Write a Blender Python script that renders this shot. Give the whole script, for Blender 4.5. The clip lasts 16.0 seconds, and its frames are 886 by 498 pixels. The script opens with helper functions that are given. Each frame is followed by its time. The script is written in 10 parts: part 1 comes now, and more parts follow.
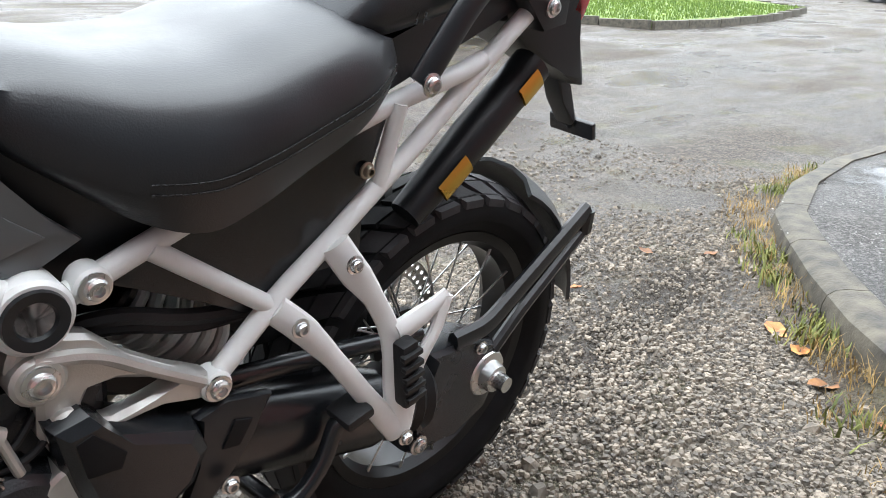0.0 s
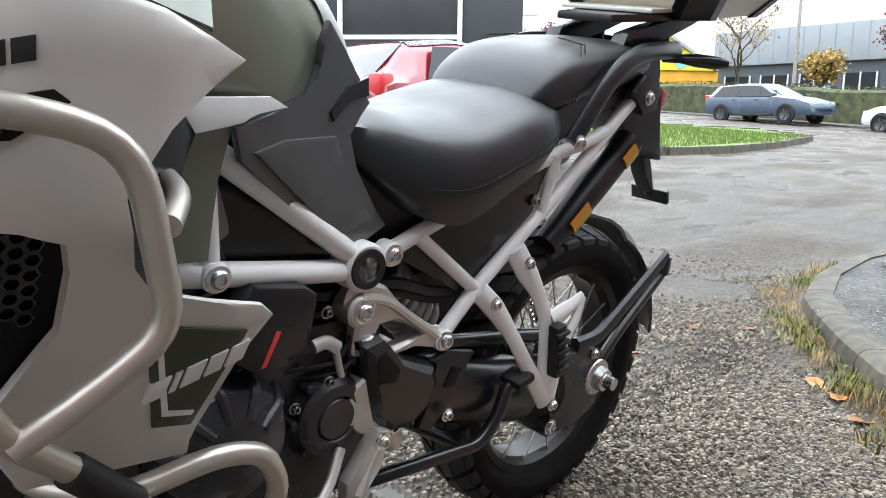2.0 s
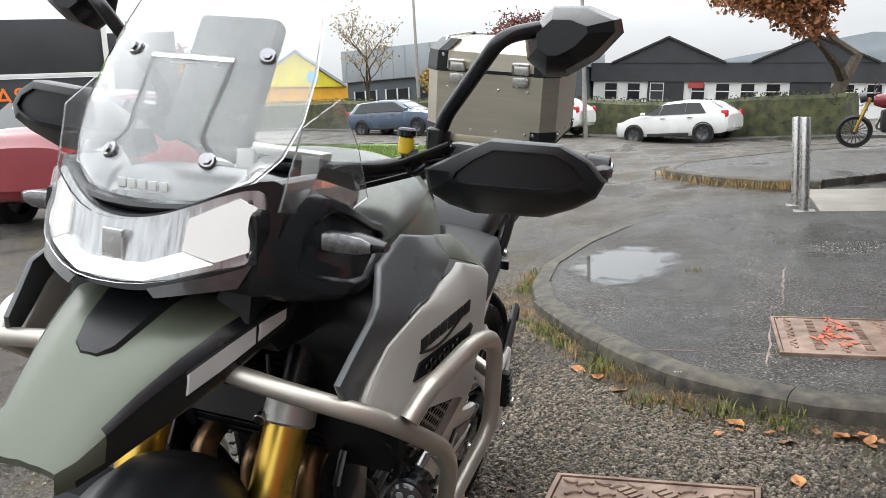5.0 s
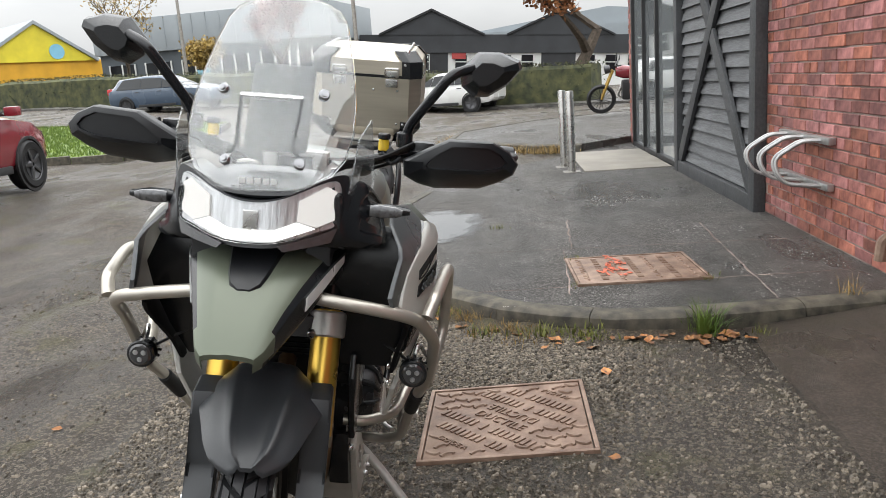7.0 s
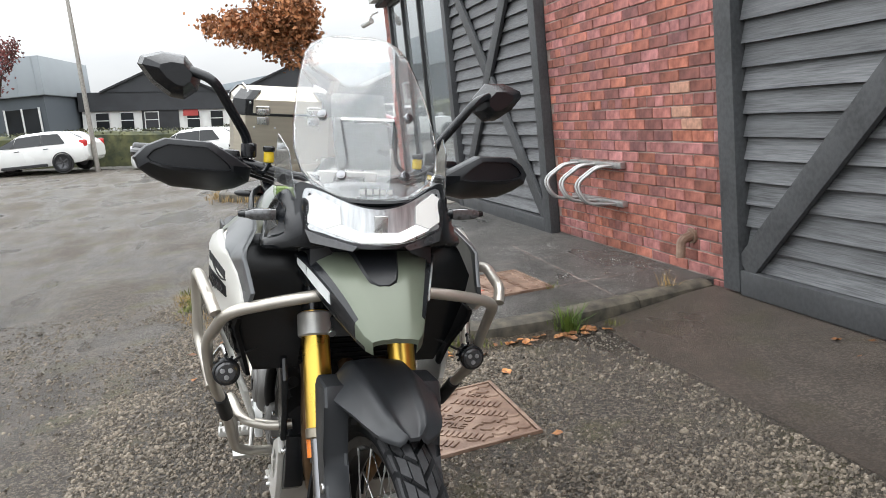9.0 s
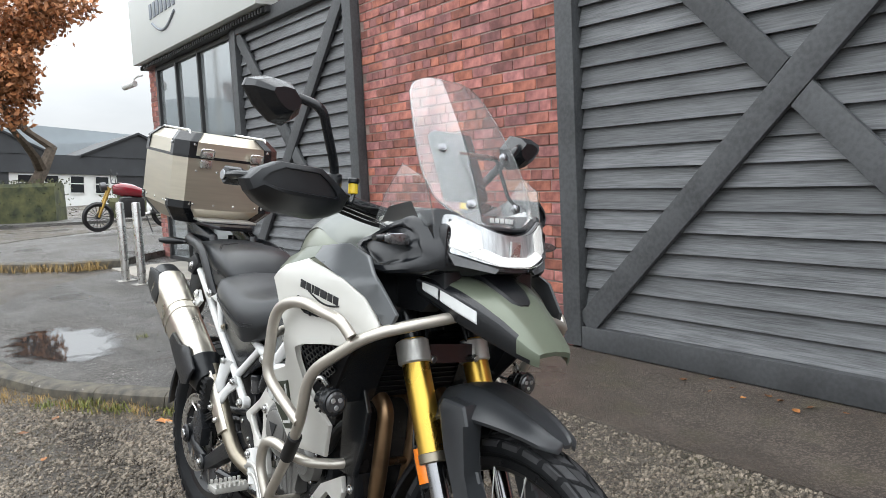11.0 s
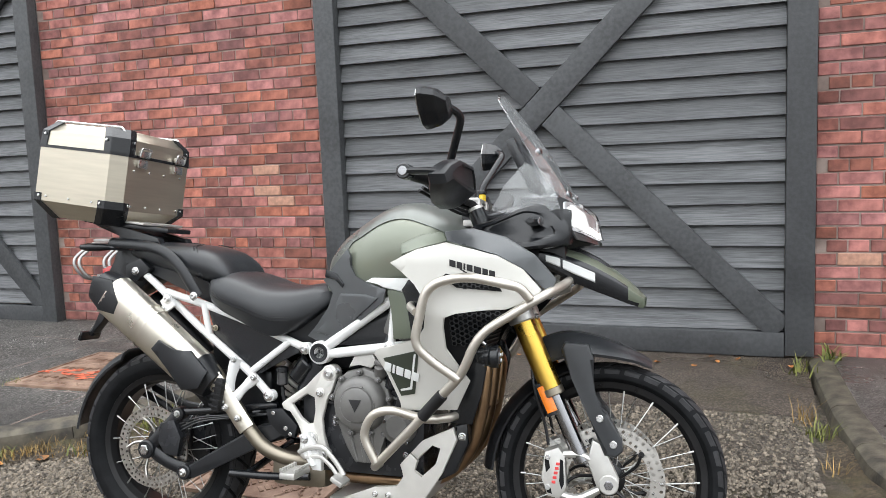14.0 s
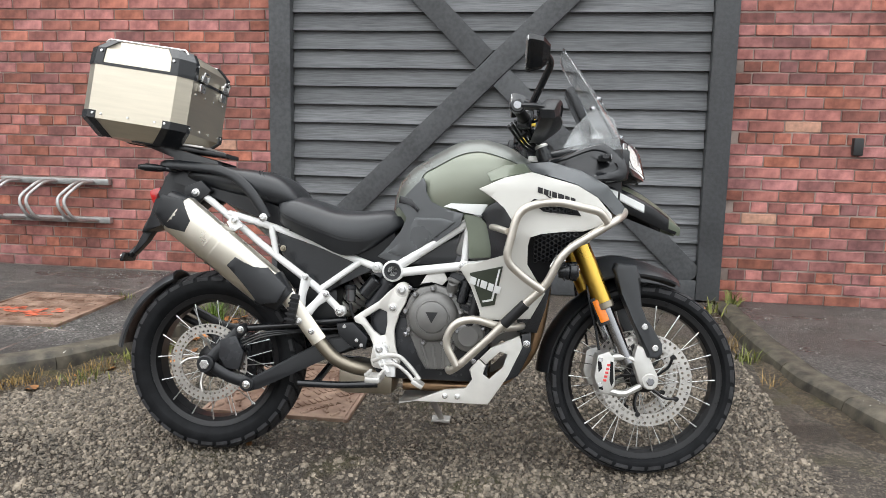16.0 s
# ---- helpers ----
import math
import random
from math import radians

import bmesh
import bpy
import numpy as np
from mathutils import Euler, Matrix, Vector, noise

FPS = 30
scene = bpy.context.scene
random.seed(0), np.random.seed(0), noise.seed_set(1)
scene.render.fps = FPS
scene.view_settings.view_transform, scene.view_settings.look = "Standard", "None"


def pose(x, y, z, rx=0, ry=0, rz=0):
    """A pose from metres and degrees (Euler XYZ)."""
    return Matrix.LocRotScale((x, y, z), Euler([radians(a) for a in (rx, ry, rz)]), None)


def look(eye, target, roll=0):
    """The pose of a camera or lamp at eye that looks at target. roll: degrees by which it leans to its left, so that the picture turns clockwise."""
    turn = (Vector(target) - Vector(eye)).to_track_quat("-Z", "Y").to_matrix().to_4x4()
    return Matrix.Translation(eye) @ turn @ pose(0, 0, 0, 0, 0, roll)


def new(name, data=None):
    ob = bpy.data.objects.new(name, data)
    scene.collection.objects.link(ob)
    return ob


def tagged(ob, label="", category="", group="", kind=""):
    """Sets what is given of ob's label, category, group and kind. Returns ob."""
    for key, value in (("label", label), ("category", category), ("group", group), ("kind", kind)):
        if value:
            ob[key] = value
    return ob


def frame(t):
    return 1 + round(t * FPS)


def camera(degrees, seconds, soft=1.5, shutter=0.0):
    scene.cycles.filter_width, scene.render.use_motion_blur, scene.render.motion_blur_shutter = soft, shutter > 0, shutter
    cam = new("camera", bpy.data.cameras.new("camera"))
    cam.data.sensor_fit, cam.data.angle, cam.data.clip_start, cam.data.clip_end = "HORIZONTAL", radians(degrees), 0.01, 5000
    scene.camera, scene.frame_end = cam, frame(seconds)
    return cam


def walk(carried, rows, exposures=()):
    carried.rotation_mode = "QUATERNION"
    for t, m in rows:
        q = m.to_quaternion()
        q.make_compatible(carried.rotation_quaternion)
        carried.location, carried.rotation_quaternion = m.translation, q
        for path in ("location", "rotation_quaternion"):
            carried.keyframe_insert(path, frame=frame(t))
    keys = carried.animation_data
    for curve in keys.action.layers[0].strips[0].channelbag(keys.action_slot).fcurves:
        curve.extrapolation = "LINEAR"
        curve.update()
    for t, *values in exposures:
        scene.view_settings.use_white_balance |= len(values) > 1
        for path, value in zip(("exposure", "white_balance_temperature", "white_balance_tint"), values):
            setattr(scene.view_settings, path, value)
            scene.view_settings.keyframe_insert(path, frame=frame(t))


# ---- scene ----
cam = camera(59.2, 16.0, 0.8)
PATH = [
    (0, (0.83, 0.937, 0.92), (-0.487, -0.42, 0.27), 1.2),
    (0.5, (0.989, 0.971, 0.839), (-0.436, -0.349, 0.364), 1.9),
    (1, (1.107, 1.015, 0.815), (-0.305, -0.344, 0.417), 1.7),
    (1.5, (1.199, 1.073, 0.817), (-0.16, -0.347, 0.446), 1.5),
    (2, (1.306, 1.105, 0.847), (-0.035, -0.34, 0.51), 0.9),
    (2.5, (1.434, 1.12, 0.873), (0.055, -0.295, 0.563), 0.4),
    (3, (1.598, 1.148, 0.9), (0.131, -0.181, 0.615), -0.3),
    (3.5, (1.745, 1.077, 0.947), (0.149, -0.1, 0.687), -1.3),
    (4, (1.896, 0.949, 1.016), (0.186, -0.054, 0.75), -1.8),
    (4.2, (1.94, 0.904, 1.041), (0.196, -0.035, 0.767), -2.0),
    (6.3, (2.704, 0.814, 1.288), (0.783, 0.431, 0.884), -4.3),
    (6.5, (2.764, 0.764, 1.279), (0.834, 0.445, 0.864), -4.3),
    (7, (2.859, 0.648, 1.266), (0.913, 0.473, 0.842), -4.2),
    (7.5, (2.948, 0.478, 1.257), (0.993, 0.471, 0.835), -4.4),
    (8, (2.996, 0.298, 1.253), (1.046, 0.466, 0.842), -4.7),
    (8.5, (3.065, 0.078, 1.266), (1.134, 0.428, 0.881), -5.5),
    (8.7, (3.094, 0.013, 1.268), (1.171, 0.418, 0.895), -5.8),
    (10.8, (2.835, -0.888, 1.216), (1.17, 0.2, 1.009), -3.0),
    (11, (2.818, -0.954, 1.228), (1.2, 0.205, 1.028), -2.7),
    (11.5, (2.776, -1.113, 1.232), (1.274, 0.193, 1.038), -2.7),
    (12, (2.713, -1.344, 1.244), (1.356, 0.111, 1.04), -2.6),
    (12.5, (2.559, -1.539, 1.239), (1.364, 0.051, 1.024), -2.6),
    (13, (2.384, -1.8, 1.244), (1.37, -0.09, 1.028), -2.5),
    (13.5, (2.169, -2.038, 1.265), (1.312, -0.245, 1.043), -2.5),
    (14, (1.903, -2.176, 1.265), (1.195, -0.319, 1.039), -2.3),
    (14.5, (1.631, -2.358, 1.257), (1.048, -0.459, 1.022), -1.9),
    (15, (1.382, -2.492, 1.228), (0.904, -0.566, 0.978), -0.9),
    (15.5, (1.241, -2.58, 1.188), (0.874, -0.633, 0.917), 0.4),
    (16, (1.215, -2.675, 1.169), (0.935, -0.718, 0.864), 1.2),
]
EXPOSURES = [(0.0, 1.27, 6200, 8.5), (0.6, 1.17, 6150, 8.5), (2.0, 1.09, 6150, 8.5), (3.2, 0.94, 6200, 8.5), (4.0, 0.58, 6350, 9.5), (6.5, 0.31, 6700, 10), (8.5, 0.46, 6600, 10), (11.0, 0.50, 6450, 9), (13.5, 0.62, 6500, 10), (16.0, 0.50, 6600, 10)]
walk(cam, [(t, look(eye, target, roll)) for t, eye, target, roll in PATH], EXPOSURES)

# ---- overcast daylight ----
world = bpy.data.worlds.new("overcast_sky")
scene.world = world
world.use_nodes = True
wn, wl = world.node_tree.nodes, world.node_tree.links
wn.clear()
sky = wn.new("ShaderNodeTexSky")
sky.sky_type, sky.sun_disc = "NISHITA", False
sky.sun_elevation, sky.sun_rotation = radians(32), radians(200)
grey = wn.new("ShaderNodeHueSaturation")
grey.inputs["Saturation"].default_value = 0.12
grey.inputs["Value"].default_value = 0.10
wl.new(sky.outputs[0], grey.inputs["Color"])
wc = wn.new("ShaderNodeTexCoord")
wmap = wn.new("ShaderNodeMapping")
wmap.inputs["Scale"].default_value = (1.0, 1.0, 3.2)
wl.new(wc.outputs["Generated"], wmap.inputs["Vector"])
cloud = wn.new("ShaderNodeTexNoise")
cloud.inputs["Scale"].default_value, cloud.inputs["Detail"].default_value = 2.2, 6.0
wl.new(wmap.outputs[0], cloud.inputs["Vector"])
ramp = wn.new("ShaderNodeValToRGB")
ramp.color_ramp.elements[0].position, ramp.color_ramp.elements[0].color = 0.30, (0.58, 0.62, 0.66, 1)
ramp.color_ramp.elements[1].position, ramp.color_ramp.elements[1].color = 0.66, (0.86, 0.89, 0.915, 1)
wl.new(cloud.outputs[0], ramp.inputs[0])
wmix = wn.new("ShaderNodeMixRGB")
wmix.inputs[0].default_value = 0.82
wl.new(grey.outputs[0], wmix.inputs[1])
wl.new(ramp.outputs[0], wmix.inputs[2])
# an overcast dome is about three times as bright overhead as at the horizon
wsep = wn.new("ShaderNodeSeparateXYZ")
wl.new(wc.outputs["Generated"], wsep.inputs[0])
dome = wn.new("ShaderNodeMapRange")
dome.inputs["From Min"].default_value, dome.inputs["From Max"].default_value = 0.04, 0.60
dome.inputs["To Min"].default_value, dome.inputs["To Max"].default_value = 0.70, 3.15
wl.new(wsep.outputs[2], dome.inputs["Value"])
wbg = wn.new("ShaderNodeBackground")
wl.new(dome.outputs[0], wbg.inputs["Strength"])
wl.new(wmix.outputs[0], wbg.inputs["Color"])
wl.new(wbg.outputs[0], wn.new("ShaderNodeOutputWorld").inputs["Surface"])

sun_data = bpy.data.lights.new("sun", "SUN")
sun_data.energy, sun_data.angle, sun_data.color = 0.8, radians(60), (1.0, 0.985, 0.96)
sun = new("sun", sun_data)
sun.matrix_world = look((0, 0, 30), (6, -3, 0))

# ---- materials ----
def mat(name, col, rough=0.5, metal=0.0, var=0.12, scale=25.0, bump=0.08, bscale=260.0, col2=None, coat=0.0, spec=0.5, rvar=0.12, stretch=(1, 1, 1), island=False, rand=0.0):
    """A grained surface: two scales of colour change, uneven gloss, fine relief."""
    m = bpy.data.materials.new(name)
    m.use_nodes = True
    n, l = m.node_tree.nodes, m.node_tree.links
    p = n["Principled BSDF"]
    tc = n.new("ShaderNodeTexCoord")
    mp = n.new("ShaderNodeMapping")
    mp.inputs["Scale"].default_value = stretch
    l.new(tc.outputs["Object"], mp.inputs["Vector"])
    big = n.new("ShaderNodeTexNoise")
    big.inputs["Scale"].default_value, big.inputs["Detail"].default_value = scale, 6.0
    fine = n.new("ShaderNodeTexNoise")
    fine.inputs["Scale"].default_value, fine.inputs["Detail"].default_value = bscale, 3.0
    for t in (big, fine):
        l.new(mp.outputs[0], t.inputs["Vector"])
    mix = n.new("ShaderNodeMixRGB")
    a = [c * (1 - var) for c in col]
    b = list(col2) if col2 else [min(1.0, c * (1 + var)) for c in col]
    mix.inputs[1].default_value, mix.inputs[2].default_value = (*a, 1), (*b, 1)
    step = n.new("ShaderNodeMapRange")
    step.inputs["From Min"].default_value, step.inputs["From Max"].default_value = 0.32, 0.68
    l.new(big.outputs[0], step.inputs["Value"])
    l.new(step.outputs[0], mix.inputs[0])
    out = mix.outputs[0]
    if rand > 0:
        hsv = n.new("ShaderNodeHueSaturation")
        info = n.new("ShaderNodeNewGeometry") if island else n.new("ShaderNodeObjectInfo")
        val = n.new("ShaderNodeMapRange")
        val.inputs["To Min"].default_value, val.inputs["To Max"].default_value = 1 - rand, 1 + rand
        l.new(info.outputs["Random Per Island" if island else "Random"], val.inputs["Value"])
        l.new(val.outputs[0], hsv.inputs["Value"])
        l.new(out, hsv.inputs["Color"])
        out = hsv.outputs[0]
    l.new(out, p.inputs["Base Color"])
    rr = n.new("ShaderNodeMapRange")
    rr.inputs["To Min"].default_value, rr.inputs["To Max"].default_value = max(0.02, rough - rvar), min(1.0, rough + rvar)
    l.new(big.outputs[0], rr.inputs["Value"])
    l.new(rr.outputs[0], p.inputs["Roughness"])
    p.inputs["Metallic"].default_value = metal
    p.inputs["Specular IOR Level"].default_value = spec
    p.inputs["Coat Weight"].default_value = coat
    p.inputs["Coat Roughness"].default_value = 0.08
    if bump > 0:
        bp = n.new("ShaderNodeBump")
        bp.inputs["Strength"].default_value, bp.inputs["Distance"].default_value = bump, 0.002
        l.new(fine.outputs[0], bp.inputs["Height"])
        l.new(bp.outputs[0], p.inputs["Normal"])
    return m


def glass(name, col=(1, 1, 1), rough=0.02, ior=1.3, alpha=None):
    m = bpy.data.materials.new(name)
    m.use_nodes = True
    p = m.node_tree.nodes["Principled BSDF"]
    p.inputs["Base Color"].default_value = (*col, 1)
    p.inputs["Roughness"].default_value, p.inputs["IOR"].default_value = rough, ior
    if alpha is None:
        p.inputs["Transmission Weight"].default_value = 1.0
    else:
        p.inputs["Alpha"].default_value = alpha
    return m


def glow(name, col, strength):
    m = bpy.data.materials.new(name)
    m.use_nodes = True
    p = m.node_tree.nodes["Principled BSDF"]
    p.inputs["Base Color"].default_value = (*[c * 0.25 for c in col], 1)
    p.inputs["Emission Color"].default_value, p.inputs["Emission Strength"].default_value = (*col, 1), strength
    return m


# ---- mesh helpers ----
def finish(name, bm, material, parent=None, label="", angle=32):
    """Links a bmesh as one mesh object, as a part of parent or on its own."""
    bmesh.ops.recalc_face_normals(bm, faces=bm.faces)
    me = bpy.data.meshes.new(name)
    bm.to_mesh(me)
    bm.free()
    for m in material if isinstance(material, (list, tuple)) else [material]:
        me.materials.append(m)
    me.shade_smooth()
    me.set_sharp_from_angle(angle=radians(angle))
    ob = new(name, me)
    if parent:
        ob.parent = parent
    if label:
        ob["label"] = label
    return ob


def part(name, bm, material, parent, label="", angle=32):
    return finish(name, bm, material, parent, label, angle)


def share(name, me, parent, m):
    """Another object on the same mesh."""
    ob = new(name, me)
    ob.parent = parent
    ob.matrix_basis = m
    return ob


def empty(name, m=None):
    ob = new(name)
    ob.empty_display_size = 0.1
    if m is not None:
        ob.matrix_basis = m
    return ob


def box(bm, c, s, bevel=0.0, m=None, seg=2):
    """A box of size s about c, turned by m, its edges rounded."""
    r = bmesh.ops.create_cube(bm, size=1.0, matrix=Matrix.Translation(c) @ (m or Matrix()) @ Matrix.Diagonal((*s, 1)))
    if bevel > 0:
        es = list({e for v in r["verts"] for e in v.link_edges})
        bmesh.ops.bevel(bm, geom=es, offset=bevel, segments=seg, affect="EDGES", profile=0.6)
    return bm


def axes_of(d):
    d = Vector(d).normalized()
    u = d.cross(Vector((0, 0, 1)))
    if u.length < 1e-3:
        u = Vector((0, 1, 0))
    u.normalize()
    return d, u, d.cross(u)


def ring(bm, c, u, v, r, n, r2=None):
    return [bm.verts.new(Vector(c) + r * math.cos(a) * u + (r2 or r) * math.sin(a) * v) for a in (2 * math.pi * k / n for k in range(n))]


def skin(bm, rings, caps=True, closed=True):
    for a, b in zip(rings, rings[1:]):
        n = len(a)
        for k in range(n if closed else n - 1):
            bm.faces.new((a[k], a[(k + 1) % n], b[(k + 1) % n], b[k]))
    if caps and closed:
        bm.faces.new(rings[0][::-1])
        bm.faces.new(rings[-1])
    return bm


def cyl(bm, p0, p1, r0, r1=None, n=16, edge=0.0):
    p0, p1 = Vector(p0), Vector(p1)
    r1 = r0 if r1 is None else r1
    d, u, v = axes_of(p1 - p0)
    rs = []
    if edge > 0:
        rs.append(ring(bm, p0, u, v, r0 - edge, n))
        rs.append(ring(bm, p0 + d * edge, u, v, r0, n))
        rs.append(ring(bm, p1 - d * edge, u, v, r1, n))
        rs.append(ring(bm, p1, u, v, r1 - edge, n))
    else:
        rs = [ring(bm, p0, u, v, r0, n), ring(bm, p1, u, v, r1, n)]
    return skin(bm, rs)


def fillet(pts, f, n=5):
    """A line with its corners rounded."""
    pts = [Vector(p) for p in pts]
    out = [pts[0]]
    for a, b, c in zip(pts, pts[1:], pts[2:]):
        k = min(f, (a - b).length * 0.45, (c - b).length * 0.45)
        p, q = b + (a - b).normalized() * k, b + (c - b).normalized() * k
        for i in range(n + 1):
            t = i / n
            out.append(p * (1 - t) ** 2 + b * 2 * t * (1 - t) + q * t * t)
    return out + [pts[-1]]


def tube(bm, pts, r, f=0.04, n=12, flat=1.0):
    pts = fillet(pts, f) if f > 0 else [Vector(p) for p in pts]
    d, u, v = axes_of(pts[1] - pts[0])
    rings = []
    for k, p in enumerate(pts):
        t = (pts[min(k + 1, len(pts) - 1)] - pts[max(k - 1, 0)]).normalized()
        u = (u - t * u.dot(t)).normalized()
        v = t.cross(u)
        rr = r
        if isinstance(r, (list, tuple)):
            f = k * (len(r) - 1) / (len(pts) - 1)
            i = min(int(f), len(r) - 2)
            rr = r[i] + (r[i + 1] - r[i]) * (f - i)
        rings.append(ring(bm, p, u, v, rr, n, rr * flat))
    return skin(bm, rings)


def lathe(bm, prof, c=(0, 0, 0), n=48, closed=False):
    """Turns (radius, y) points about the y axis through c."""
    rings = []
    for r, y in prof:
        rings.append([bm.verts.new((c[0] + r * math.cos(a), c[1] + y, c[2] + r * math.sin(a))) for a in (2 * math.pi * k / n for k in range(n))])
    if closed:
        rings.append(rings[0])
    return skin(bm, rings, caps=False)


def prism(bm, pts, a, b, bevel=0.0, axis="y", seg=2):
    """A polygon of (x, z) points drawn out from y = a to y = b (axis z: (x, y) points from z = a to b)."""
    def put(p, h):
        return (p[0], h, p[1]) if axis == "y" else (p[0], p[1], h) if axis == "z" else (h, p[0], p[1])
    lo, hi = [bm.verts.new(put(p, a)) for p in pts], [bm.verts.new(put(p, b)) for p in pts]
    fs = [bm.faces.new(lo), bm.faces.new(hi[::-1])]
    n = len(pts)
    fs += [bm.faces.new((lo[k], hi[k], hi[(k + 1) % n], lo[(k + 1) % n])) for k in range(n)]
    if bevel > 0:
        es = list({e for f in fs[:2] for e in f.edges})
        bmesh.ops.bevel(bm, geom=es, offset=bevel, segments=seg, affect="EDGES", profile=0.6)
    return bm


def panel(bm, pts, yf, th=0.006, bevel=0.003, step=0.05):
    """A bent sheet: an (x, z) outline laid at y = yf(x, z), th thick inwards (towards y = 0)."""
    b2 = bmesh.new()
    prism(b2, pts, 0.0, th, bevel)
    for ax in (0, 2):
        vals = [v.co[ax] for v in b2.verts]
        k = math.floor(min(vals) / step) + 1
        while k * step < max(vals):
            co, no = [0, 0, 0], [0, 0, 0]
            co[ax], no[ax] = k * step, 1
            bmesh.ops.bisect_plane(b2, geom=b2.verts[:] + b2.edges[:] + b2.faces[:], plane_co=co, plane_no=no)
            k += 1
    bmesh.ops.triangulate(b2, faces=[f for f in b2.faces if len(f.verts) > 4])
    for v in b2.verts:
        y = yf(v.co.x, v.co.z)
        v.co.y = y - math.copysign(1, y) * v.co.y
    join(bm, b2)
    return bm


def join(bm, other, m=None):
    if m is not None:
        other.transform(m)
    vs = [bm.verts.new(v.co) for v in other.verts]
    other.verts.index_update()
    for f in other.faces:
        try:
            bm.faces.new([vs[v.index] for v in f.verts])
        except ValueError:
            pass
    other.free()
    return bm


def mirror(bm):
    """The same shape on the other side of y = 0."""
    b2 = bm.copy()
    b2.transform(Matrix.Diagonal((1, -1, 1, 1)))
    return b2


def both(name, bm, material, parent, label="", angle=32):
    """A part on the left (as built, or mirrored) and its twin on the right."""
    b2 = mirror(bm)
    return part(name, bm, material, parent, label, angle), part(name, b2, material, parent, label, angle)


def loft(bm, rings, caps=True):
    return skin(bm, [[bm.verts.new(p) for p in r] for r in rings], caps)


def oval(c, ry, rz, n=20, e=2.4):
    """A ring across x at c, of half width ry and half height rz; e over 2 squares it off."""
    out = []
    for k in range(n):
        a = 2 * math.pi * k / n
        ca, sa = math.cos(a), math.sin(a)
        out.append((c[0], c[1] + ry * math.copysign(abs(ca) ** (2 / e), ca), c[2] + rz * math.copysign(abs(sa) ** (2 / e), sa)))
    return out


def along(rows, n):
    """Rows of numbers with smooth ones laid between them."""
    out = []
    for k in range(len(rows) - 1):
        a, b, c, d = (np.array(rows[min(max(k + q, 0), len(rows) - 1)]) for q in (-1, 0, 1, 2))
        for q in range(n):
            t = q / n
            out.append(b + 0.5 * t * (c - a + t * (2 * a - 5 * b + 4 * c - d + t * (3 * (b - c) + d - a))))
    return out + [np.array(rows[-1])]


def round_loop(pts, n=2):
    """A closed line through pts with soft corners."""
    out, m = [], len(pts)
    for k in range(m):
        a, b, c, d = (Vector(pts[(k + q) % m]) for q in (-1, 0, 1, 2))
        for q in range(n):
            t = q / n
            out.append(b + 0.5 * t * (c - a + t * (2 * a - 5 * b + 4 * c - d + t * (3 * (b - c) + d - a))))
    return out


def smooth(a, b, x):
    t = min(1.0, max(0.0, (x - a) / (b - a)))
    return t * t * (3 - 2 * t)


def ground_z(x, y):
    """The lie of the land: a slight dip beside the kerb, a rise towards the street."""
    dip = -0.030 * (1 - smooth(0.25, 0.9, y)) * smooth(-1.9, -0.6, x)
    s = max(0.0, -x - 10)
    far = min(0.012 * s, 2.0) * smooth(0.5, -4.0, y) + 0.05 * min(18.5, max(0.0, -1.5 - y)) * smooth(-1.5, -3.5, y) * smooth(3.0, -3.0, x)
    return dip + far + 0.07 * smooth(-5.0, -8.0, x) * smooth(-1.5, 0.6, y)

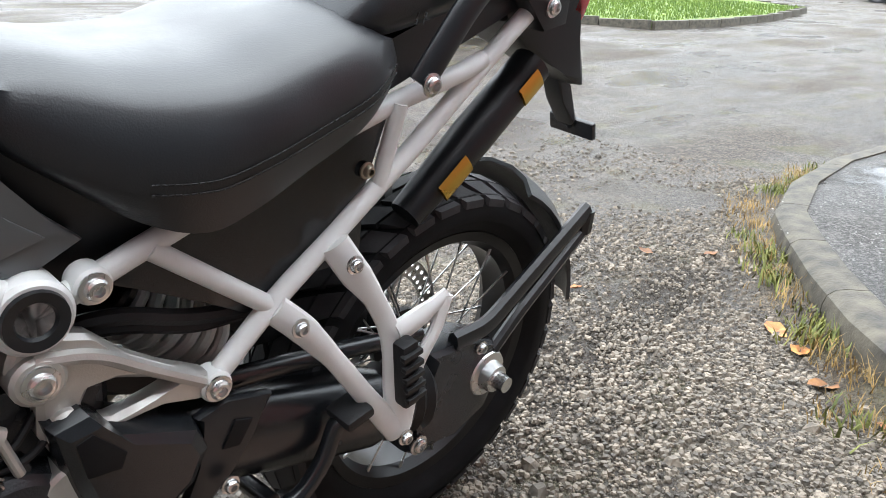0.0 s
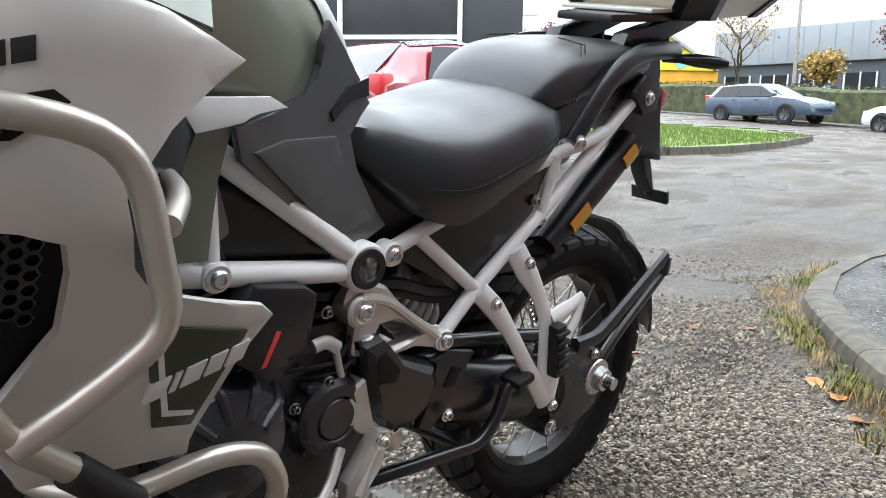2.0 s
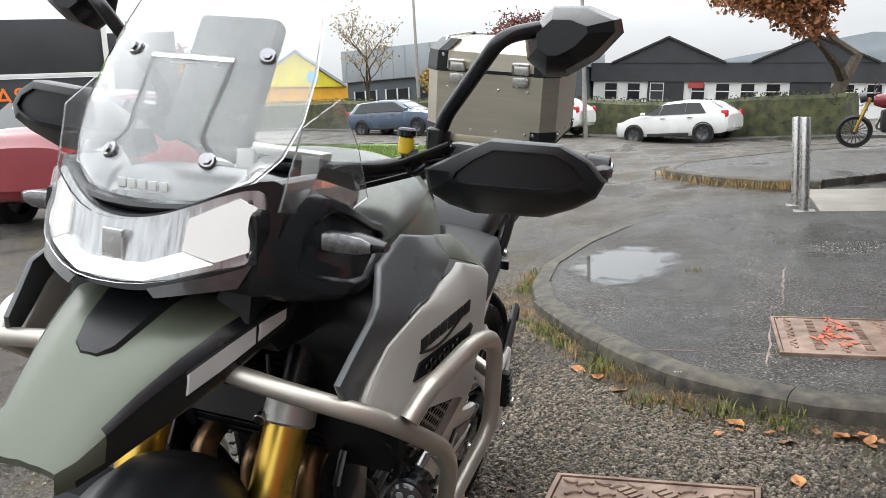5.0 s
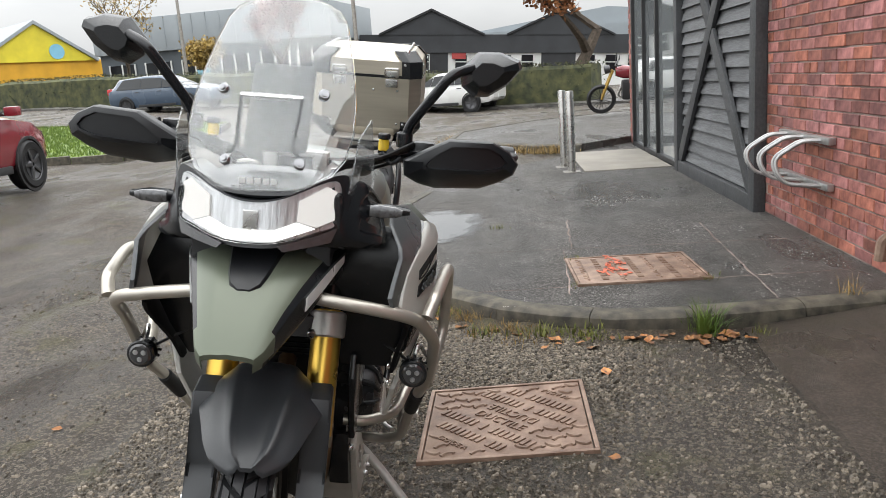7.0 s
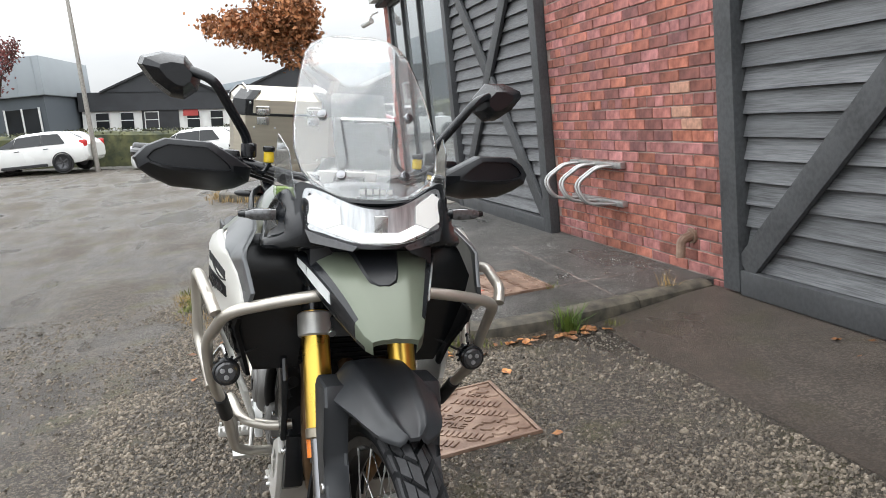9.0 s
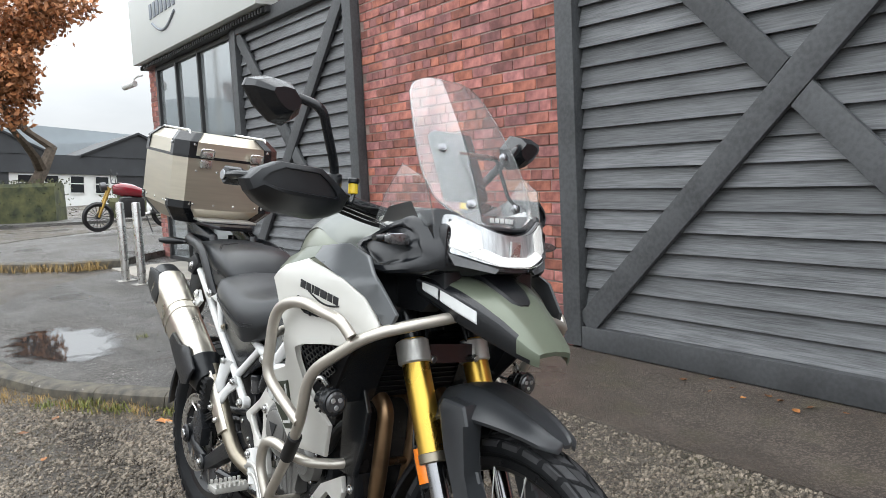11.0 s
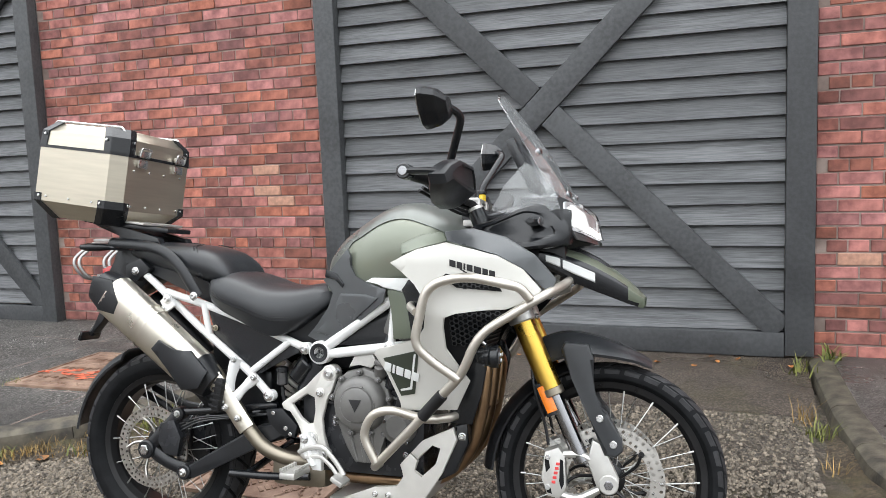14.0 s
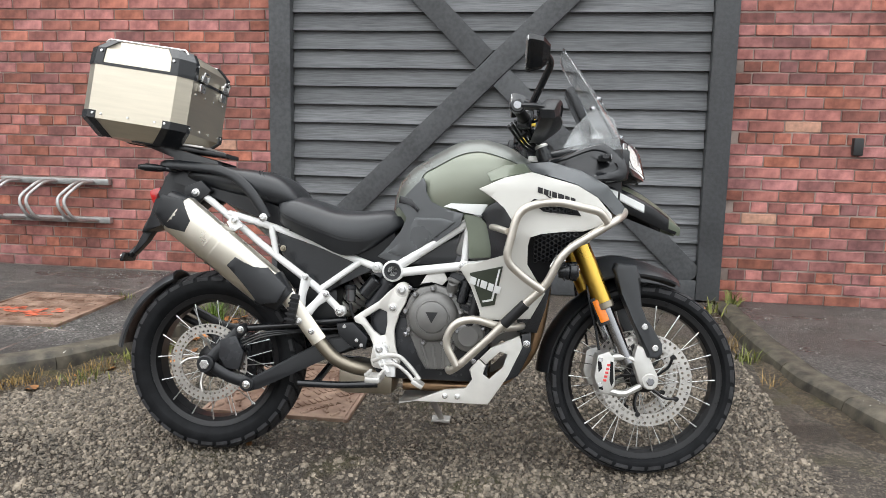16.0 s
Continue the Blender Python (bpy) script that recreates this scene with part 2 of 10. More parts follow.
# ---- the materials of the place ----
def tarmac(name, col, stone, wet=0.5, stones=True, scale=1.0, moss=0.0, pale=(0.32, 0.31, 0.29)):
    """Worn wet tarmac: dark binder, pale chips, smooth wet patches."""
    m = bpy.data.materials.new(name)
    m.use_nodes = True
    n, l = m.node_tree.nodes, m.node_tree.links
    p = n["Principled BSDF"]
    tc = n.new("ShaderNodeTexCoord")

    def tex(kind, sc, detail=4.0):
        t = n.new(kind)
        t.inputs["Scale"].default_value = sc
        if "Detail" in t.inputs:
            t.inputs["Detail"].default_value = detail
        l.new(tc.outputs["Object"], t.inputs["Vector"])
        return t

    def ramp_(src, a, b, lo=0.0, hi=1.0):
        r = n.new("ShaderNodeMapRange")
        r.inputs["From Min"].default_value, r.inputs["From Max"].default_value = a, b
        r.inputs["To Min"].default_value, r.inputs["To Max"].default_value = lo, hi
        l.new(src, r.inputs["Value"])
        return r.outputs[0]

    def mix(f, a, b):
        x = n.new("ShaderNodeMixRGB")
        for k, v in ((0, f), (1, a), (2, b)):
            if hasattr(v, "links"):
                l.new(v, x.inputs[k])
            else:
                x.inputs[k].default_value = v if k == 0 else (*v, 1)
        return x.outputs[0]

    patches = tex("ShaderNodeTexNoise", 0.55, 8.0).outputs[0]
    mid = tex("ShaderNodeTexNoise", 5.0, 6.0).outputs[0]
    chips = tex("ShaderNodeTexVoronoi", 130.0 * scale)
    grain = tex("ShaderNodeTexNoise", 420.0 * scale, 2.0).outputs[0]
    base = mix(ramp_(mid, 0.35, 0.65), [c * 0.6 for c in col], [c * 1.45 for c in col])
    sep = n.new("ShaderNodeSeparateColor")
    l.new(chips.outputs["Color"], sep.inputs[0])
    mul = n.new("ShaderNodeMath")
    mul.operation = "MULTIPLY"
    l.new(ramp_(sep.outputs[0], 0.58, 0.88), mul.inputs[0])
    l.new(ramp_(patches, 0.38, 0.62, 0.5, 1.0), mul.inputs[1])
    c = mix(mul.outputs[0], base, stone)
    big = tex("ShaderNodeTexVoronoi", 78.0 * scale)
    sepb = n.new("ShaderNodeSeparateColor")
    l.new(big.outputs["Color"], sepb.inputs[0])
    c = mix(ramp_(sepb.outputs[1], 0.76, 0.92, 0.0, 0.6), c, [v * 1.15 for v in stone])
    c = mix(ramp_(sepb.outputs[2], 0.70, 0.90, 0.0, 0.7), c, [v * 0.25 for v in col])
    c = mix(ramp_(grain, 0.62, 0.74, 0.0, 0.8), c, pale)
    streak = n.new("ShaderNodeTexNoise")
    streak.inputs["Scale"].default_value, streak.inputs["Detail"].default_value = 1.0, 7.0
    smap = n.new("ShaderNodeMapping")
    smap.inputs["Scale"].default_value, smap.inputs["Rotation"].default_value = (0.35, 1.6, 1.0), (0, 0, 0.35)
    l.new(tc.outputs["Object"], smap.inputs["Vector"])
    l.new(smap.outputs[0], streak.inputs["Vector"])
    c = mix(ramp_(streak.outputs[0], 0.46, 0.60, 0.0, 0.55), c, [v * 0.55 for v in col])
    c = mix(ramp_(mid, 0.52, 0.70, 0.0, 0.35), c, stone)
    if moss > 0:
        mm = n.new("ShaderNodeMath")
        mm.operation = "MULTIPLY"
        l.new(ramp_(tex("ShaderNodeTexNoise", 2.9, 12.0).outputs[0], 0.55, 0.66), mm.inputs[0])
        l.new(ramp_(grain, 0.4, 0.6, 0.1, moss), mm.inputs[1])
        c = mix(mm.outputs[0], c, (0.105, 0.098, 0.030))
    l.new(c, p.inputs["Base Color"])
    gl = n.new("ShaderNodeMath")
    gl.operation = "MULTIPLY"
    l.new(ramp_(patches, 0.36, 0.60, 0.36, 0.92), gl.inputs[0])
    l.new(ramp_(streak.outputs[0], 0.42, 0.58, 0.95, 0.40 + 0.3 * (1 - wet)), gl.inputs[1])
    l.new(gl.outputs[0], p.inputs["Roughness"])
    bp = n.new("ShaderNodeBump")
    bp.inputs["Strength"].default_value, bp.inputs["Distance"].default_value = 0.95, 0.011
    add = n.new("ShaderNodeMath")
    l.new(chips.outputs["Distance"], add.inputs[0])
    l.new(grain, add.inputs[1])
    l.new(add.outputs[0], bp.inputs["Height"])
    l.new(bp.outputs[0], p.inputs["Normal"])
    return m


m_road = tarmac("tarmac", (0.060, 0.049, 0.039), (0.185, 0.152, 0.118), wet=0.9, moss=0.7)
m_pave = tarmac("pavement_tarmac", (0.086, 0.080, 0.073), (0.235, 0.220, 0.202), wet=0.75, scale=1.3, pale=(0.5, 0.5, 0.48))
m_apron = tarmac("brown_concrete", (0.168, 0.132, 0.105), (0.205, 0.165, 0.134), wet=0.75, scale=1.5, moss=0.35, pale=(0.19, 0.16, 0.13))
m_kerb = mat("kerb_concrete", (0.044, 0.037, 0.028), 0.7, var=0.45, scale=14, bump=1.0, bscale=110, col2=(0.108, 0.094, 0.068), rand=0.08)
m_slab = mat("concrete_slab", (0.26, 0.235, 0.20), 0.6, var=0.2, scale=3, bump=0.3, bscale=150)
m_brick = mat("red_brick", (0.300, 0.098, 0.083), 0.8, var=0.45, scale=14, bump=0.6, bscale=110, col2=(0.405, 0.152, 0.124), rand=0.40)
m_brick_far = mat("red_brick_joined", (0.300, 0.098, 0.083), 0.8, var=0.45, scale=14, bump=0.6, bscale=110, col2=(0.405, 0.152, 0.124), rand=0.40, island=True)
for m in (m_brick, m_brick_far):
    # each brick burnt to its own shade, from plum to orange
    n, l = m.node_tree.nodes, m.node_tree.links
    hsv = [q for q in n if q.type == "HUE_SAT"][0]
    src = hsv.inputs["Value"].links[0].from_node.inputs["Value"].links[0].from_socket
    turn = n.new("ShaderNodeMath")
    turn.operation = "MULTIPLY"
    turn.inputs[1].default_value = 7.31
    l.new(src, turn.inputs[0])
    part_ = n.new("ShaderNodeMath")
    part_.operation = "FRACT"
    l.new(turn.outputs[0], part_.inputs[0])
    for sock, a, b in (("Hue", 0.490, 0.512), ("Saturation", 0.85, 1.12)):
        r = n.new("ShaderNodeMapRange")
        r.inputs["To Min"].default_value, r.inputs["To Max"].default_value = a, b
        l.new(part_.outputs[0], r.inputs["Value"])
        l.new(r.outputs[0], hsv.inputs[sock])
m_brick_pale = mat("patched_brick", (0.44, 0.24, 0.17), 0.85, var=0.25, scale=30, bump=0.5, bscale=140)
m_mortar = mat("mortar", (0.205, 0.140, 0.118), 0.9, var=0.45, scale=5, col2=(0.36, 0.285, 0.25), bump=0.5, bscale=200)
def stained(name, lo, hi, along):
    """Black-stained softwood: long grain, fine saw marks, scattered knots, paler where worn."""
    m = bpy.data.materials.new(name)
    m.use_nodes = True
    n, l = m.node_tree.nodes, m.node_tree.links
    p = n["Principled BSDF"]
    tc = n.new("ShaderNodeTexCoord")
    info = n.new("ShaderNodeObjectInfo")
    off = n.new("ShaderNodeVectorMath")
    off.operation = "MULTIPLY_ADD"
    l.new(info.outputs["Random"], off.inputs[0])
    off.inputs[1].default_value = (37.0, 11.0, 53.0)
    l.new(tc.outputs["Object"], off.inputs[2])

    def tex(kind, scale, stretch, detail=5.0):
        mp = n.new("ShaderNodeMapping")
        mp.inputs["Scale"].default_value = stretch
        l.new(off.outputs[0], mp.inputs["Vector"])
        t = n.new(kind)
        t.inputs["Scale"].default_value = scale
        if "Detail" in t.inputs:
            t.inputs["Detail"].default_value = detail
        l.new(mp.outputs[0], t.inputs["Vector"])
        return t

    def span(src, a, b, lo_=0.0, hi_=1.0):
        r = n.new("ShaderNodeMapRange")
        for k, v in (("From Min", a), ("From Max", b), ("To Min", lo_), ("To Max", hi_)):
            r.inputs[k].default_value = v
        l.new(src, r.inputs["Value"])
        return r.outputs[0]

    def mul(a, b, op="MULTIPLY"):
        x = n.new("ShaderNodeMath")
        x.operation = op
        for k, v in enumerate((a, b)):
            if hasattr(v, "links"):
                l.new(v, x.inputs[k])
            else:
                x.inputs[k].default_value = v
        return x.outputs[0]

    streak = tex("ShaderNodeTexNoise", 5.0, (0.30, 1, 7) if along else (0.9, 1, 0.9), 5.0).outputs[0]
    fine = tex("ShaderNodeTexNoise", 60.0, (0.12, 1, 3.0) if along else (0.7, 1, 0.7), 6.0).outputs[0]
    wear = tex("ShaderNodeTexNoise", 2.2, (0.7, 1, 2.0), 6.0).outputs[0]
    knot = tex("ShaderNodeTexVoronoi", 1.6, (1.0, 1, 2.6)).outputs["Distance"]
    f = mul(mul(span(streak, 0.30, 0.70), 0.55), mul(span(fine, 0.36, 0.64), 0.45), "ADD")
    f = mul(f, mul(span(wear, 0.35, 0.70), 0.30), "ADD")
    f = mul(f, span(knot, 0.045, 0.085, 0.1, 1.0))
    f = mul(f, span(info.outputs["Random"], 0.0, 1.0, 0.65, 1.2))
    mix = n.new("ShaderNodeMixRGB")
    mix.inputs[1].default_value, mix.inputs[2].default_value = (*lo, 1), (*hi, 1)
    l.new(f, mix.inputs[0])
    l.new(mix.outputs[0], p.inputs["Base Color"])
    l.new(span(streak, 0.3, 0.7, 0.48, 0.72), p.inputs["Roughness"])
    bp = n.new("ShaderNodeBump")
    bp.inputs["Strength"].default_value, bp.inputs["Distance"].default_value = 0.55, 0.003
    l.new(mul(streak, fine, "ADD"), bp.inputs["Height"])
    l.new(bp.outputs[0], p.inputs["Normal"])
    return m


m_board = stained("black_stained_board", (0.028, 0.0295, 0.032), (0.162, 0.167, 0.174), True)
m_brace = stained("black_stained_brace", (0.030, 0.0315, 0.034), (0.070, 0.073, 0.077), False)
m_iron = mat("rusty_iron", (0.21, 0.115, 0.075), 0.5, metal=0.25, var=0.4, scale=9, bump=0.5, bscale=180, col2=(0.34, 0.235, 0.175))
m_steel = mat("brushed_steel", (0.62, 0.61, 0.59), 0.28, metal=1.0, var=0.1, scale=12, bump=0.05, bscale=300)
m_galv = mat("dull_galvanised_steel", (0.42, 0.42, 0.415), 0.42, metal=0.9, var=0.18, scale=16, bump=0.1, bscale=300)
m_steel_dark = mat("worn_steel", (0.36, 0.34, 0.31), 0.35, metal=0.9, var=0.2, scale=14)
m_grass = mat("lawn_grass", (0.085, 0.165, 0.022), 0.8, var=0.4, scale=6, bump=0.3, bscale=60, col2=(0.17, 0.24, 0.04))
m_weed = mat("weed_green", (0.085, 0.12, 0.022), 0.7, var=0.4, scale=20, bump=0.1, col2=(0.22, 0.22, 0.05))
m_straw = mat("dry_straw", (0.30, 0.20, 0.075), 0.8, var=0.35, scale=20, bump=0.1)
m_leaf = mat("fallen_leaf", (0.33, 0.105, 0.028), 0.6, var=0.5, scale=30, bump=0.3, bscale=90, col2=(0.46, 0.21, 0.06), rand=0.5)
m_stone = mat("gravel_stone", (0.140, 0.117, 0.090), 0.7, var=0.45, scale=40, bump=0.3, bscale=200, island=True, rand=0.62)
m_hedge = mat("hedge_leaf", (0.036, 0.048, 0.020), 0.75, var=0.5, scale=3, bump=0.0, col2=(0.090, 0.092, 0.036), island=True, rand=0.5)
m_bark = mat("bark", (0.085, 0.066, 0.05), 0.9, var=0.35, scale=8, bump=0.6, bscale=60)
m_leaf_rust = mat("rust_foliage", (0.34, 0.145, 0.060), 0.7, var=0.4, scale=2, bump=0, island=True, rand=0.5)
m_leaf_plum = mat("plum_foliage", (0.16, 0.050, 0.045), 0.7, var=0.4, scale=2, bump=0, island=True, rand=0.45)
m_leaf_gold = mat("gold_foliage", (0.32, 0.22, 0.06), 0.7, var=0.4, scale=2, bump=0, island=True, rand=0.45)
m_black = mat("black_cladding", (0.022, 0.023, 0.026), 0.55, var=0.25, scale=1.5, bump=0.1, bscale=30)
m_gable_wall = mat("charcoal_render", (0.035, 0.037, 0.041), 0.7, var=0.2, scale=1.0, bump=0.2, bscale=30)
m_white_wall = mat("white_render", (0.72, 0.72, 0.70), 0.7, var=0.08, scale=1.0, bump=0.1, bscale=30)
m_grey_clad = mat("grey_cladding", (0.30, 0.33, 0.35), 0.5, var=0.06, scale=0.6, bump=0.1, bscale=20)
m_blue_clad = mat("blue_grey_wall", (0.075, 0.088, 0.10), 0.6, var=0.1, scale=0.6, bump=0.1, bscale=20)
m_yellow = mat("yellow_panel", (0.72, 0.60, 0.04), 0.55, var=0.1, scale=1.0, bump=0.05)
m_orange_p = mat("amber_panel", (0.72, 0.38, 0.03), 0.55, var=0.1, scale=1.0, bump=0.05)
m_skyblue = mat("sky_blue_panel", (0.22, 0.50, 0.66), 0.55, var=0.1, scale=1.0, bump=0.05)
m_redpanel = mat("red_panel", (0.36, 0.05, 0.045), 0.6, var=0.1, scale=1.0, bump=0.05)
m_dark_glass = mat("dark_window_glass", (0.014, 0.016, 0.018), 0.08, var=0.2, scale=0.7, bump=0.0, spec=0.35, rvar=0.03)
m_shop_glass = mat("shop_glass", (0.40, 0.43, 0.44), 0.04, metal=0.6, var=0.1, scale=0.7, bump=0.0, spec=0.9, rvar=0.02)
m_fascia = mat("pale_fascia", (0.50, 0.51, 0.49), 0.5, var=0.05, scale=1.0, bump=0.05)
m_sign_dark = mat("sign_mark", (0.20, 0.22, 0.25), 0.5, var=0.05, bump=0)
m_sign_orange = mat("orange_lettering", (0.85, 0.18, 0.02), 0.5, var=0.05, bump=0)
m_white_frame = mat("white_metal", (0.62, 0.62, 0.60), 0.45, var=0.08, scale=3, bump=0.05)
m_rubber = mat("rubber", (0.012, 0.012, 0.013), 0.5, var=0.3, scale=30, bump=0.2, bscale=300, spec=0.3)
m_alloy = mat("alloy", (0.11, 0.11, 0.115), 0.4, metal=0.9, var=0.1)
m_car_white = mat("white_car_paint", (0.78, 0.78, 0.76), 0.25, var=0.03, scale=2, bump=0, coat=0.8)
m_car_blue = mat("blue_car_paint", (0.055, 0.085, 0.13), 0.25, var=0.1, scale=2, bump=0, coat=0.8)
m_car_red = mat("red_car_paint", (0.22, 0.014, 0.024), 0.22, var=0.08, scale=2, bump=0, coat=0.9)
m_car_dark = mat("dark_car_paint", (0.03, 0.033, 0.038), 0.25, var=0.1, scale=2, bump=0, coat=0.8)
m_lamp_red = mat("tail_lamp", (0.5, 0.02, 0.02), 0.2, var=0.1, bump=0, coat=0.6)
m_lamp_clear = mat("clear_lamp", (0.6, 0.6, 0.6), 0.12, metal=0.4, var=0.1, bump=0)
m_trim = mat("black_trim", (0.02, 0.02, 0.021), 0.5, var=0.15)
def film_of_water(name, cx, cy, rx, ry):
    """Shallow water that thins out over the grit at its rim."""
    m = mat(name, (0.03, 0.03, 0.03), 0.03, var=0.1, scale=2, bump=0.0, spec=1.0, rvar=0.015)
    n, l = m.node_tree.nodes, m.node_tree.links
    tc = n.new("ShaderNodeTexCoord")
    mp = n.new("ShaderNodeMapping")
    mp.vector_type = "TEXTURE"
    mp.inputs["Location"].default_value, mp.inputs["Scale"].default_value = (cx, cy, 0.0925), (rx, ry, 1)
    l.new(tc.outputs["Object"], mp.inputs["Vector"])
    far = n.new("ShaderNodeVectorMath")
    far.operation = "LENGTH"
    l.new(mp.outputs[0], far.inputs[0])
    nz = n.new("ShaderNodeTexNoise")
    nz.inputs["Scale"].default_value, nz.inputs["Detail"].default_value = 7.0, 9.0
    l.new(tc.outputs["Object"], nz.inputs["Vector"])
    add = n.new("ShaderNodeMath")
    add.operation = "MULTIPLY_ADD"
    add.inputs[1].default_value = 1.1
    l.new(nz.outputs[0], add.inputs[0])
    l.new(far.outputs["Value"], add.inputs[2])
    r = n.new("ShaderNodeMapRange")
    for k, v in (("From Min", 1.28), ("From Max", 1.62), ("To Min", 1.0), ("To Max", 0.0)):
        r.inputs[k].default_value = v
    l.new(add.outputs[0], r.inputs["Value"])
    l.new(r.outputs[0], n["Principled BSDF"].inputs["Alpha"])
    return m


m_water = film_of_water("puddle_water", -3.45, 0.05, 0.74, 0.37)
m_chip = mat("pale_chipping", (0.40, 0.385, 0.36), 0.7, var=0.3, scale=30, bump=0)
m_spray = mat("orange_spray_paint", (0.55, 0.12, 0.06), 0.6, var=0.3, scale=30, bump=0.2)
m_soil = tarmac("gritty_soil", (0.060, 0.043, 0.028), (0.17, 0.13, 0.085), wet=0.2, scale=0.9, moss=0.8, pale=(0.24, 0.20, 0.14))
m_gold_fork = mat("gold_fork", (0.42, 0.27, 0.07), 0.35, metal=0.8, var=0.1, bump=0)

# ---- ground ----
def near_axis(fine_lo, fine_hi, step, lo, hi):
    v, out = fine_lo, []
    while v <= fine_hi:
        out.append(v)
        v += step
    k = step
    v = out[-1]
    while v < hi:
        k *= 1.28
        v += k
        out.append(v)
    k, v = step, out[0]
    while v > lo:
        k *= 1.28
        v -= k
        out.insert(0, v)
    return out


bm = bmesh.new()
xs, ys = near_axis(-12, 4, 0.25, -700, 700), near_axis(-8, 3, 0.25, -700, 700)
grid = [[bm.verts.new((x, y, ground_z(x, y) + 0.004 * noise.noise((x * 0.9, y * 0.9, 0)))) for y in ys] for x in xs]
for a, b in zip(grid, grid[1:]):
    for k in range(len(ys) - 1):
        bm.faces.new((a[k], a[k + 1], b[k + 1], b[k]))
ground = tagged(finish("ground", bm, m_road), "worn wet grey tarmac yard with loose gravel", "ground", kind="structure")


def slab_along(name, line, back, top, depth, material, label):
    """A raised pavement: the outline closed by the points of back."""
    pts = line + back
    bm = bmesh.new()
    prism(bm, pts, top - depth, top, 0.0, axis="z")
    bmesh.ops.triangulate(bm, faces=bm.faces)
    return tagged(finish(name, bm, material), label, "pavement", kind="structure")


def kerbs(parent, line, top, wide=0.12, length=0.6, drop=None):
    """Kerb stones laid end to end along a line, each its own piece."""
    pts = [Vector((*p, 0)) for p in line]
    run, k = [], 0
    for a, b in zip(pts, pts[1:]):
        n = max(1, round((b - a).length / 0.1))
        run += [a.lerp(b, i / n) for i in range(n)]
    run.append(pts[-1])
    per = max(2, int(length / 0.1))
    for s in range(0, len(run) - 1, per):
        seg = run[s:s + per + 1]
        if len(seg) < 2:
            continue
        bm = bmesh.new()
        rings = []
        for i, p in enumerate(seg):
            t = (seg[min(i + 1, len(seg) - 1)] - seg[max(i - 1, 0)]).normalized()
            nrm = Vector((-t.y, t.x, 0))
            sh = (seg[1] - seg[0]).normalized() * (0.002 if i == 0 else -0.002 if i == len(seg) - 1 else 0)
            h = top + 0.003 * noise.noise((p.x * 4, p.y * 4, 3))
            if drop:
                h -= drop(p.x, p.y)
            z0 = min(ground_z(p.x, p.y), h) - 0.08
            q = p + sh
            rings.append([q + nrm * 0.006 + Vector((0, 0, z0)), q + nrm * 0.004 + Vector((0, 0, h - 0.055)), q - nrm * 0.006 + Vector((0, 0, h - 0.022)), q - nrm * 0.028 + Vector((0, 0, h - 0.005)), q - nrm * 0.058 + Vector((0, 0, h)), q - nrm * wide + Vector((0, 0, h)), q - nrm * wide + Vector((0, 0, z0))])
        loft(bm, rings)
        part("kerb_stone", bm, m_kerb, parent)


KERB = [(-0.90, 2.56), (-0.80, 1.72), (-0.77, 1.40), (-0.80, 1.10), (-0.90, 0.82), (-1.06, 0.55), (-1.30, 0.31), (-1.60, 0.08), (-1.93, -0.14), (-2.20, -0.30), (-2.75, -0.47), (-3.40, -0.55), (-4.40, -0.48), (-5.60, -0.26), (-6.60, 0.15), (-7.50, 0.80)]
pavement = slab_along("pavement", [(x - 0.10, y + 0.03) for x, y in KERB], [(-8.3, 1.55), (-9.75, 1.75), (-9.75, 2.64), (-0.95, 2.64)], 0.088, 0.14, m_pave, "dark wet tarmac pavement with pale chippings and cracks")
kerbs(pavement, KERB, 0.096, drop=lambda x, y: 0.05 * smooth(-5.0, -7.2, x))
RKERB = [(2.27, 2.56), (2.30, 1.60), (2.36, 1.02), (2.52, 0.50), (2.85, 0.05), (3.50, -0.30), (5.0, -0.45), (12.0, -0.45)]
pavement_east = slab_along("pavement_east", [(x + 0.10, y + 0.04) for x, y in RKERB], [(12.0, 2.64), (2.37, 2.64)], 0.078, 0.14, m_pave, "dark wet tarmac pavement beside the gate")
kerbs(pavement_east, [(x, y) for x, y in RKERB[::-1]], 0.080)
IKERB = [(-8.9, 2.6), (-8.75, 1.75), (-9.0, 1.10), (-9.9, 0.38), (-11.4, -0.40), (-13.2, -0.30), (-15.5, 1.3), (-16.8, 3.2), (-17.2, 6.0), (-17.0, 9.0)]
island = slab_along("pavement_island", [(x - 0.08, y) for x, y in IKERB[1:]], [(-10, 12.0), (-9.78, 2.70)], 0.19, 0.2, m_pave, "tarmac island with a weedy kerb edge")
kerbs(island, IKERB[1:], 0.20, length=0.9)

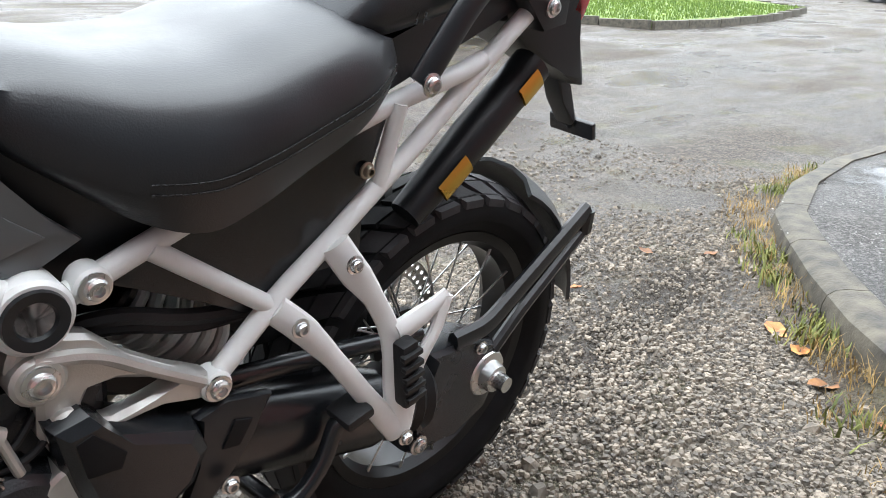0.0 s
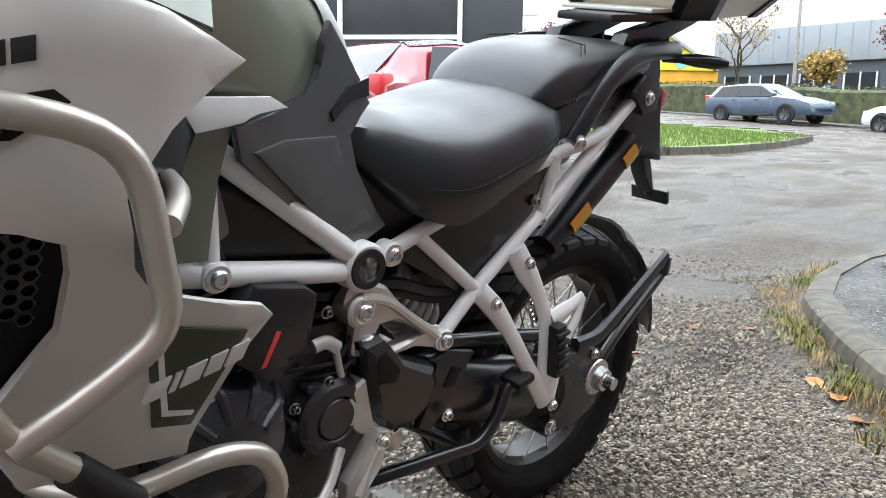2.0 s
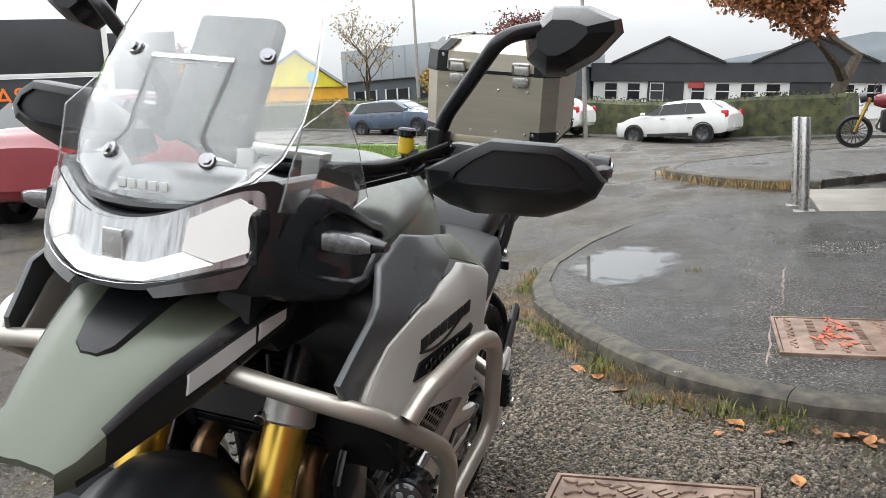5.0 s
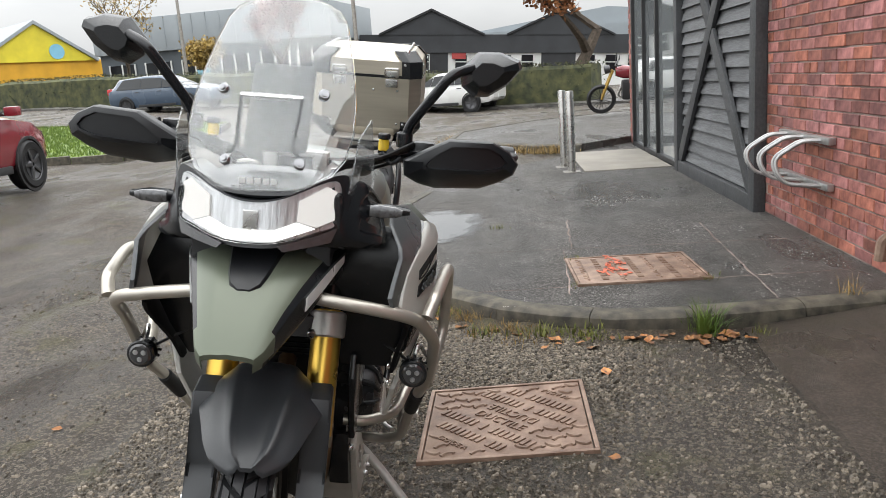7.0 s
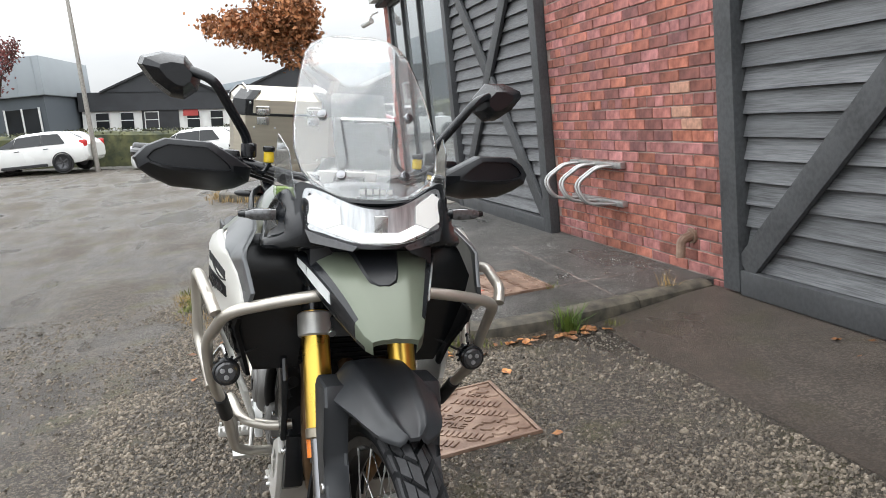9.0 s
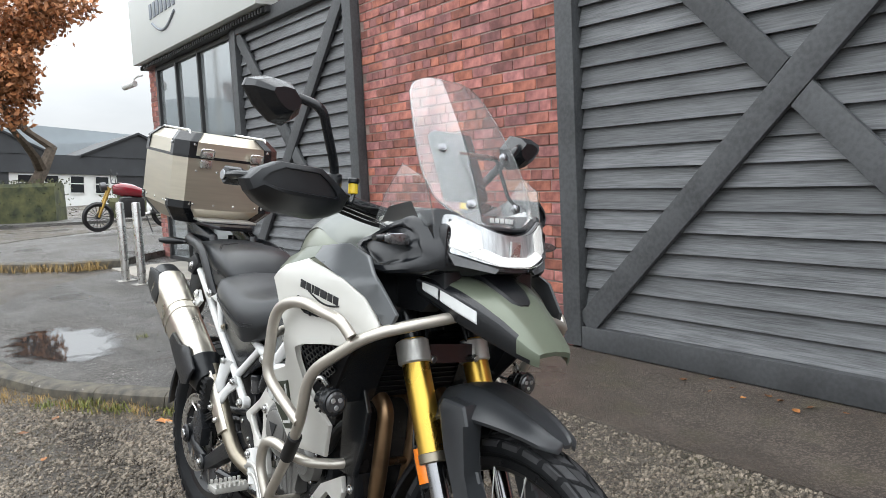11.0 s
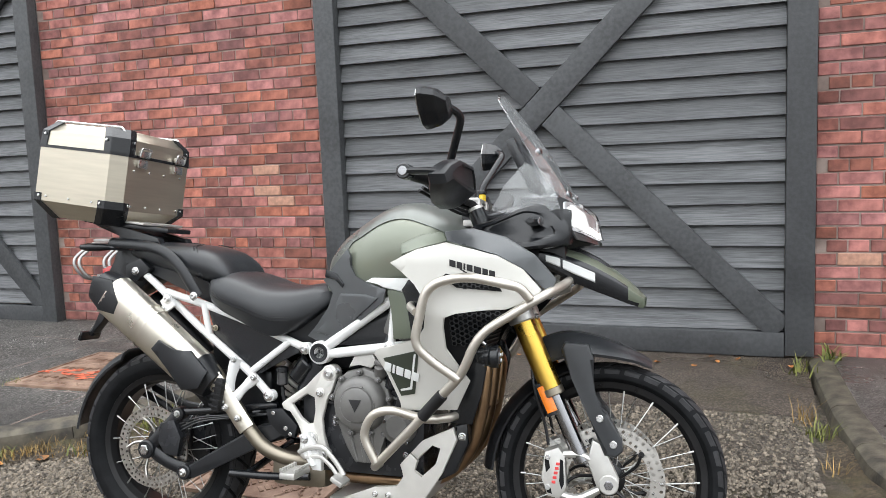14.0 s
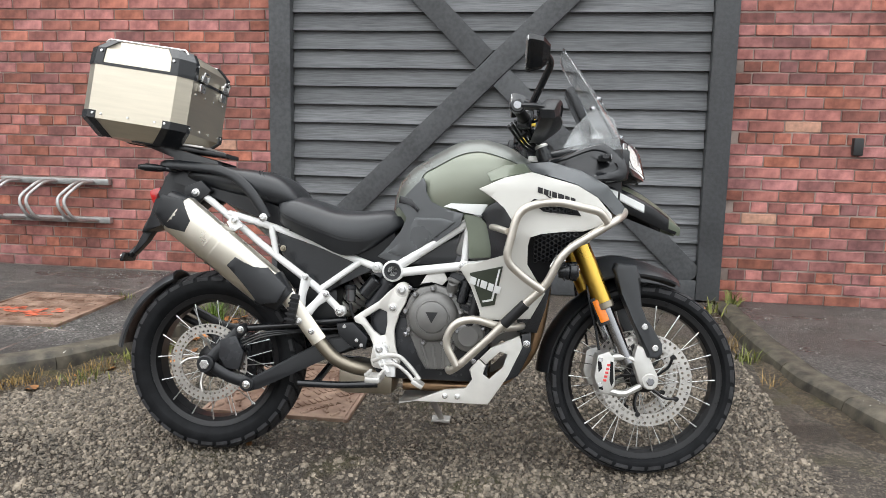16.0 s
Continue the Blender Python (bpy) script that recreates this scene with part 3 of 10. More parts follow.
# grit and soil washed up against the kerb
def bank(line, wide, high, seed, side=1):
    pts = [Vector((*p, 0)) for p in line]
    run = []
    for a, b in zip(pts, pts[1:]):
        n = max(1, round((b - a).length / 0.05))
        run += [a.lerp(b, i / n) for i in range(n)]
    rings = []
    for i, p in enumerate(run):
        t = (run[min(i + 1, len(run) - 1)] - run[max(i - 1, 0)]).normalized()
        nr = Vector((-t.y, t.x, 0)) * side
        k = min(1.0, i / 6, (len(run) - 1 - i) / 6)
        w = wide * (0.6 + 0.7 * abs(noise.noise((p.x * 3, p.y * 3, seed)))) * max(0.25, k)
        h = high * (0.55 + 0.9 * abs(noise.noise((p.x * 5, p.y * 5, seed + 4)))) * k
        prof = []
        for u, f in ((-0.10, 1.0), (0.06, 1.0), (0.25, 0.75), (0.5, 0.40), (0.8, 0.10), (1.0, -0.25)):
            q = p + nr * w * u
            prof.append((q.x, q.y, ground_z(q.x, q.y) + h * f + 0.007 * noise.noise((q.x * 22, q.y * 22, seed))))
        rings.append(prof)
    bm = bmesh.new()
    skin(bm, [[bm.verts.new(v) for v in r] for r in rings], caps=False, closed=False)
    return tagged(finish("soil_strip", bm, m_soil), "brown gritty soil washed up along the kerb", "soil", kind="structure")


bank(KERB[1:13], 0.26, 0.034, 1.0)
bank(RKERB[1:7], 0.16, 0.030, 9.0, -1)

# the brown concrete apron before the big gate
bm = bmesh.new()
prism(bm, [(1.72, 0.004), (2.56, 0.075), (2.56, -0.1), (1.72, -0.1)], -0.88, 2.26, 0.0, axis="x")
for k in range(14):
    bmesh.ops.bisect_plane(bm, geom=bm.verts[:] + bm.edges[:] + bm.faces[:], plane_co=(-0.8 + k * 0.22, 0, 0), plane_no=(1, 0, 0))
for v in bm.verts:
    if v.co.y < 1.8:
        v.co.y += 0.035 * noise.noise((v.co.x * 2.3, 5, 0))
        v.co.z = max(v.co.z, -0.1)
tagged(finish("apron", bm, m_apron), "stained brown concrete apron before the gate", "apron", kind="structure")

# door slab
bm = bmesh.new()
box(bm, (-7.45, 2.05, 0.085), (2.2, 1.0, 0.03), 0.006)
tagged(finish("door_slab", bm, m_slab), "pale concrete slab before the shop door", "slab", kind="structure")

# thin water in the hollows of the tarmac
def puddle(cx, cy, rx, ry, z, seed):
    bm = bmesh.new()
    vs = []
    for k in range(40):
        a = 2 * math.pi * k / 40
        r = 1 + 0.28 * noise.noise((math.cos(a) * 1.3 + seed, math.sin(a) * 1.3, seed))
        vs.append(bm.verts.new((cx + rx * r * math.cos(a), cy + ry * r * math.sin(a), z)))
    bm.faces.new(vs)
    tagged(finish("puddle", bm, m_water), "shallow rain puddle mirroring the grey sky", "puddle")


puddle(-3.45, 0.05, 0.92, 0.48, 0.0925, 2.0)

# iron covers
def cover(name, c, sx, sy, tilt, label, rows, spray=False):
    base = empty(name, pose(c[0], c[1], c[2], tilt, 0, c[3]))
    bm = bmesh.new()
    box(bm, (0, 0, -0.012), (sx, sy, 0.03), 0.003)
    part("cover_plate", bm, m_iron, base)
    bm = bmesh.new()
    for s in (-1, 1):
        box(bm, (s * (sx / 2 + 0.012), 0, -0.010), (0.016, sy + 0.04, 0.034), 0.002)
        box(bm, (0, s * (sy / 2 + 0.012), -0.010), (sx + 0.008, 0.016, 0.034), 0.002)
    part("cover_frame", bm, m_iron, base)
    rng = random.Random(int(sx * 1000))
    for k in range(rows):
        y = (k + 0.5) / rows * sy - sy / 2
        x = -sx / 2 + 0.05
        while x < sx / 2 - 0.05:
            w = rng.choice((0.035, 0.045, 0.07))
            bm = bmesh.new()
            if (k % 2) == 0:
                tube(bm, [(x, y - 0.012, 0.004), (x + w * 0.4, y + 0.012, 0.004), (x + w, y + 0.004, 0.004)], 0.0075, 0.01, 6)
            else:
                for i in range(int(w / 0.016)):
                    box(bm, (x + i * 0.016, y, 0.004), (0.009, 0.036, 0.008), 0.001)
            part("raised_mark", bm, m_iron, base)
            x += w + 0.014
    if spray:
        bm = bmesh.new()
        for k in range(26):
            box(bm, (rng.gauss(0.02, 0.13), rng.gauss(-0.10, 0.045), 0.0085), (rng.uniform(0.02, 0.09), rng.uniform(0.008, 0.03), 0.002), 0, pose(0, 0, 0, 0, 0, rng.uniform(-30, 30)))
        part("spray_mark", bm, m_spray, base, "orange spray paint")
    return tagged(base, label, "manhole cover")


def flat_word(word, size, material, parent, m):
    """Raised cast lettering."""
    data = bpy.data.curves.new("word", "FONT")
    data.body, data.size, data.extrude, data.align_x, data.align_y = word, size, 0.0035, "CENTER", "CENTER"
    tmp = new("word", data)
    me = bpy.data.meshes.new_from_object(tmp.evaluated_get(bpy.context.evaluated_depsgraph_get()))
    bpy.data.objects.remove(tmp)
    me.materials.clear()
    me.materials.append(material)
    me.transform(m)
    ob = new("lettering", me)
    ob.parent = parent
    return ob


mh = cover("manhole_cover", (0.098, 0.595, -0.006, 0), 0.59, 0.59, 2.4, "square rusty cast-iron manhole cover with slanting raised lettering", 0)
for turn in (0, 180):
    M = pose(0, 0, 0.0045, 0, 0, 45 + turn)
    flat_word("DUCTILE", 0.062, m_iron, mh, M @ pose(0, -0.036, 0))
    flat_word("GRADE A", 0.036, m_iron, mh, M @ pose(-0.01, -0.268, 0))
    for y, words, h in ((-0.108, (7, 1, 8), 0.046), (-0.190, (9, 3), 0.046)):
        n = sum(words) + len(words) - 1
        x = -n * 0.0265 / 2
        for w in words:
            for k in range(w):
                bm = bmesh.new()
                box(bm, (x + 0.013, y, 0), (0.017, h, 0.008), 0.0015)
                bm.transform(M)
                part("raised_mark", bm, m_iron, mh)
                x += 0.0265
            x += 0.0265
for i in range(9):
    for j in range(11):
        x, y = -0.255 + i * 0.064, -0.262 + j * 0.0525 + (0.026 if i % 2 else 0.0)
        v = abs(-x + y) / 1.414
        u = abs(x + y) / 1.414
        if abs(y) > 0.27 or (v < 0.23 and u < (0.15 if v < 0.07 else 0.235 if v < 0.135 else 0.19)) or (v < 0.295 and u < 0.09):
            continue
        bm = bmesh.new()
        s = 1 if (i + j) % 2 else -1
        tube(bm, [(x + s * 0.022, y - 0.022, 0.004), (x + s * 0.006, y - 0.010, 0.004), (x - s * 0.004, y + 0.012, 0.004), (x + s * 0.006, y + 0.024, 0.004)], 0.0075, 0.008, 6, 0.8)
        part("raised_mark", bm, m_iron, mh)
cover("service_cover", (-1.70, 1.36, 0.096, 2), 0.60, 0.70, 0.0, "rusty iron service cover with orange spray paint", 7, True)

# shallow joints and cracks in the pavement
bm = bmesh.new()
rng = random.Random(4)
for a, b in (((-0.95, 1.95), (-3.0, 2.05)), ((-1.35, 0.40), (-1.45, 2.5)), ((-2.35, 0.35), (-2.30, 2.55)), ((-2.3, 1.05), (-3.4, 1.10)), ((-3.35, 0.5), (-3.30, 1.15)), ((-1.2, 0.95), (-2.3, 1.0))):
    a, b = Vector((*a, 0.0895)), Vector((*b, 0.0895))
    prev = a
    n = 22
    side = (b - a).normalized().cross(Vector((0, 0, 1)))
    for k in range(1, n + 1):
        q = a.lerp(b, k / n) + side * 0.018 * noise.noise((k * 0.4, a.x * 3, 0))
        w = side * rng.uniform(0.002, 0.006)
        vs = [bm.verts.new(p) for p in (prev - w, prev + w, q + w, q - w)]
        bm.faces.new(vs)
        prev = q
tagged(finish("pavement_crack", bm, m_mortar), "pale cracks and joints across the pavement", "crack", kind="structure")

# ---- the brick building and its gates ----
WALL_Y = 2.62


def wall_block(name, x0, x1, z0, z1, y0=WALL_Y + 0.001, y1=WALL_Y + 0.30):
    bm = bmesh.new()
    box(bm, ((x0 + x1) / 2, (y0 + y1) / 2, (z0 + z1) / 2), (x1 - x0, y1 - y0, z1 - z0))
    return tagged(finish(name, bm, m_mortar), "weathered red brick wall with dark mortar joints", "wall", kind="structure")


wall_mid = wall_block("wall_south", -3.50, -0.75, -0.1, 4.0)
wall_east = wall_block("wall_east", 2.30, 9.0, -0.1, 4.0)
wall_lintel = wall_block("wall_lintel", -0.75, 2.30, 3.06, 4.0)
wall_end = wall_block("wall_pier", -9.75, -9.25, -0.1, 3.1)
wall_gate = wall_block("wall_behind_gate", -6.15, -3.50, -0.1, 4.0, WALL_Y + 0.02)
wall_back = wall_block("wall_behind_big_gate", -0.75, 2.30, -0.1, 3.06, WALL_Y + 0.05)
bm = bmesh.new()
box(bm, (-9.60, 9.0, 1.95), (0.3, 12.2, 4.1))
tagged(finish("wall_west", bm, m_brick), "red brick end wall", "wall", kind="structure")
bm = bmesh.new()
box(bm, (-0.3, 9.0, 4.06), (19.2, 12.78, 0.12))
tagged(finish("roof", bm, m_black), "flat dark roof edge", "roof", kind="structure")

# pale fascia with a plain mark, over the shop front
bm = bmesh.new()
box(bm, (-7.3, 2.50, 3.50), (4.75, 0.26, 0.95), 0.01)
fascia = tagged(finish("fascia", bm, m_fascia), "pale grey shop fascia board with a plain dark mark", "fascia", kind="structure")
for k in range(7):
    bm = bmesh.new()
    box(bm, (-8.55 + k * 0.17, 2.362, 3.62), (0.10, 0.014, 0.20), 0.004)
    part("sign_bar", bm, m_sign_dark, fascia)
bm = bmesh.new()
tube(bm, [(-8.5 + 0.11 * k, 2.362, 3.45 - 0.16 * math.sin(math.pi * k / 9)) for k in range(10)], 0.018, 0, 8)
part("sign_sweep", bm, m_sign_dark, fascia)
bm = bmesh.new()
box(bm, (-7.3, 2.55, 2.985), (4.75, 0.14, 0.06))
for k in range(60):
    box(bm, (-9.6 + k * 0.078, 2.47, 2.98), (0.035, 0.03, 0.05))
tagged(finish("fascia_trim", bm, m_trim), "black ribbed strip under the fascia", "trim", kind="structure")

# shop window: black frame, panes
shop = empty("window_1", pose(-7.7, WALL_Y, 0))
for x, w in ((-1.52, 0.09), (-0.62, 0.05), (0.30, 0.05), (1.50, 0.09)):
    bm = bmesh.new()
    box(bm, (x, 0, 1.53), (w, 0.10, 2.9), 0.004)
    part("window_frame", bm, m_trim, shop)
for z in (0.11, 2.93):
    bm = bmesh.new()
    box(bm, (0, 0, z), (2.95, 0.09, 0.07), 0.004)
    part("window_rail", bm, m_trim, shop)
for a, b in ((-1.475, -0.645), (-0.595, 0.275), (0.325, 1.455)):
    bm = bmesh.new()
    box(bm, ((a + b) / 2, 0.0, 1.52), (b - a, 0.012, 2.76))
    part("pane", bm, m_shop_glass, shop)
tagged(shop, "black-framed shop window reflecting the street", "window", kind="structure")
# added black backing behind the panes, its colour standing for the unlit room
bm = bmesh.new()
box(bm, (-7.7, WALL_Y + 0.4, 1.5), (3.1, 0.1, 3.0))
tagged(finish("wall_inside_shop", bm, m_black), "added black backing behind the panes for the dim shop interior", "wall", kind="structure")


def gate(name, x0, x1, z0, z1, face, label):
    """A pair-of-braces barn gate: posts, rails, lapped boards, a cross of braces."""
    g = empty(name, pose(0, 0, 0))
    w = 0.15
    for a in (x0, x1 - w):
        bm = bmesh.new()
        box(bm, (a + w / 2, face + 0.04, (z0 + z1) / 2), (w, 0.09, z1 - z0), 0.006)
        part("post", bm, m_brace, g)
    for a in (z0 - 0.012, z1 - 0.14):
        bm = bmesh.new()
        box(bm, ((x0 + x1) / 2, face + 0.042, a + 0.07), (x1 - x0 - 2 * w - 0.004, 0.085, 0.14), 0.006)
        part("rail", bm, m_brace, g)
    pitch = 0.1222
    n = int((z1 - 0.14 - 0.2184) / pitch) + 1
    rng = random.Random(len(name) + int(x0 * 10))
    for k in range(n):
        z = 0.2184 + k * pitch
        top = min(z + pitch + 0.018, z1 - 0.14)
        z = max(z, z0 + 0.118)
        bm = bmesh.new()
        j = [rng.uniform(-0.003, 0.003) for _ in range(4)]
        lo, hi = face + 0.050 + j[0], face + 0.088
        rings = []
        nseg = 12
        for i in range(nseg + 1):
            x = x0 + w + 0.002 + (x1 - x0 - 2 * w - 0.004) * i / nseg
            wob = 0.004 * noise.noise((x * 1.3, k * 5.1, x0))
            rings.append([(x, lo + wob, z + j[1] + wob), (x, hi, top), (x, hi + 0.014, top), (x, lo + 0.032 + wob, z + j[1] + wob)])
        loft(bm, rings)
        part("board", bm, m_board, g)
    a, b = Vector((x0 + w, 0, z0 + 0.14)), Vector((x1 - w, 0, z1 - 0.14))
    for k, (p, q) in enumerate(((Vector((a.x + 0.02, 0, a.z)), Vector((b.x - 0.02, 0, b.z))), (Vector((a.x + 0.02, 0, b.z)), Vector((b.x - 0.02, 0, a.z))))):
        d = (q - p).normalized()
        nrm = Vector((-d.z, 0, d.x)) * 0.075
        mid = (p + q) / 2
        segs = ((p, q),) if k == 0 else ((p, mid - d * 0.08), (mid + d * 0.08, q))
        for s, e in segs:
            bm = bmesh.new()
            prism(bm, [((s - nrm).x, (s - nrm).z), ((e - nrm).x, (e - nrm).z), ((e + nrm).x, (e + nrm).z), ((s + nrm).x, (s + nrm).z)], face + 0.012 + 0.003 * k, face + 0.049, 0.004)
            part("brace", bm, m_brace, g)
    return tagged(g, label, "gate", kind="structure")


gate("gate_1", -6.10, -3.26, 0.08, 3.02, 2.53, "black-stained timber barn gate with crossed braces beside the shop window")
gate("gate_2", -0.75, 2.30, 0.09, 3.04, 2.53, "large black-stained timber barn gate with crossed braces")


# wall rack for bicycles
rack = empty("cycle_rack", pose(-2.42, WALL_Y, 0))
for z, d in ((0.735, 0.03), (0.455, 0.03)):
    bm = bmesh.new()
    box(bm, (0, -0.03, z), (0.86, 0.045, 0.045), 0.006)
    part("rail", bm, m_galv, rack)
for k in range(3):
    x = -0.30 + k * 0.29
    bm = bmesh.new()
    tube(bm, [(x - 0.02, -0.05, 0.735), (x - 0.05, -0.15, 0.735), (x - 0.11, -0.31, 0.62), (x - 0.05, -0.26, 0.47), (x, -0.05, 0.455)], 0.012, 0.08, 10)
    part("hoop", bm, m_galv, rack)
    bm = bmesh.new()
    tube(bm, [(x + 0.03, -0.05, 0.735), (x, -0.15, 0.735), (x - 0.06, -0.31, 0.62), (x, -0.26, 0.47), (x + 0.05, -0.05, 0.455)], 0.012, 0.08, 10)
    part("hoop", bm, m_galv, rack)
tagged(rack, "galvanised steel cycle rack fixed to the brick wall", "cycle rack")

# fittings on the wall
bm = bmesh.new()
box(bm, (3.08, WALL_Y - 0.025, 1.11), (0.06, 0.05, 0.11), 0.008)
tagged(finish("junction_box", bm, m_trim), "small black plastic box on the brick wall", "junction box")
cam_box = empty("security_camera", pose(-9.72, 2.45, 2.78))
bm = bmesh.new()
cyl(bm, (-0.05, -0.05, 0), (-0.35, -0.14, -0.03), 0.05, None, 12, 0.008)
part("camera_body", bm, m_white_frame, cam_box)
bm = bmesh.new()
tube(bm, [(0.0, 0.06, 0.12), (-0.06, -0.02, 0.10), (-0.12, -0.07, 0.03)], 0.015, 0.03, 8)
part("bracket", bm, m_white_frame, cam_box)
tagged(cam_box, "white security camera on a bracket at the corner", "security camera")
bm = bmesh.new()
tube(bm, [(-1.18, 2.60, 0.33), (-1.18, 2.53, 0.31), (-1.18, 2.52, 0.20)], 0.03, 0.03, 10)
cyl(bm, (-1.18, 2.60, 0.33), (-1.18, 2.63, 0.33), 0.05)
tagged(finish("drain_spout", bm, m_iron), "short rusty drain spout low on the brick wall", "pipe")

# bollards
def bollard(x, y):
    b = empty("bollard", pose(x, y, 0.085))
    bm = bmesh.new()
    lathe(bm, [(0.0, 0.0), (0.048, 0.0), (0.048, 0.93), (0.044, 0.945), (0.0, 0.95)], n=24)
    bm.transform(pose(0, 0, 0, 90, 0, 0))
    part("post", bm, m_steel, b)
    bm = bmesh.new()
    box(bm, (0, 0, 0.005), (0.20, 0.20, 0.012), 0.003)
    part("base_plate", bm, m_steel_dark, b)
    return tagged(b, "brushed stainless steel bollard", "bollard", "bollards by the door")


bollard(-6.45, 1.41)
bollard(-6.98, 1.36)

# ---- the street beyond ----
def at_ground(x, y, rz=0.0, lift=0.0):
    return pose(x, y, ground_z(x, y) + lift, 0, 0, rz)


# lawn with its kerb
LAWN = [(-9.97, -7.74), (-10.7, -6.2), (-12.5, -6.0), (-15.0, -6.2), (-18.5, -7.0), (-20.0, -9.0), (-18.0, -13.0), (-11.0, -13.0), (-9.5, -10.0)]
bm = bmesh.new()
lo = [bm.verts.new((x, y, ground_z(x, y) - 0.1)) for x, y in LAWN]
hi = [bm.verts.new((x, y, ground_z(x, y) + 0.11)) for x, y in LAWN]
bm.faces.new(hi)
for k in range(len(LAWN)):
    bm.faces.new((lo[k], lo[(k + 1) % len(LAWN)], hi[(k + 1) % len(LAWN)], hi[k]))
bmesh.ops.triangulate(bm, faces=bm.faces)
lawn = tagged(finish("lawn", bm, m_grass), "bright green mown lawn on a kerbed island", "lawn", kind="structure")
for a, b in zip(LAWN, LAWN[1:] + LAWN[:1]):
    n = max(1, round(math.dist(a, b) / 0.95))
    for k in range(n):
        p, q = Vector((*a, 0)).lerp(Vector((*b, 0)), k / n), Vector((*a, 0)).lerp(Vector((*b, 0)), (k + 1) / n)
        ang = math.degrees(math.atan2(q.y - p.y, q.x - p.x))
        mid = (p + q) / 2
        bm = bmesh.new()
        box(bm, (0, 0, 0), ((q - p).length - 0.01, 0.14, 0.3), 0.015)
        ob = part("kerb_stone", bm, m_kerb, lawn)
        ob.matrix_basis = pose(mid.x, mid.y, ground_z(mid.x, mid.y) - 0.02, 0, 0, ang)
bm = bmesh.new()
rng = random.Random(11)
for k in range(14000):
    x, y = rng.uniform(-18.5, -10.2), rng.uniform(-12.5, -6.3)
    if y > -7.8 + 1.6 * (-10.0 - x) or y > -6.3 - 0.2 * max(0.0, -15.0 - x):
        continue
    z = ground_z(x, y) + 0.11
    h, a = rng.uniform(0.03, 0.08), rng.uniform(0, 6.28)
    d = Vector((math.cos(a), math.sin(a), 0)) * 0.012
    p = Vector((x, y, z))
    bm.faces.new([bm.verts.new(v) for v in (p - d, p + d, p + Vector((d.y, d.x, h)))])
tagged(finish("grass", bm, m_grass), "short bright green grass blades", "grass", kind="stuff")


# hedge along the street: many small leaf clumps over a dark core
HEDGE = [(-19.5, 20.0), (-22.7, 12.0), (-25.6, 5.0), (-28.3, -0.6), (-30.0, -6.5), (-31.6, -13.2), (-34.2, -21.0), (-38.5, -32.0), (-44.0, -46.0)]
def hedge(line, seed, height, label):
    rng = random.Random(seed)
    h = empty("hedge", pose(0, 0, 0))
    bm, lf = bmesh.new(), bmesh.new()
    rings = []
    pts = [Vector((*p, 0)) for p in line]
    run = []
    for a, b in zip(pts, pts[1:]):
        n = max(1, int((b - a).length / 0.5))
        run += [a.lerp(b, k / n) for k in range(n)]
    for k, p in enumerate(run):
        t = (run[min(k + 1, len(run) - 1)] - run[max(0, k - 1)]).normalized()
        nr = Vector((t.y, -t.x, 0))
        z = ground_z(p.x, p.y)
        top = z + height + 0.10 * noise.noise((p.x * 0.5, p.y * 0.5, 1))
        w = 0.62
        rings.append([p + nr * w + Vector((0, 0, z)), p + nr * (w - 0.06) + Vector((0, 0, top - 0.12)), p + nr * 0.4 + Vector((0, 0, top)), p - nr * 0.4 + Vector((0, 0, top)), p - nr * (w - 0.06) + Vector((0, 0, top - 0.12)), p - nr * w + Vector((0, 0, z))])
        for _ in range(110):
            u = rng.random()
            if u < 0.62:
                s = rng.choice((1, 1, -1))
                q = p + nr * s * (w - 0.03 + rng.uniform(-0.05, 0.07)) + Vector((0, 0, z + rng.uniform(0.03, top - z)))
            else:
                q = p + nr * rng.uniform(-w, w) + Vector((0, 0, top + rng.uniform(-0.05, 0.13)))
            q = q + t * rng.uniform(-0.3, 0.3)
            d1 = Vector((rng.gauss(0, 1), rng.gauss(0, 1), rng.gauss(0, 1))).normalized() * rng.uniform(0.03, 0.065)
            d2 = d1.cross(Vector((rng.gauss(0, 1), rng.gauss(0, 1), rng.gauss(0, 1)))).normalized() * 0.03
            lf.faces.new([lf.verts.new(v) for v in (q - d1, q + d2, q + d1, q - d2)])
    loft(bm, rings)
    part("hedge_core", bm, m_hedge, h)
    part("leaves", lf, m_hedge, h)["kind"] = "stuff"
    return tagged(h, label, "hedge")


hedge(HEDGE[:3], 5, 0.78, "clipped dark green street hedge")
hedge([(-26.1, 4.0), *HEDGE[3:]], 6, 1.36, "long clipped dark green street hedge behind parked cars")
# pavement strip before the hedge
bm = bmesh.new()
rings = []
for x, y in HEDGE:
    z = ground_z(x, y)
    rings.append([(x + 1.9, y - 0.7, z - 0.05), (x + 1.9, y - 0.7, z + 0.09), (x - 0.3, y + 0.1, z + 0.10), (x - 0.3, y + 0.1, z - 0.05)])
loft(bm, rings)
tagged(finish("pavement_street", bm, m_pave), "tarmac footway along the hedge", "pavement", kind="structure")


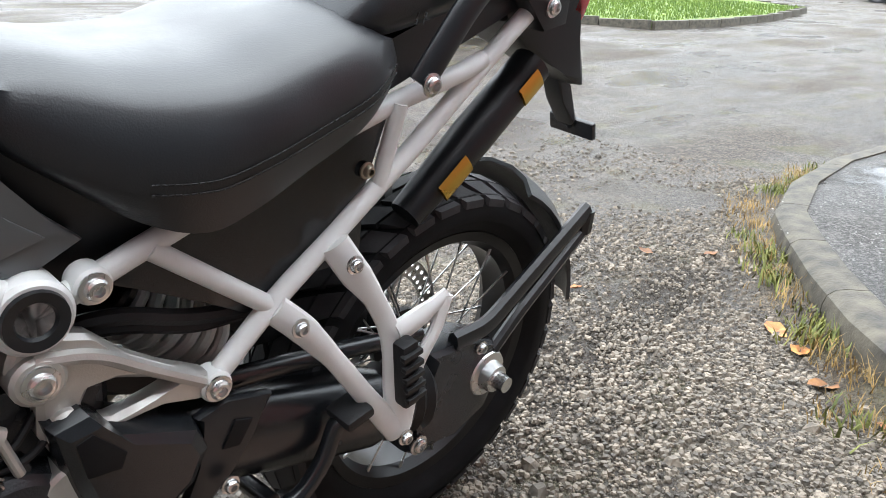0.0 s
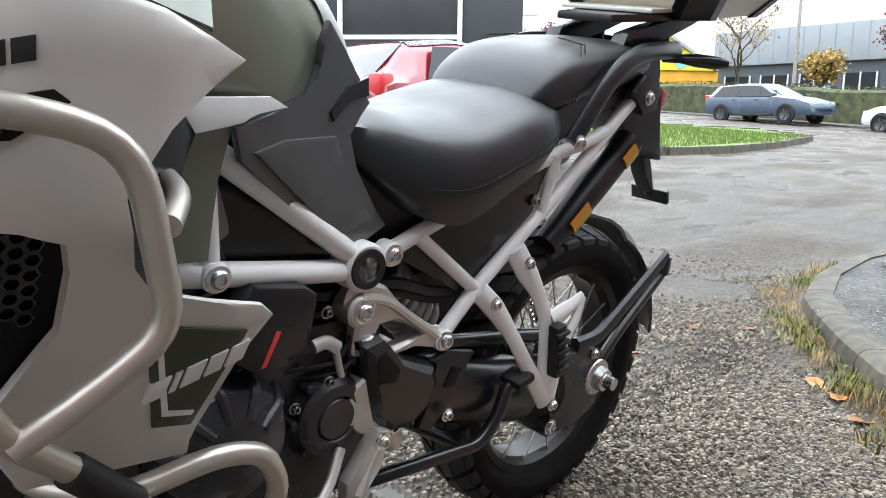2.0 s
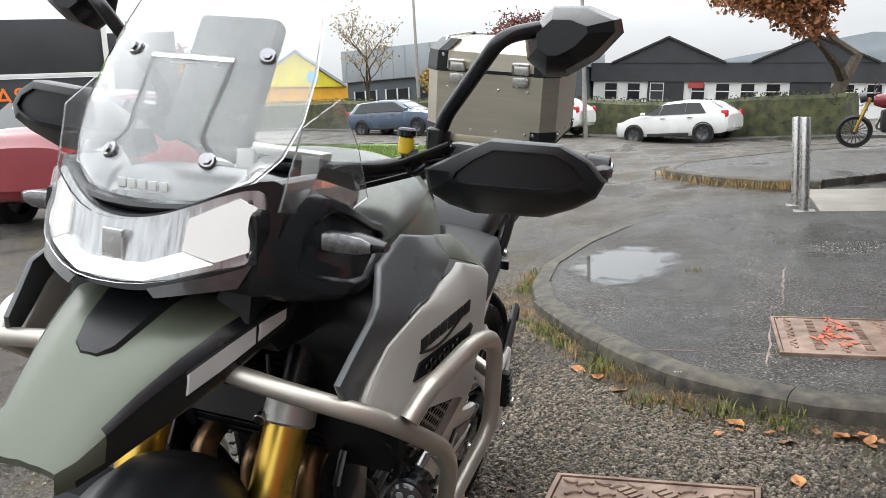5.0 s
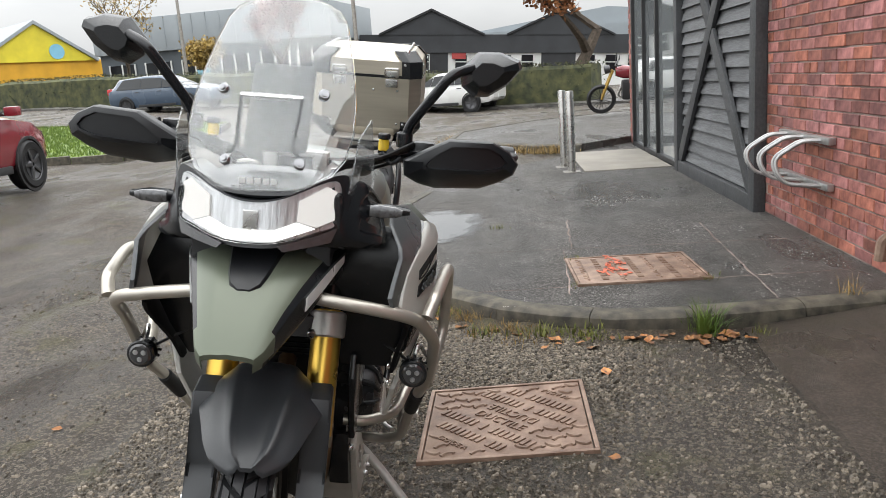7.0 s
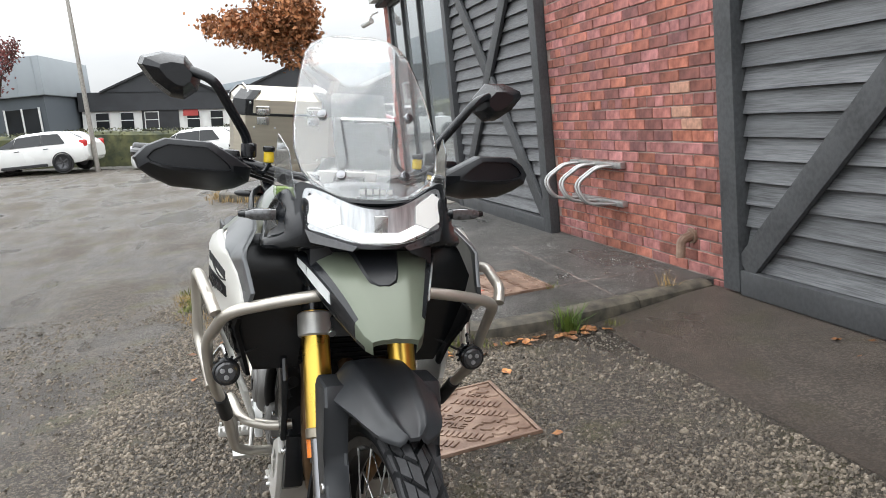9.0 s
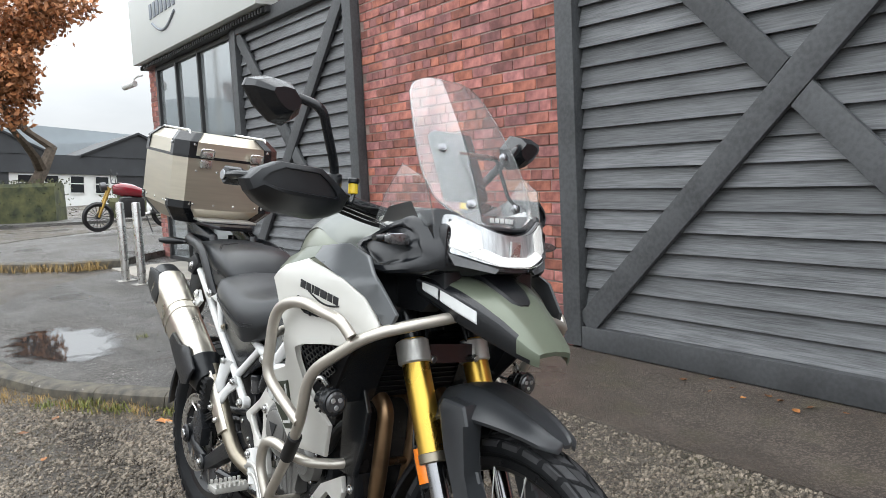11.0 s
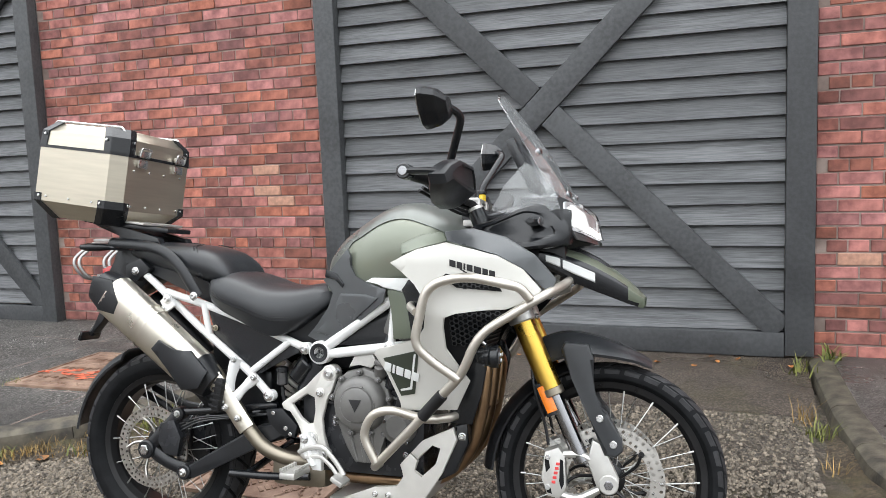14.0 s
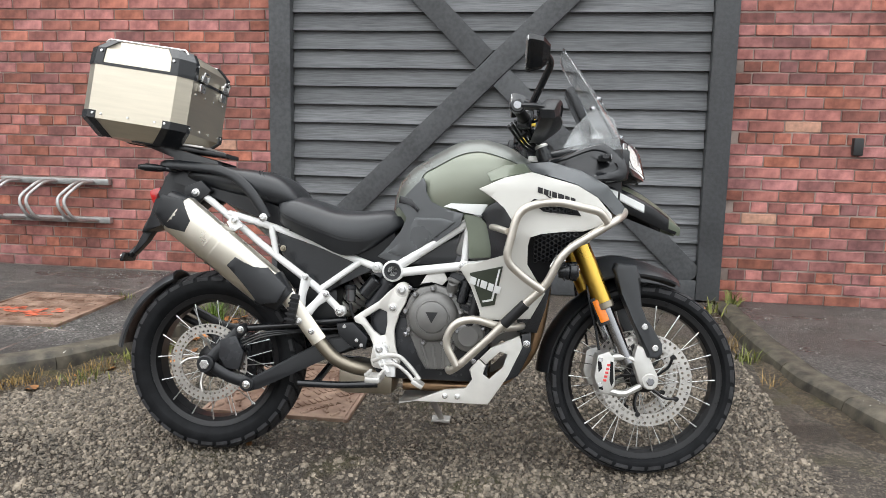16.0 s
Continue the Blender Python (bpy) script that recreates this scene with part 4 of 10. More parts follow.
def tree(x, y, height, crown, trunk, material, seed, leaves, label, leaf=0.10, wide=1.0):
    """A tapered trunk, forking limbs and many leaves with gaps."""
    rng = random.Random(seed)
    t = empty("tree", at_ground(x, y))
    bm, lf = bmesh.new(), bmesh.new()
    tips = []

    def grow(p, d, length, r, depth):
        pts = [p]
        for _ in range(3):
            d = (d + Vector((rng.gauss(0, 0.13), rng.gauss(0, 0.13), 0.05))).normalized()
            pts.append(pts[-1] + d * length / 3)
        tube(bm, pts, [r, r * 0.85, r * 0.7, r * 0.55], 0, 6)
        if depth >= 2:
            tips.extend(pts[1:])
        if depth < 4:
            for _ in range(rng.choice((2, 3, 3))):
                a = rng.uniform(0, 6.28)
                side = Vector((math.cos(a), math.sin(a), rng.uniform(0.15, 0.8)))
                grow(pts[-1 - rng.choice((0, 0, 1))], (d * 0.75 + side * 0.8).normalized(), length * rng.uniform(0.6, 0.8), r * 0.55, depth + 1)

    grow(Vector((0, 0, 0)), Vector((0, 0, 1)), height * 0.36, trunk, 0)
    bm.transform(Matrix.Diagonal((wide, wide, 1, 1)))
    tips = [Vector((p.x * wide, p.y * wide, p.z)) for p in tips]
    part("trunk", bm, m_bark, t)
    lim = crown
    for _ in range(leaves):
        c = rng.choice(tips)
        q = c + Vector((rng.gauss(0, 0.22), rng.gauss(0, 0.22), rng.gauss(0, 0.2)))
        if q.z < height * 0.3 or q.xy.length > lim:
            continue
        d1 = Vector((rng.gauss(0, 1), rng.gauss(0, 1), rng.gauss(0, 1))).normalized() * leaf * rng.uniform(0.5, 1.0)
        d2 = d1.cross(Vector((rng.gauss(0, 1), rng.gauss(0, 1), rng.gauss(0, 1)))).normalized() * leaf * 0.45
        lf.faces.new([lf.verts.new(v) for v in (q - d1, q + d2, q + d1, q - d2)])
    part("crown", lf, material, t)["kind"] = "stuff"
    return tagged(t, label, "tree")


tree(-29.6, 3.2, 7.8, 6.2, 0.17, m_leaf_rust, 3, 13000, "street tree with thinning rust-brown autumn leaves", 0.14, 2.3)
tree(-36.5, -10.4, 5.2, 2.3, 0.11, m_leaf_plum, 7, 3200, "small tree with plum-red autumn leaves", 0.11, 1.35)
tree(-36.0, -18.2, 6.0, 2.6, 0.13, m_leaf_gold, 9, 900, "half-bare tree with a few golden leaves", 0.09)
tree(-40.0, -33.0, 5.5, 3.2, 0.14, m_leaf_plum, 12, 4200, "small tree with dense plum-red leaves", 0.13)
tree(-41.5, -16.2, 3.6, 2.0, 0.10, m_leaf_gold, 15, 3600, "low yellow-green bushy tree before the grey building", 0.13)


def lamp_post(x, y, h, arm):
    l = empty("street_lamp", at_ground(x, y))
    bm = bmesh.new()
    cyl(bm, (0, 0, 0), (0, 0, h), 0.09, 0.05, 12)
    part("pole", bm, m_steel_dark, l)
    bm = bmesh.new()
    tube(bm, [(0, 0, h - 0.05), (0.1, 0, h + 0.4), (arm, 0.1, h + 0.55)], 0.035, 0.3, 8)
    part("arm", bm, m_steel_dark, l)
    bm = bmesh.new()
    box(bm, (arm + 0.25, 0.1, h + 0.52), (0.6, 0.22, 0.10), 0.03)
    part("lantern", bm, m_grey_clad, l)
    tagged(l, "tall grey steel street lamp", "street lamp", "street lamps")


lamp_post(-26.4, -4.6, 8.4, 0.9)
lamp_post(-31.5, -13.2, 6.6, 0.9)


# ---- buildings across the street ----
def gable_hall():
    b = empty("workshop_hall", pose(-52.0, 0, -0.42, -4.2))
    bm = bmesh.new()
    box(bm, (-6, 8.5, 1.3), (12, 35.2, 4.0))
    part("wall", bm, m_white_wall, b)
    bm = bmesh.new()
    box(bm, (-5.95, 8.5, 3.80), (12.3, 35.5, 1.20))
    part("dark_band", bm, m_gable_wall, b, "charcoal upper wall")
    for k in range(4):
        y = -4.3 + 8.7 * k
        bm = bmesh.new()
        prism(bm, [(y - 3.5, 4.38), (y + 3.5, 4.38), (y, 5.95)], -12.0, 0.25, 0.0, axis="x")
        part("gable_roof", bm, m_gable_wall, b, "charcoal gabled roof")
        for s in (-1, 1):
            bm = bmesh.new()
            prism(bm, [(y, 5.95), (y + s * 3.6, 4.34), (y + s * 3.6, 4.46), (y, 6.09)], -12.0, 0.4, 0.0, axis="x")
            part("verge", bm, m_black, b)
    for bay in range(4):
        door_y = -4.35 + 8.65 * bay
        w = bmesh.new()
        box(w, (0.05, door_y, 1.75), (0.1, 2.3, 3.3))
        part("door", w, m_black, b, "dark roller door")
        for k in range(-3 if bay == 0 else 0, 4):
            y = door_y + (2.05 + 1.5 * k if k >= 0 else 0.95 + 1.5 * k)
            wdw = bmesh.new()
            box(wdw, (0.03, y, 2.55), (0.08, 0.84, 1.10))
            win = part("window", wdw, m_dark_glass, b)
            for dz in (-0.55, 0.05, 0.55):
                fr = bmesh.new()
                box(fr, (0.08, y, 2.55 + dz), (0.05, 0.90, 0.06))
                part("frame", fr, m_white_frame, win)
            for dy in (-0.42, 0.42):
                fr = bmesh.new()
                box(fr, (0.08, y + dy, 2.55), (0.05, 0.06, 1.05))
                part("frame", fr, m_white_frame, win)
    bm = bmesh.new()
    box(bm, (0.12, -2.45, 3.00), (0.06, 0.95, 0.42))
    part("sign", bm, m_redpanel, b, "small red sign")
    return tagged(b, "low workshop hall with charcoal gables and white window band", "building")


gable_hall()


def grey_unit():
    b = empty("grey_unit", pose(-48.0, -18.0, ground_z(-48, -18) - 0.9, 0, 0, -8.4))
    bm = bmesh.new()
    box(bm, (-4, 0, 2.0), (8, 16.4, 4.2))
    part("wall", bm, m_blue_clad, b, "blue-grey wall")
    bm = bmesh.new()
    box(bm, (-3.9, 0, 5.1), (8.4, 16.8, 2.2), 0.05)
    part("fascia", bm, m_grey_clad, b, "pale grey ribbed cladding")
    for k in range(17):
        bm = bmesh.new()
        box(bm, (0.32, -8 + k, 5.1), (0.03, 0.04, 2.1))
        part("rib", bm, m_grey_clad, b)
    for k, y in enumerate((-6.6, -3.9, -1.2, 1.6, 4.4, 6.9)):
        bm = bmesh.new()
        box(bm, (0.04, y, 2.35), (0.1, 1.9, 1.9))
        w = part("window", bm, m_dark_glass, b)
        for dy in (-0.95, 0.0, 0.95):
            f = bmesh.new()
            box(f, (0.1, y + dy, 2.3), (0.08, 0.09, 2.1))
            part("frame", f, m_white_frame, w)
        f = bmesh.new()
        box(f, (0.1, y, 1.35), (0.08, 2.0, 0.12))
        part("sill", f, m_white_frame, w)
    bm = bmesh.new()
    box(bm, (0.16, -0.6, 2.1), (0.05, 1.0, 1.0))
    part("poster", bm, m_skyblue, b, "pale blue poster")
    return tagged(b, "long grey industrial unit with dark windows", "building")


grey_unit()


def yellow_unit():
    b = empty("yellow_unit", pose(-50.0, -36.5, ground_z(-45, -33) - 0.6, 0, 0, 52))
    bm = bmesh.new()
    box(bm, (-5, 0, 1.9), (10, 24, 4.0))
    part("wall", bm, m_white_wall, b)
    bm = bmesh.new()
    box(bm, (-5, 0, 3.2), (10.2, 24.2, 1.5))
    part("band", bm, m_orange_p, b, "amber painted band")
    for y in (5.0, -4.5):
        bm = bmesh.new()
        prism(bm, [(y - 4.2, 3.9), (y + 4.2, 3.9), (y, 6.6)], -9.0, 0.3, 0.0, axis="x")
        part("gable", bm, m_yellow, b, "bright yellow gable")
        for s in (-1, 1):
            bm = bmesh.new()
            prism(bm, [(y, 6.6), (y + s * 4.4, 3.8), (y + s * 4.4, 4.05), (y, 6.85)], -9.2, 0.5, 0.0, axis="x")
            part("verge", bm, m_grey_clad, b)
        bm = bmesh.new()
        cyl(bm, (0.3, y + 1.4, 4.6), (0.36, y + 1.4, 4.6), 0.55, None, 20)
        part("mural", bm, m_skyblue, b, "pale blue painted shape")
    for k in range(14):
        bm = bmesh.new()
        box(bm, (0.1, -11 + k * 1.6, 1.3), (0.12, 0.7, 2.0))
        part("panel", bm, m_redpanel if k % 2 else m_white_wall, b)
    return tagged(b, "low white building with yellow gables and coloured panels", "building")


yellow_unit()

# far hall behind and pylon
bm = bmesh.new()
box(bm, (-70, 10, 2.4), (6, 46, 5.0))
prism(bm, [(-4, 4.8), (24, 4.8), (10, 6.4)], -76, -68, 0.0, axis="x")
tagged(finish("far_shed", bm, m_grey_clad), "pale distant shed roof behind the hall", "building")
pyl = bmesh.new()
base, topz = Vector((-210, -190, 0)), 40
for sx in (-1, 1):
    for sy in (-1, 1):
        tube(pyl, [base + Vector((sx * 4, sy * 4, 0)), base + Vector((sx * 0.6, sy * 0.6, topz))], 0.22, 0, 5)
for z in (24, 30, 36):
    tube(pyl, [base + Vector((-5, 5, z)), base + Vector((5, -5, z))], 0.2, 0, 5)
for k in range(10):
    w = 4 - 3.4 * k / 10
    w2 = 4 - 3.4 * (k + 1) / 10
    tube(pyl, [base + Vector((-w, w, 4 * k)), base + Vector((w2, -w2, 4 * k + 4))], 0.12, 0, 4)
    tube(pyl, [base + Vector((w, -w, 4 * k)), base + Vector((-w2, w2, 4 * k + 4))], 0.12, 0, 4)
tagged(finish("pylon", pyl, m_grey_clad), "distant lattice electricity pylon", "pylon")

# black hoarding on white posts
brd = empty("hoarding", pose(-11.5, -10.3, 0.02, 0, 0, 38))
for y in (-1.35, -4.0, -6.6):
    bm = bmesh.new()
    box(bm, (0.06, y, 1.75), (0.09, 0.10, 3.4), 0.005)
    part("post", bm, m_white_frame, brd)
for a, b, z0, z1 in ((-1.30, -0.02, 1.2, 3.30), (-3.95, -1.40, 2.55, 3.6), (-6.55, -4.05, 2.55, 3.6), (-3.95, -1.40, 0.9, 2.45), (-6.55, -4.05, 0.9, 2.45)):
    bm = bmesh.new()
    box(bm, (0, (a + b) / 2, (z0 + z1) / 2), (0.05, b - a, z1 - z0), 0.004)
    part("panel", bm, m_black, brd)
bm = bmesh.new()
box(bm, (0.05, -2.675, 2.5), (0.05, 2.55, 0.07), 0.003)
part("rail", bm, m_white_frame, brd)
txt = bpy.data.curves.new("sign_letters", "FONT")
txt.body, txt.size, txt.extrude, txt.align_x = "OAST", 0.52, 0.006, "LEFT"
to = new("lettering_curve", txt)
bpy.context.view_layer.update()
me = bpy.data.meshes.new_from_object(to.evaluated_get(bpy.context.evaluated_depsgraph_get()))
bpy.data.objects.remove(to)
bpy.data.curves.remove(txt)
me.materials.append(m_sign_orange)
letters = new("lettering", me)
letters.parent = brd
letters.matrix_basis = pose(0.035, -3.93, 1.92, 90, 0, 90)
letters["label"] = "orange capital letters"
tagged(brd, "black hoarding panels on white posts with orange lettering", "hoarding")


# ---- parked cars ----
def car(x, y, rz, paint, length, height, estate, label, group="parked cars", roof_paint=None):
    """A hatchback or estate; nose towards its own +x."""
    c = empty("car", at_ground(x, y, rz))
    L, W = length / 2, 0.89
    wb = length * 0.305
    zb, zs = 0.30, 0.92
    roof = height

    def sec(xx, w, z0, z1, zt, wt):
        half = [(w * 0.90, z0), (w * 0.985, z0 + (z1 - z0) * 0.22), (w, z0 + (z1 - z0) * 0.55), (w * 0.992, z0 + (z1 - z0) * 0.80), (w * 0.97, z1)]
        half += [(w * 0.97 + (wt - w * 0.97) * f, z1 + (zt - z1) * f) for f in (0.25, 0.5, 0.75, 0.93)]
        half += [(wt * 0.90, zt + 0.012), (wt * 0.6, zt + 0.030), (wt * 0.25, zt + 0.036)]
        return [(xx, -a, b) for a, b in half] + [(xx, a, b) for a, b in half[::-1]]

    tail = L - (0.05 if estate else 0.22)
    prof = [(-L, 0.74, 0.45, 0.80, 0.86, 0.62), (-L + 0.10, W - 0.03, 0.34, 0.90, 0.99, 0.68), (-L + 0.24, W - 0.01, 0.30, 0.94, 1.08, 0.66), (-tail + 0.42, W, 0.28, 0.95, roof - 0.08, 0.58), (-L * 0.30, W, 0.24, 0.95, roof, 0.60), (0.12, W, 0.24, 0.94, roof - 0.03, 0.58), (L * 0.44, W, 0.24, 0.92, 0.99, 0.66), (L * 0.72, W - 0.02, 0.26, 0.86, 0.90, 0.66), (L - 0.14, W - 0.10, 0.28, 0.72, 0.77, 0.60), (L - 0.03, 0.70, 0.31, 0.62, 0.67, 0.55), (L, 0.58, 0.36, 0.54, 0.58, 0.48)]
    run = []
    for k in range(len(prof) - 1):
        p0, p1, p2, p3 = prof[max(0, k - 1)], prof[k], prof[k + 1], prof[min(k + 2, len(prof) - 1)]
        for q in range(4):
            u = q / 4
            run.append([p1[n] + u * (p2[n] - p1[n]) if n == 0 else p1[n] + (p2[n] - p1[n]) * (u * 0.6 + 0.4 * u * u * (3 - 2 * u)) for n in range(6)])
    run.append(prof[-1])
    bm = bmesh.new()
    loft(bm, [sec(*p) for p in run])
    part("body", bm, paint, c)
    if roof_paint:
        bm = bmesh.new()
        rings = []
        for p in run:
            if -tail + 0.40 < p[0] < 0.14:
                q = sec(*p)[8:16]
                rings.append([bm.verts.new((a, b * 1.01, c_ + 0.008)) for a, b, c_ in q])
        skin(bm, rings, caps=False, closed=False)
        bmesh.ops.solidify(bm, geom=bm.faces[:], thickness=0.006)
        part("roof_panel", bm, roof_paint, c, "black roof")
    for s in (-1, 1):
        def side(pts):
            b = bmesh.new()
            vs = []
            for px, pz in pts:
                f = (pz - 0.95) / max(0.01, roof - 0.95)
                vs.append(b.verts.new((px, s * (W * 0.97 + 0.020 + (0.61 - W * 0.97) * f), pz)))
            b.faces.new(vs)
            r = bmesh.ops.extrude_face_region(b, geom=b.faces[:])
            for v in r["geom"]:
                if isinstance(v, bmesh.types.BMVert):
                    v.co.y += s * 0.006
            return b
        lo, up = 0.965, roof - 0.07
        part("side_window", side([(-tail + 0.45, lo), (-L * 0.30 - 0.015, lo), (-L * 0.30 - 0.015, up), (-tail + 0.72, up - 0.02)]), m_dark_glass, c)
        part("side_window", side([(-L * 0.30, lo), (0.30, lo), (0.20, up - 0.03), (-L * 0.30, up)]), m_dark_glass, c)
        part("side_window", side([(0.315, lo), (L * 0.42, lo), (0.215, up - 0.035)]), m_dark_glass, c)
        for wx in (-wb, wb):
            bm = bmesh.new()
            lathe(bm, [(0.19, -0.10), (0.29, -0.11), (0.325, -0.07), (0.325, 0.07), (0.29, 0.11), (0.19, 0.10)], (wx, s * (W - 0.080), 0.32), 28)
            wheel = part("wheel", bm, m_rubber, c)
            bm = bmesh.new()
            lathe(bm, [(0.0, 0.06), (0.05, 0.10), (0.07, 0.07), (0.18, 0.085), (0.215, 0.108), (0.215, 0.0), (0.0, 0.0)], (0, 0, 0), 28)
            for k in range(5):
                a = 2 * math.pi * k / 5
                box(bm, (0.12 * math.cos(a), 0.088, 0.12 * math.sin(a)), (0.20, 0.03, 0.045), 0.006, pose(0, 0, 0, 0, -math.degrees(a), 0))
            bm.transform(pose(wx, s * (W - 0.080), 0.32) @ pose(0, 0, 0, 0, 0, 0 if s > 0 else 180))
            part("rim", bm, m_alloy, wheel)
            bm = bmesh.new()
            lathe(bm, [(0.325, 0.0), (0.362, 0.0), (0.362, 0.03), (0.325, 0.03)], (wx, s * (W - 0.002) - 0.015, 0.33), 28, True)
            part("arch", bm, m_trim, c)
        bm = bmesh.new()
        box(bm, (0.42 * L, s * (W + 0.08), 1.02), (0.12, 0.18, 0.12), 0.03)
        part("door_mirror", bm, paint, c)
        bm = bmesh.new()
        box(bm, (L - 0.22, s * 0.62, 0.70), (0.34, 0.16, 0.13), 0.04)
        part("headlamp", bm, m_lamp_clear, c)
        bm = bmesh.new()
        box(bm, (-L + 0.12, s * 0.72, 0.92), (0.22, 0.20, 0.24), 0.05)
        part("tail_lamp", bm, m_lamp_red, c)
        for dx in (-L * 0.30, 0.35):
            bm = bmesh.new()
            box(bm, (dx - 0.18, s * (W + 0.004), 0.84), (0.17, 0.025, 0.03), 0.008)
            part("door_handle", bm, m_alloy, c)
        bm = bmesh.new()
        box(bm, (0, s * (W - 0.005), 0.30), (wb * 1.2, 0.05, 0.10), 0.015)
        part("sill", bm, m_trim, c)
    for xa, za, xb, zb2, nm in ((0.14, roof - 0.03, L * 0.43, 1.0, "windscreen"), (-tail + 0.40, roof - 0.08, -L + 0.12, 1.0, "rear_window")):
        bm = bmesh.new()
        q = 0.012 if nm == "windscreen" else -0.012
        vs = [bm.verts.new(v) for v in ((xa + q, -0.52, za), (xa + q, 0.52, za), (xb + q * 2, 0.60, zb2), (xb + q * 2, -0.60, zb2))]
        bm.faces.new(vs)
        r = bmesh.ops.extrude_face_region(bm, geom=bm.faces[:])
        for v in r["geom"]:
            if isinstance(v, bmesh.types.BMVert):
                v.co.z += 0.012
        part(nm, bm, m_dark_glass, c)
    bm = bmesh.new()
    box(bm, (L - 0.04, 0, 0.45), (0.08, 1.0, 0.16), 0.02)
    part("grille", bm, m_trim, c)
    return tagged(c, label, "car", group)


car(-26.3, -1.37, 252, m_car_white, 4.0, 1.40, False, "white small hatchback parked before the hedge")
car(-27.4, -6.7, 256, m_car_white, 4.35, 1.40, False, "white hatchback parked before the hedge")
car(-28.34, -12.74, 77, m_car_blue, 4.75, 1.44, True, "blue-grey estate car parked before the hedge")
car(-20.6, 7.4, 253, m_car_white, 4.0, 1.48, False, "white hatchback parked beyond the shop corner")
car(-30.5, -24.0, 250, m_car_dark, 4.0, 1.50, True, "dark small estate car parked across the lawn")
car(-5.72, -6.38, 184, m_car_red, 3.95, 1.46, False, "red hatchback with a black roof parked in the yard", roof_paint=m_car_dark)


# the second motorcycle, far off by the shop corner
def far_bike():
    b = empty("motorcycle", pose(-15.05, 4.24, ground_z(-15, 3.5) + 0.19, -7, 0, -93))
    for x in (0.0, 1.42):
        bm = bmesh.new()
        lathe(bm, [(0.235, -0.05), (0.29, -0.06), (0.325, 0.0), (0.29, 0.06), (0.235, 0.05)], (x, 0, 0.325), 32, True)
        w = part("wheel", bm, m_rubber, b)
        for k in range(9):
            a = math.pi * k / 9
            bm = bmesh.new()
            cyl(bm, (x - 0.24 * math.cos(a), 0, 0.325 - 0.24 * math.sin(a)), (x + 0.24 * math.cos(a), 0, 0.325 + 0.24 * math.sin(a)), 0.008, None, 6)
            part("spoke", bm, m_trim, w)
    for s in (-0.09, 0.09):
        bm = bmesh.new()
        cyl(bm, (1.42, s, 0.33), (1.16, s, 0.95), 0.027, None, 10)
        part("fork_leg", bm, m_gold_fork, b, "gold fork leg")
    bm = bmesh.new()
    loft(bm, [oval((0.50, 0, 0.80), 0.10, 0.10), oval((0.70, 0, 0.86), 0.15, 0.14), oval((0.95, 0, 0.90), 0.16, 0.15), oval((1.10, 0, 0.90), 0.09, 0.09)])
    part("tank", bm, m_car_red, b, "red tank")
    bm = bmesh.new()
    loft(bm, [oval((-0.20, 0, 0.84), 0.08, 0.04), oval((0.10, 0, 0.82), 0.13, 0.06), oval((0.52, 0, 0.80), 0.12, 0.06)])
    part("seat", bm, m_trim, b)
    bm = bmesh.new()
    box(bm, (0.72, 0, 0.50), (0.50, 0.34, 0.42), 0.06)
    part("engine", bm, m_trim, b)
    bm = bmesh.new()
    cyl(bm, (1.22, 0, 0.98), (1.34, 0, 0.96), 0.09, 0.10, 20, 0.01)
    part("headlamp", bm, m_alloy, b)
    bm = bmesh.new()
    tube(bm, [(1.02, -0.38, 1.08), (1.10, -0.12, 1.04), (1.10, 0.12, 1.04), (1.02, 0.38, 1.08)], 0.014, 0.08, 8)
    part("handlebar", bm, m_trim, b)
    for s in (-1, 1):
        bm = bmesh.new()
        tube(bm, [(1.08, s * 0.24, 1.05), (1.06, s * 0.32, 1.22)], 0.007, 0, 6)
        cyl(bm, (1.05, s * 0.33, 1.24), (1.04, s * 0.33, 1.24), 0.055, None, 14)
        part("mirror", bm, m_trim, b)
    bm = bmesh.new()
    tube(bm, [(0.95, -0.10, 0.62), (1.05, -0.12, 0.35), (0.70, -0.14, 0.25), (0.30, -0.16, 0.30), (-0.05, -0.17, 0.36)], [0.025, 0.025, 0.03, 0.05, 0.05], 0.08, 10)
    part("exhaust", bm, m_steel, b)
    bm = bmesh.new()
    box(bm, (0.05, 0, 0.36), (0.55, 0.20, 0.06), 0.02)
    part("swingarm", bm, m_trim, b)
    bm = bmesh.new()
    cyl(bm, (0.45, 0.10, 0.30), (0.38, 0.30, -0.05), 0.014, None, 8)
    part("side_stand", bm, m_trim, b)
    return tagged(b, "red naked motorcycle with gold forks parked beyond the shop", "motorcycle")


far_bike()

# ---- the motorcycle: materials ----
b_satin = mat("satin_black_plastic", (0.0085, 0.0096, 0.0115), 0.25, var=0.15, scale=12, bump=0.06, bscale=700, spec=0.5, rvar=0.06)
b_grain = mat("grained_black_plastic", (0.0095, 0.0105, 0.0125), 0.35, var=0.15, scale=12, bump=0.14, bscale=900, spec=0.42, rvar=0.07)
b_tanktop = mat("silver_khaki_paint", (0.150, 0.160, 0.148), 0.30, metal=0.45, var=0.05, scale=5, bump=0.03, bscale=900)
b_graph = mat("graphite_paint", (0.085, 0.090, 0.094), 0.30, metal=0.25, var=0.06, scale=6, bump=0.03, bscale=900)
b_green = mat("matt_khaki_green", (0.118, 0.135, 0.100), 0.30, metal=0.2, var=0.05, scale=4, bump=0.03, bscale=900)
